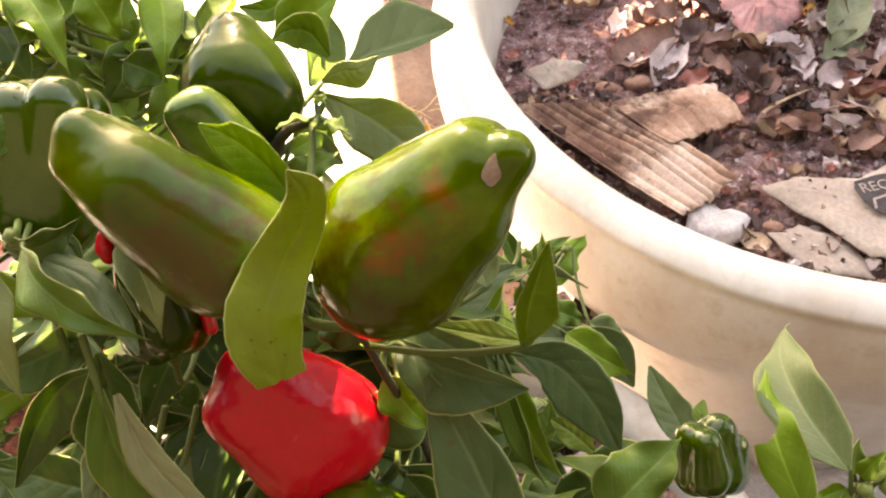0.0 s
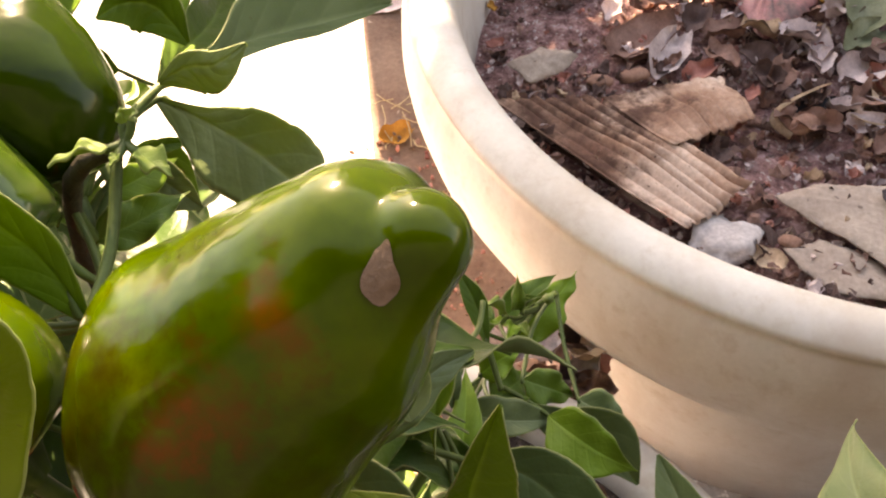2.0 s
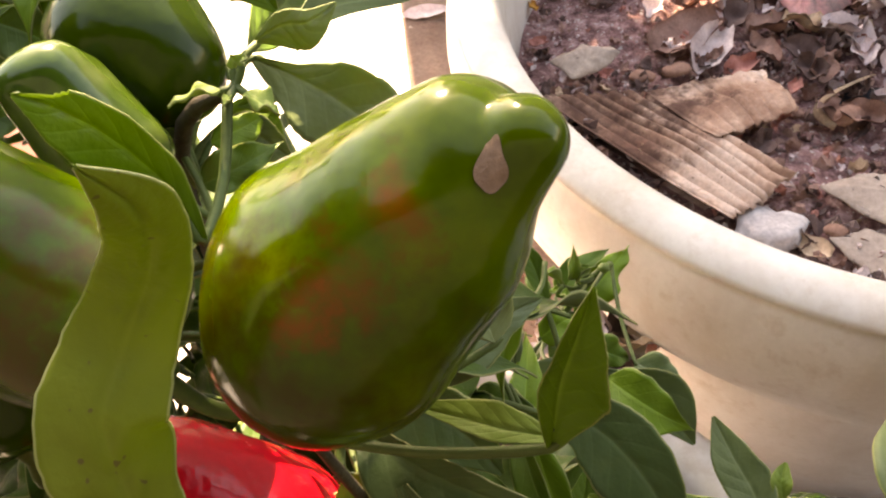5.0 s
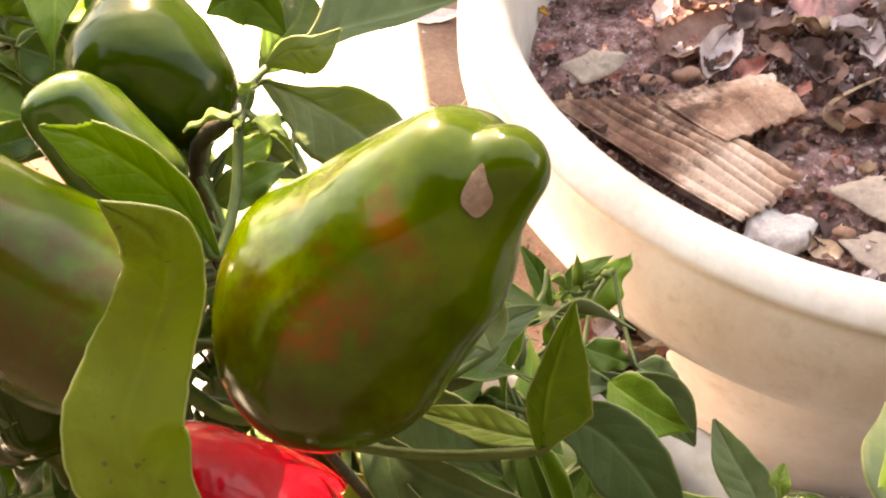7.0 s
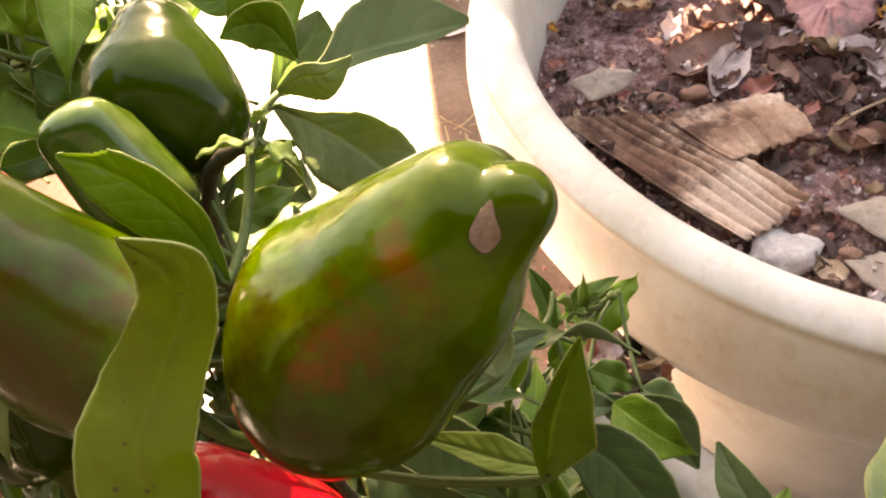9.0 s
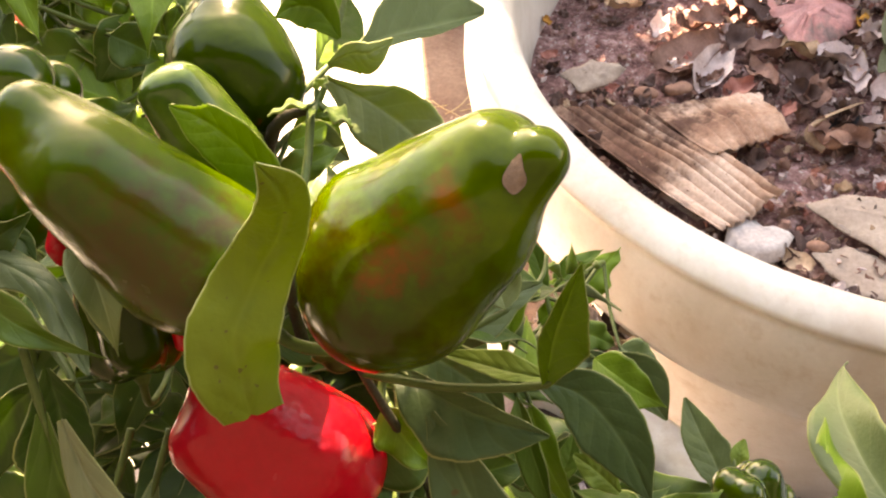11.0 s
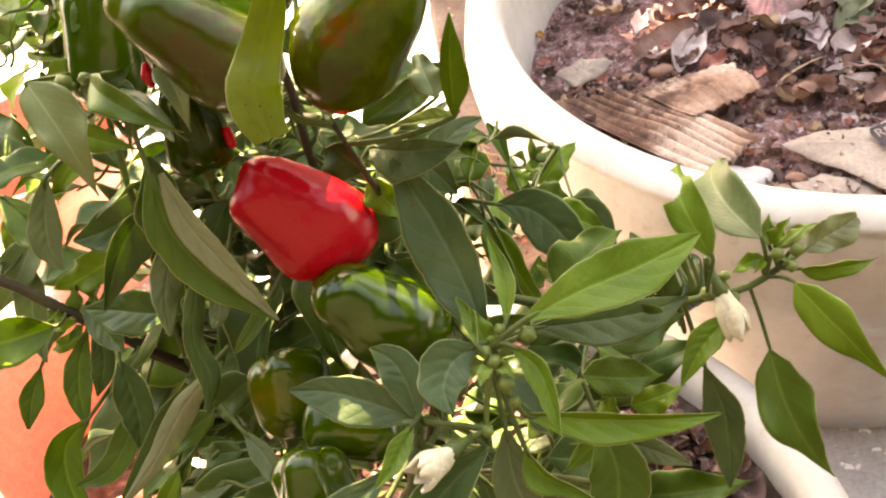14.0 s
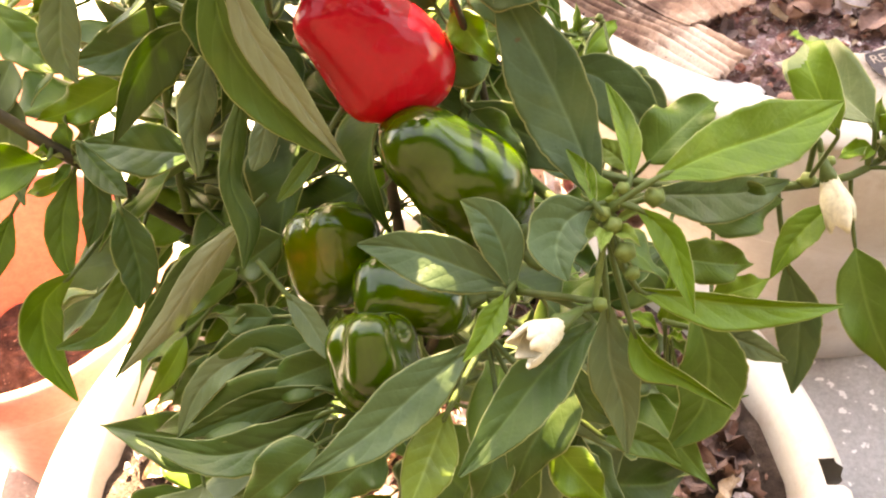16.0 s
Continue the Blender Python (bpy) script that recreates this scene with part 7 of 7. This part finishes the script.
curled_strip([(0.372, 0.735, Z0 + 0.006), (0.380, 0.722, Z0 + 0.012), (0.395, 0.715, Z0 + 0.010)], 0.0060, DRY[1], "twisted grey dry leaf on the litter")
flake("plastic_scrap", 0.328, 0.724, Z0 - 0.001, 0.046, 0.026, 10, BLACK, "black plastic scrap under a dry leaf", "plastic scrap", 0.15, (0.1, 0), 0.1, 0.2, 42)
flake("yellow_leaf", 0.247, 0.556, Z0, 0.030, 0.020, -30, DRY[3], "yellow-brown dry leaf against the rim", "dry leaf", 0.2, (0.1, 0), 0.2, 0.25, 43)
flake("dry_leaf", 0.185, 0.825, Z0, 0.075, 0.046, 25, DRY[0], "large brown dry leaf on the soil", "dry leaf", 0.25, (0.15, -0.1), 0.15, 0.3, 44)
flake("dry_leaf", 0.205, 0.800, Z0, 0.060, 0.035, 60, DRY[1], "grey-brown dry leaf on the soil", "dry leaf", 0.3, (0.2, -0.1), 0.2, 0.3, 45)
torn_sheet(((0.272, 0.905), (0.295, 0.950), (0.334, 0.965), (0.372, 0.935), (0.368, 0.880), (0.325, 0.838), (0.298, 0.822), (0.290, 0.862)), Z0 + 0.002, PINK, "faded_bloom", "crumpled faded pink bloom lying on soil", "faded bloom", 0.016, 0.0012)
flake("dry_leaf", 0.372, 0.876, Z0, 0.030, 0.020, 100, ORANGE, "small orange dry leaf on soil", "dry leaf", 0.3, (0.2, 0), 0.3, 0.3, 48)
for x, y, ln, wd, yaw, k in ((0.331, 0.818, 0.045, 0.034, 20, 1), (0.345, 0.800, 0.040, 0.030, 80, 1), (0.263, 0.829, 0.040, 0.030, 10, 0), (0.240, 0.850, 0.035, 0.028, 60, 4),
                             (0.376, 0.730, 0.055, 0.034, 30, 0), (0.395, 0.720, 0.050, 0.030, 110, 3), (0.398, 0.745, 0.050, 0.032, -30, 2), (0.380, 0.765, 0.050, 0.040, 10, 1),
                             (0.405, 0.775, 0.060, 0.040, 50, 0), (0.273, 0.744, 0.020, 0.012, 60, 2), (0.290, 0.790, 0.040, 0.026, -20, 4), (0.300, 0.765, 0.036, 0.024, 70, 0),
                             (0.360, 0.700, 0.035, 0.022, 0, 1), (0.380, 0.680, 0.045, 0.026, 35, 0), (0.405, 0.690, 0.05, 0.03, 95, 4), (0.230, 0.775, 0.034, 0.02, 20, 2),
                             (0.255, 0.795, 0.04, 0.024, 120, 0), (0.125, 0.910, 0.04, 0.022, 15, 3), (0.160, 0.875, 0.035, 0.02, 70, 1), (0.21, 0.88, 0.045, 0.03, 30, 0), (0.26, 0.89, 0.05, 0.03, -40, 4)):
    flake("dry_leaf", x, y, Z0 + 0.002, ln, wd, yaw, DRY[k], ("curled brown dry leaf on soil", "crumpled grey dry leaf on soil", "reddish scrap of dry leaf", "tan dry leaf on soil", "dark rotting leaf on soil")[k], "dry leaf", 0.35, (0.25 * math.sin(x * 90), 0.25 * math.cos(y * 70)), 0.3, 0.45, int(x * 999), "dry leaves on the soil")
for k in range(26):
    flake("dry_leaf", 0.375 + 0.085 * math.sin(k * 2.39), 0.825 + 0.125 * math.cos(k * 1.73), Z0 + 0.003, 0.034 + 0.012 * math.sin(k * 1.9), 0.024, k * 53, DRY[(1, 1, 0, 1, 3, 4)[k % 6]], ("crumpled grey dry leaf on soil", "crumpled grey dry leaf on soil", "curled brown dry leaf on soil", "crumpled grey dry leaf on soil", "tan dry leaf on soil", "dark rotting leaf on soil")[k % 6],
          "dry leaf", 0.4, (0.35 * math.sin(k * 1.3), 0.35 * math.cos(k * 2.1)), 0.45, 0.5, 200 + k, "dry leaves on the soil")
flake("orange_leaf", 0.041, 0.890, Z0, 0.018, 0.010, 110, ORANGE, "small orange leaf scrap", "dry leaf", 0.3, (0.3, 0), 0.2, 0.3, 61)
flake("orange_leaf", 0.044, 0.828, Z0, 0.020, 0.012, 20, DRY[2], "small reddish leaf scrap", "dry leaf", 0.3, (0.2, 0), 0.3, 0.4, 62)
flake("orange_leaf", -0.086, 1.045, 0.026, 0.052, 0.034, 35, ORANGE, "orange fallen leaf on the brown earth", "fallen leaf", 0.25, (0.2, 0.1), 0.25, 0.3, 71)
flake("dry_leaf", -0.026, 0.895, 0.026, 0.060, 0.036, 70, DRY[3], "torn tan leaf on the brown earth", "dry leaf", 0.3, (0.15, 0.1), 0.4, 0.6, 72)
flake("bark_chip", -0.114, 1.34, 0.026, 0.07, 0.03, 10, DRY[1], "pale flat chip on the brown earth", "bark chip", 0.1, (0.05, 0), 0.15, 0.3, 73)


def straw(x, y, z, length, yaw, lift, seed):
    rnd = random.Random(seed)
    d = Vector((math.cos(yaw), math.sin(yaw), lift))
    bm = bmesh.new()
    tube(bm, spline([Vector((x, y, z)) + d * length * k / 3 + Vector((rnd.uniform(-1, 1), rnd.uniform(-1, 1), rnd.uniform(0, 1))) * length * 0.08 for k in range(4)], 4), [0.0009] * 13, 5)
    return tagged(finish("straw", bm, STRAW), "dry bent straw on the brown earth", "straw", "straws")


for k in range(12):
    straw(-0.065 + 0.03 * math.sin(k * 2.1), 1.07 + 0.05 * math.cos(k * 1.7), 0.028, 0.05 + 0.02 * math.sin(k), k * 0.9, 0.25, k)
crumbs("earth_crumbs", Vector((0.05, 0.85, 0)), 0.26, 0.024, 900, (0.002, 0.008), [EARTH, DRY[0], DRY[2]], "clods and leaf bits on brown earth", 35)

for k in range(20):
    flake("dry_leaf", 0.079 + 0.034 * math.sin(k * 2.4), 0.495 + 0.030 * math.cos(k * 1.9), 0.255 + 0.0028 * k, 0.030 + 0.008 * math.sin(k * 3.1), 0.024, k * 47, DRY[(1, 0, 4, 1, 0, 3, 2)[k % 7]], "crumpled dry leaf caught between the pots", "dry leaf", 0.6, (0.5 * math.sin(k), 0.5 * math.cos(k * 1.3)), 0.6, 0.6, 80 + k, "dry leaves between the pots")
FADED = rough_surface("faded_green_leaf", [(0.3, (0.16, 0.18, 0.10)), (0.7, (0.27, 0.29, 0.19))], 60, 400, 0.6, 0.3, 0.001)
flake("fallen_leaf", 0.398, 0.850, Z0 + 0.012, 0.085, 0.048, 65, FADED, "faded grey-green fallen leaf on the litter", "fallen leaf", 0.3, (0.25, -0.15), 0.12, 0.12, 91)
flake("fallen_leaf", 0.385, 0.806, Z0 + 0.008, 0.060, 0.034, 40, FADED, "faded grey-green fallen leaf on the litter", "fallen leaf", 0.3, (0.2, 0.15), 0.15, 0.15, 92)
for k in range(22):
    a, r = 0.25 + 0.062 * k, 0.215 + 0.032 * math.sin(k * 2.7)
    flake("dry_leaf", LOW.x + r * math.cos(a), LOW.y + r * math.sin(a), SOIL_LOW + 0.006, 0.040 + 0.012 * math.sin(k * 1.7), 0.026, k * 61, DRY[(0, 4, 1, 0, 2)[k % 5]], ("crumpled brown dry leaf on potting soil", "dark rotting leaf on potting soil", "grey curled dry leaf on potting soil", "crumpled brown dry leaf on potting soil", "reddish dry leaf on potting soil")[k % 5],
          "dry leaf", 0.5, (0.4 * math.sin(k * 1.1), 0.4 * math.cos(k * 1.9)), 0.5, 0.5, 120 + k, "dry leaves under the pepper plant")
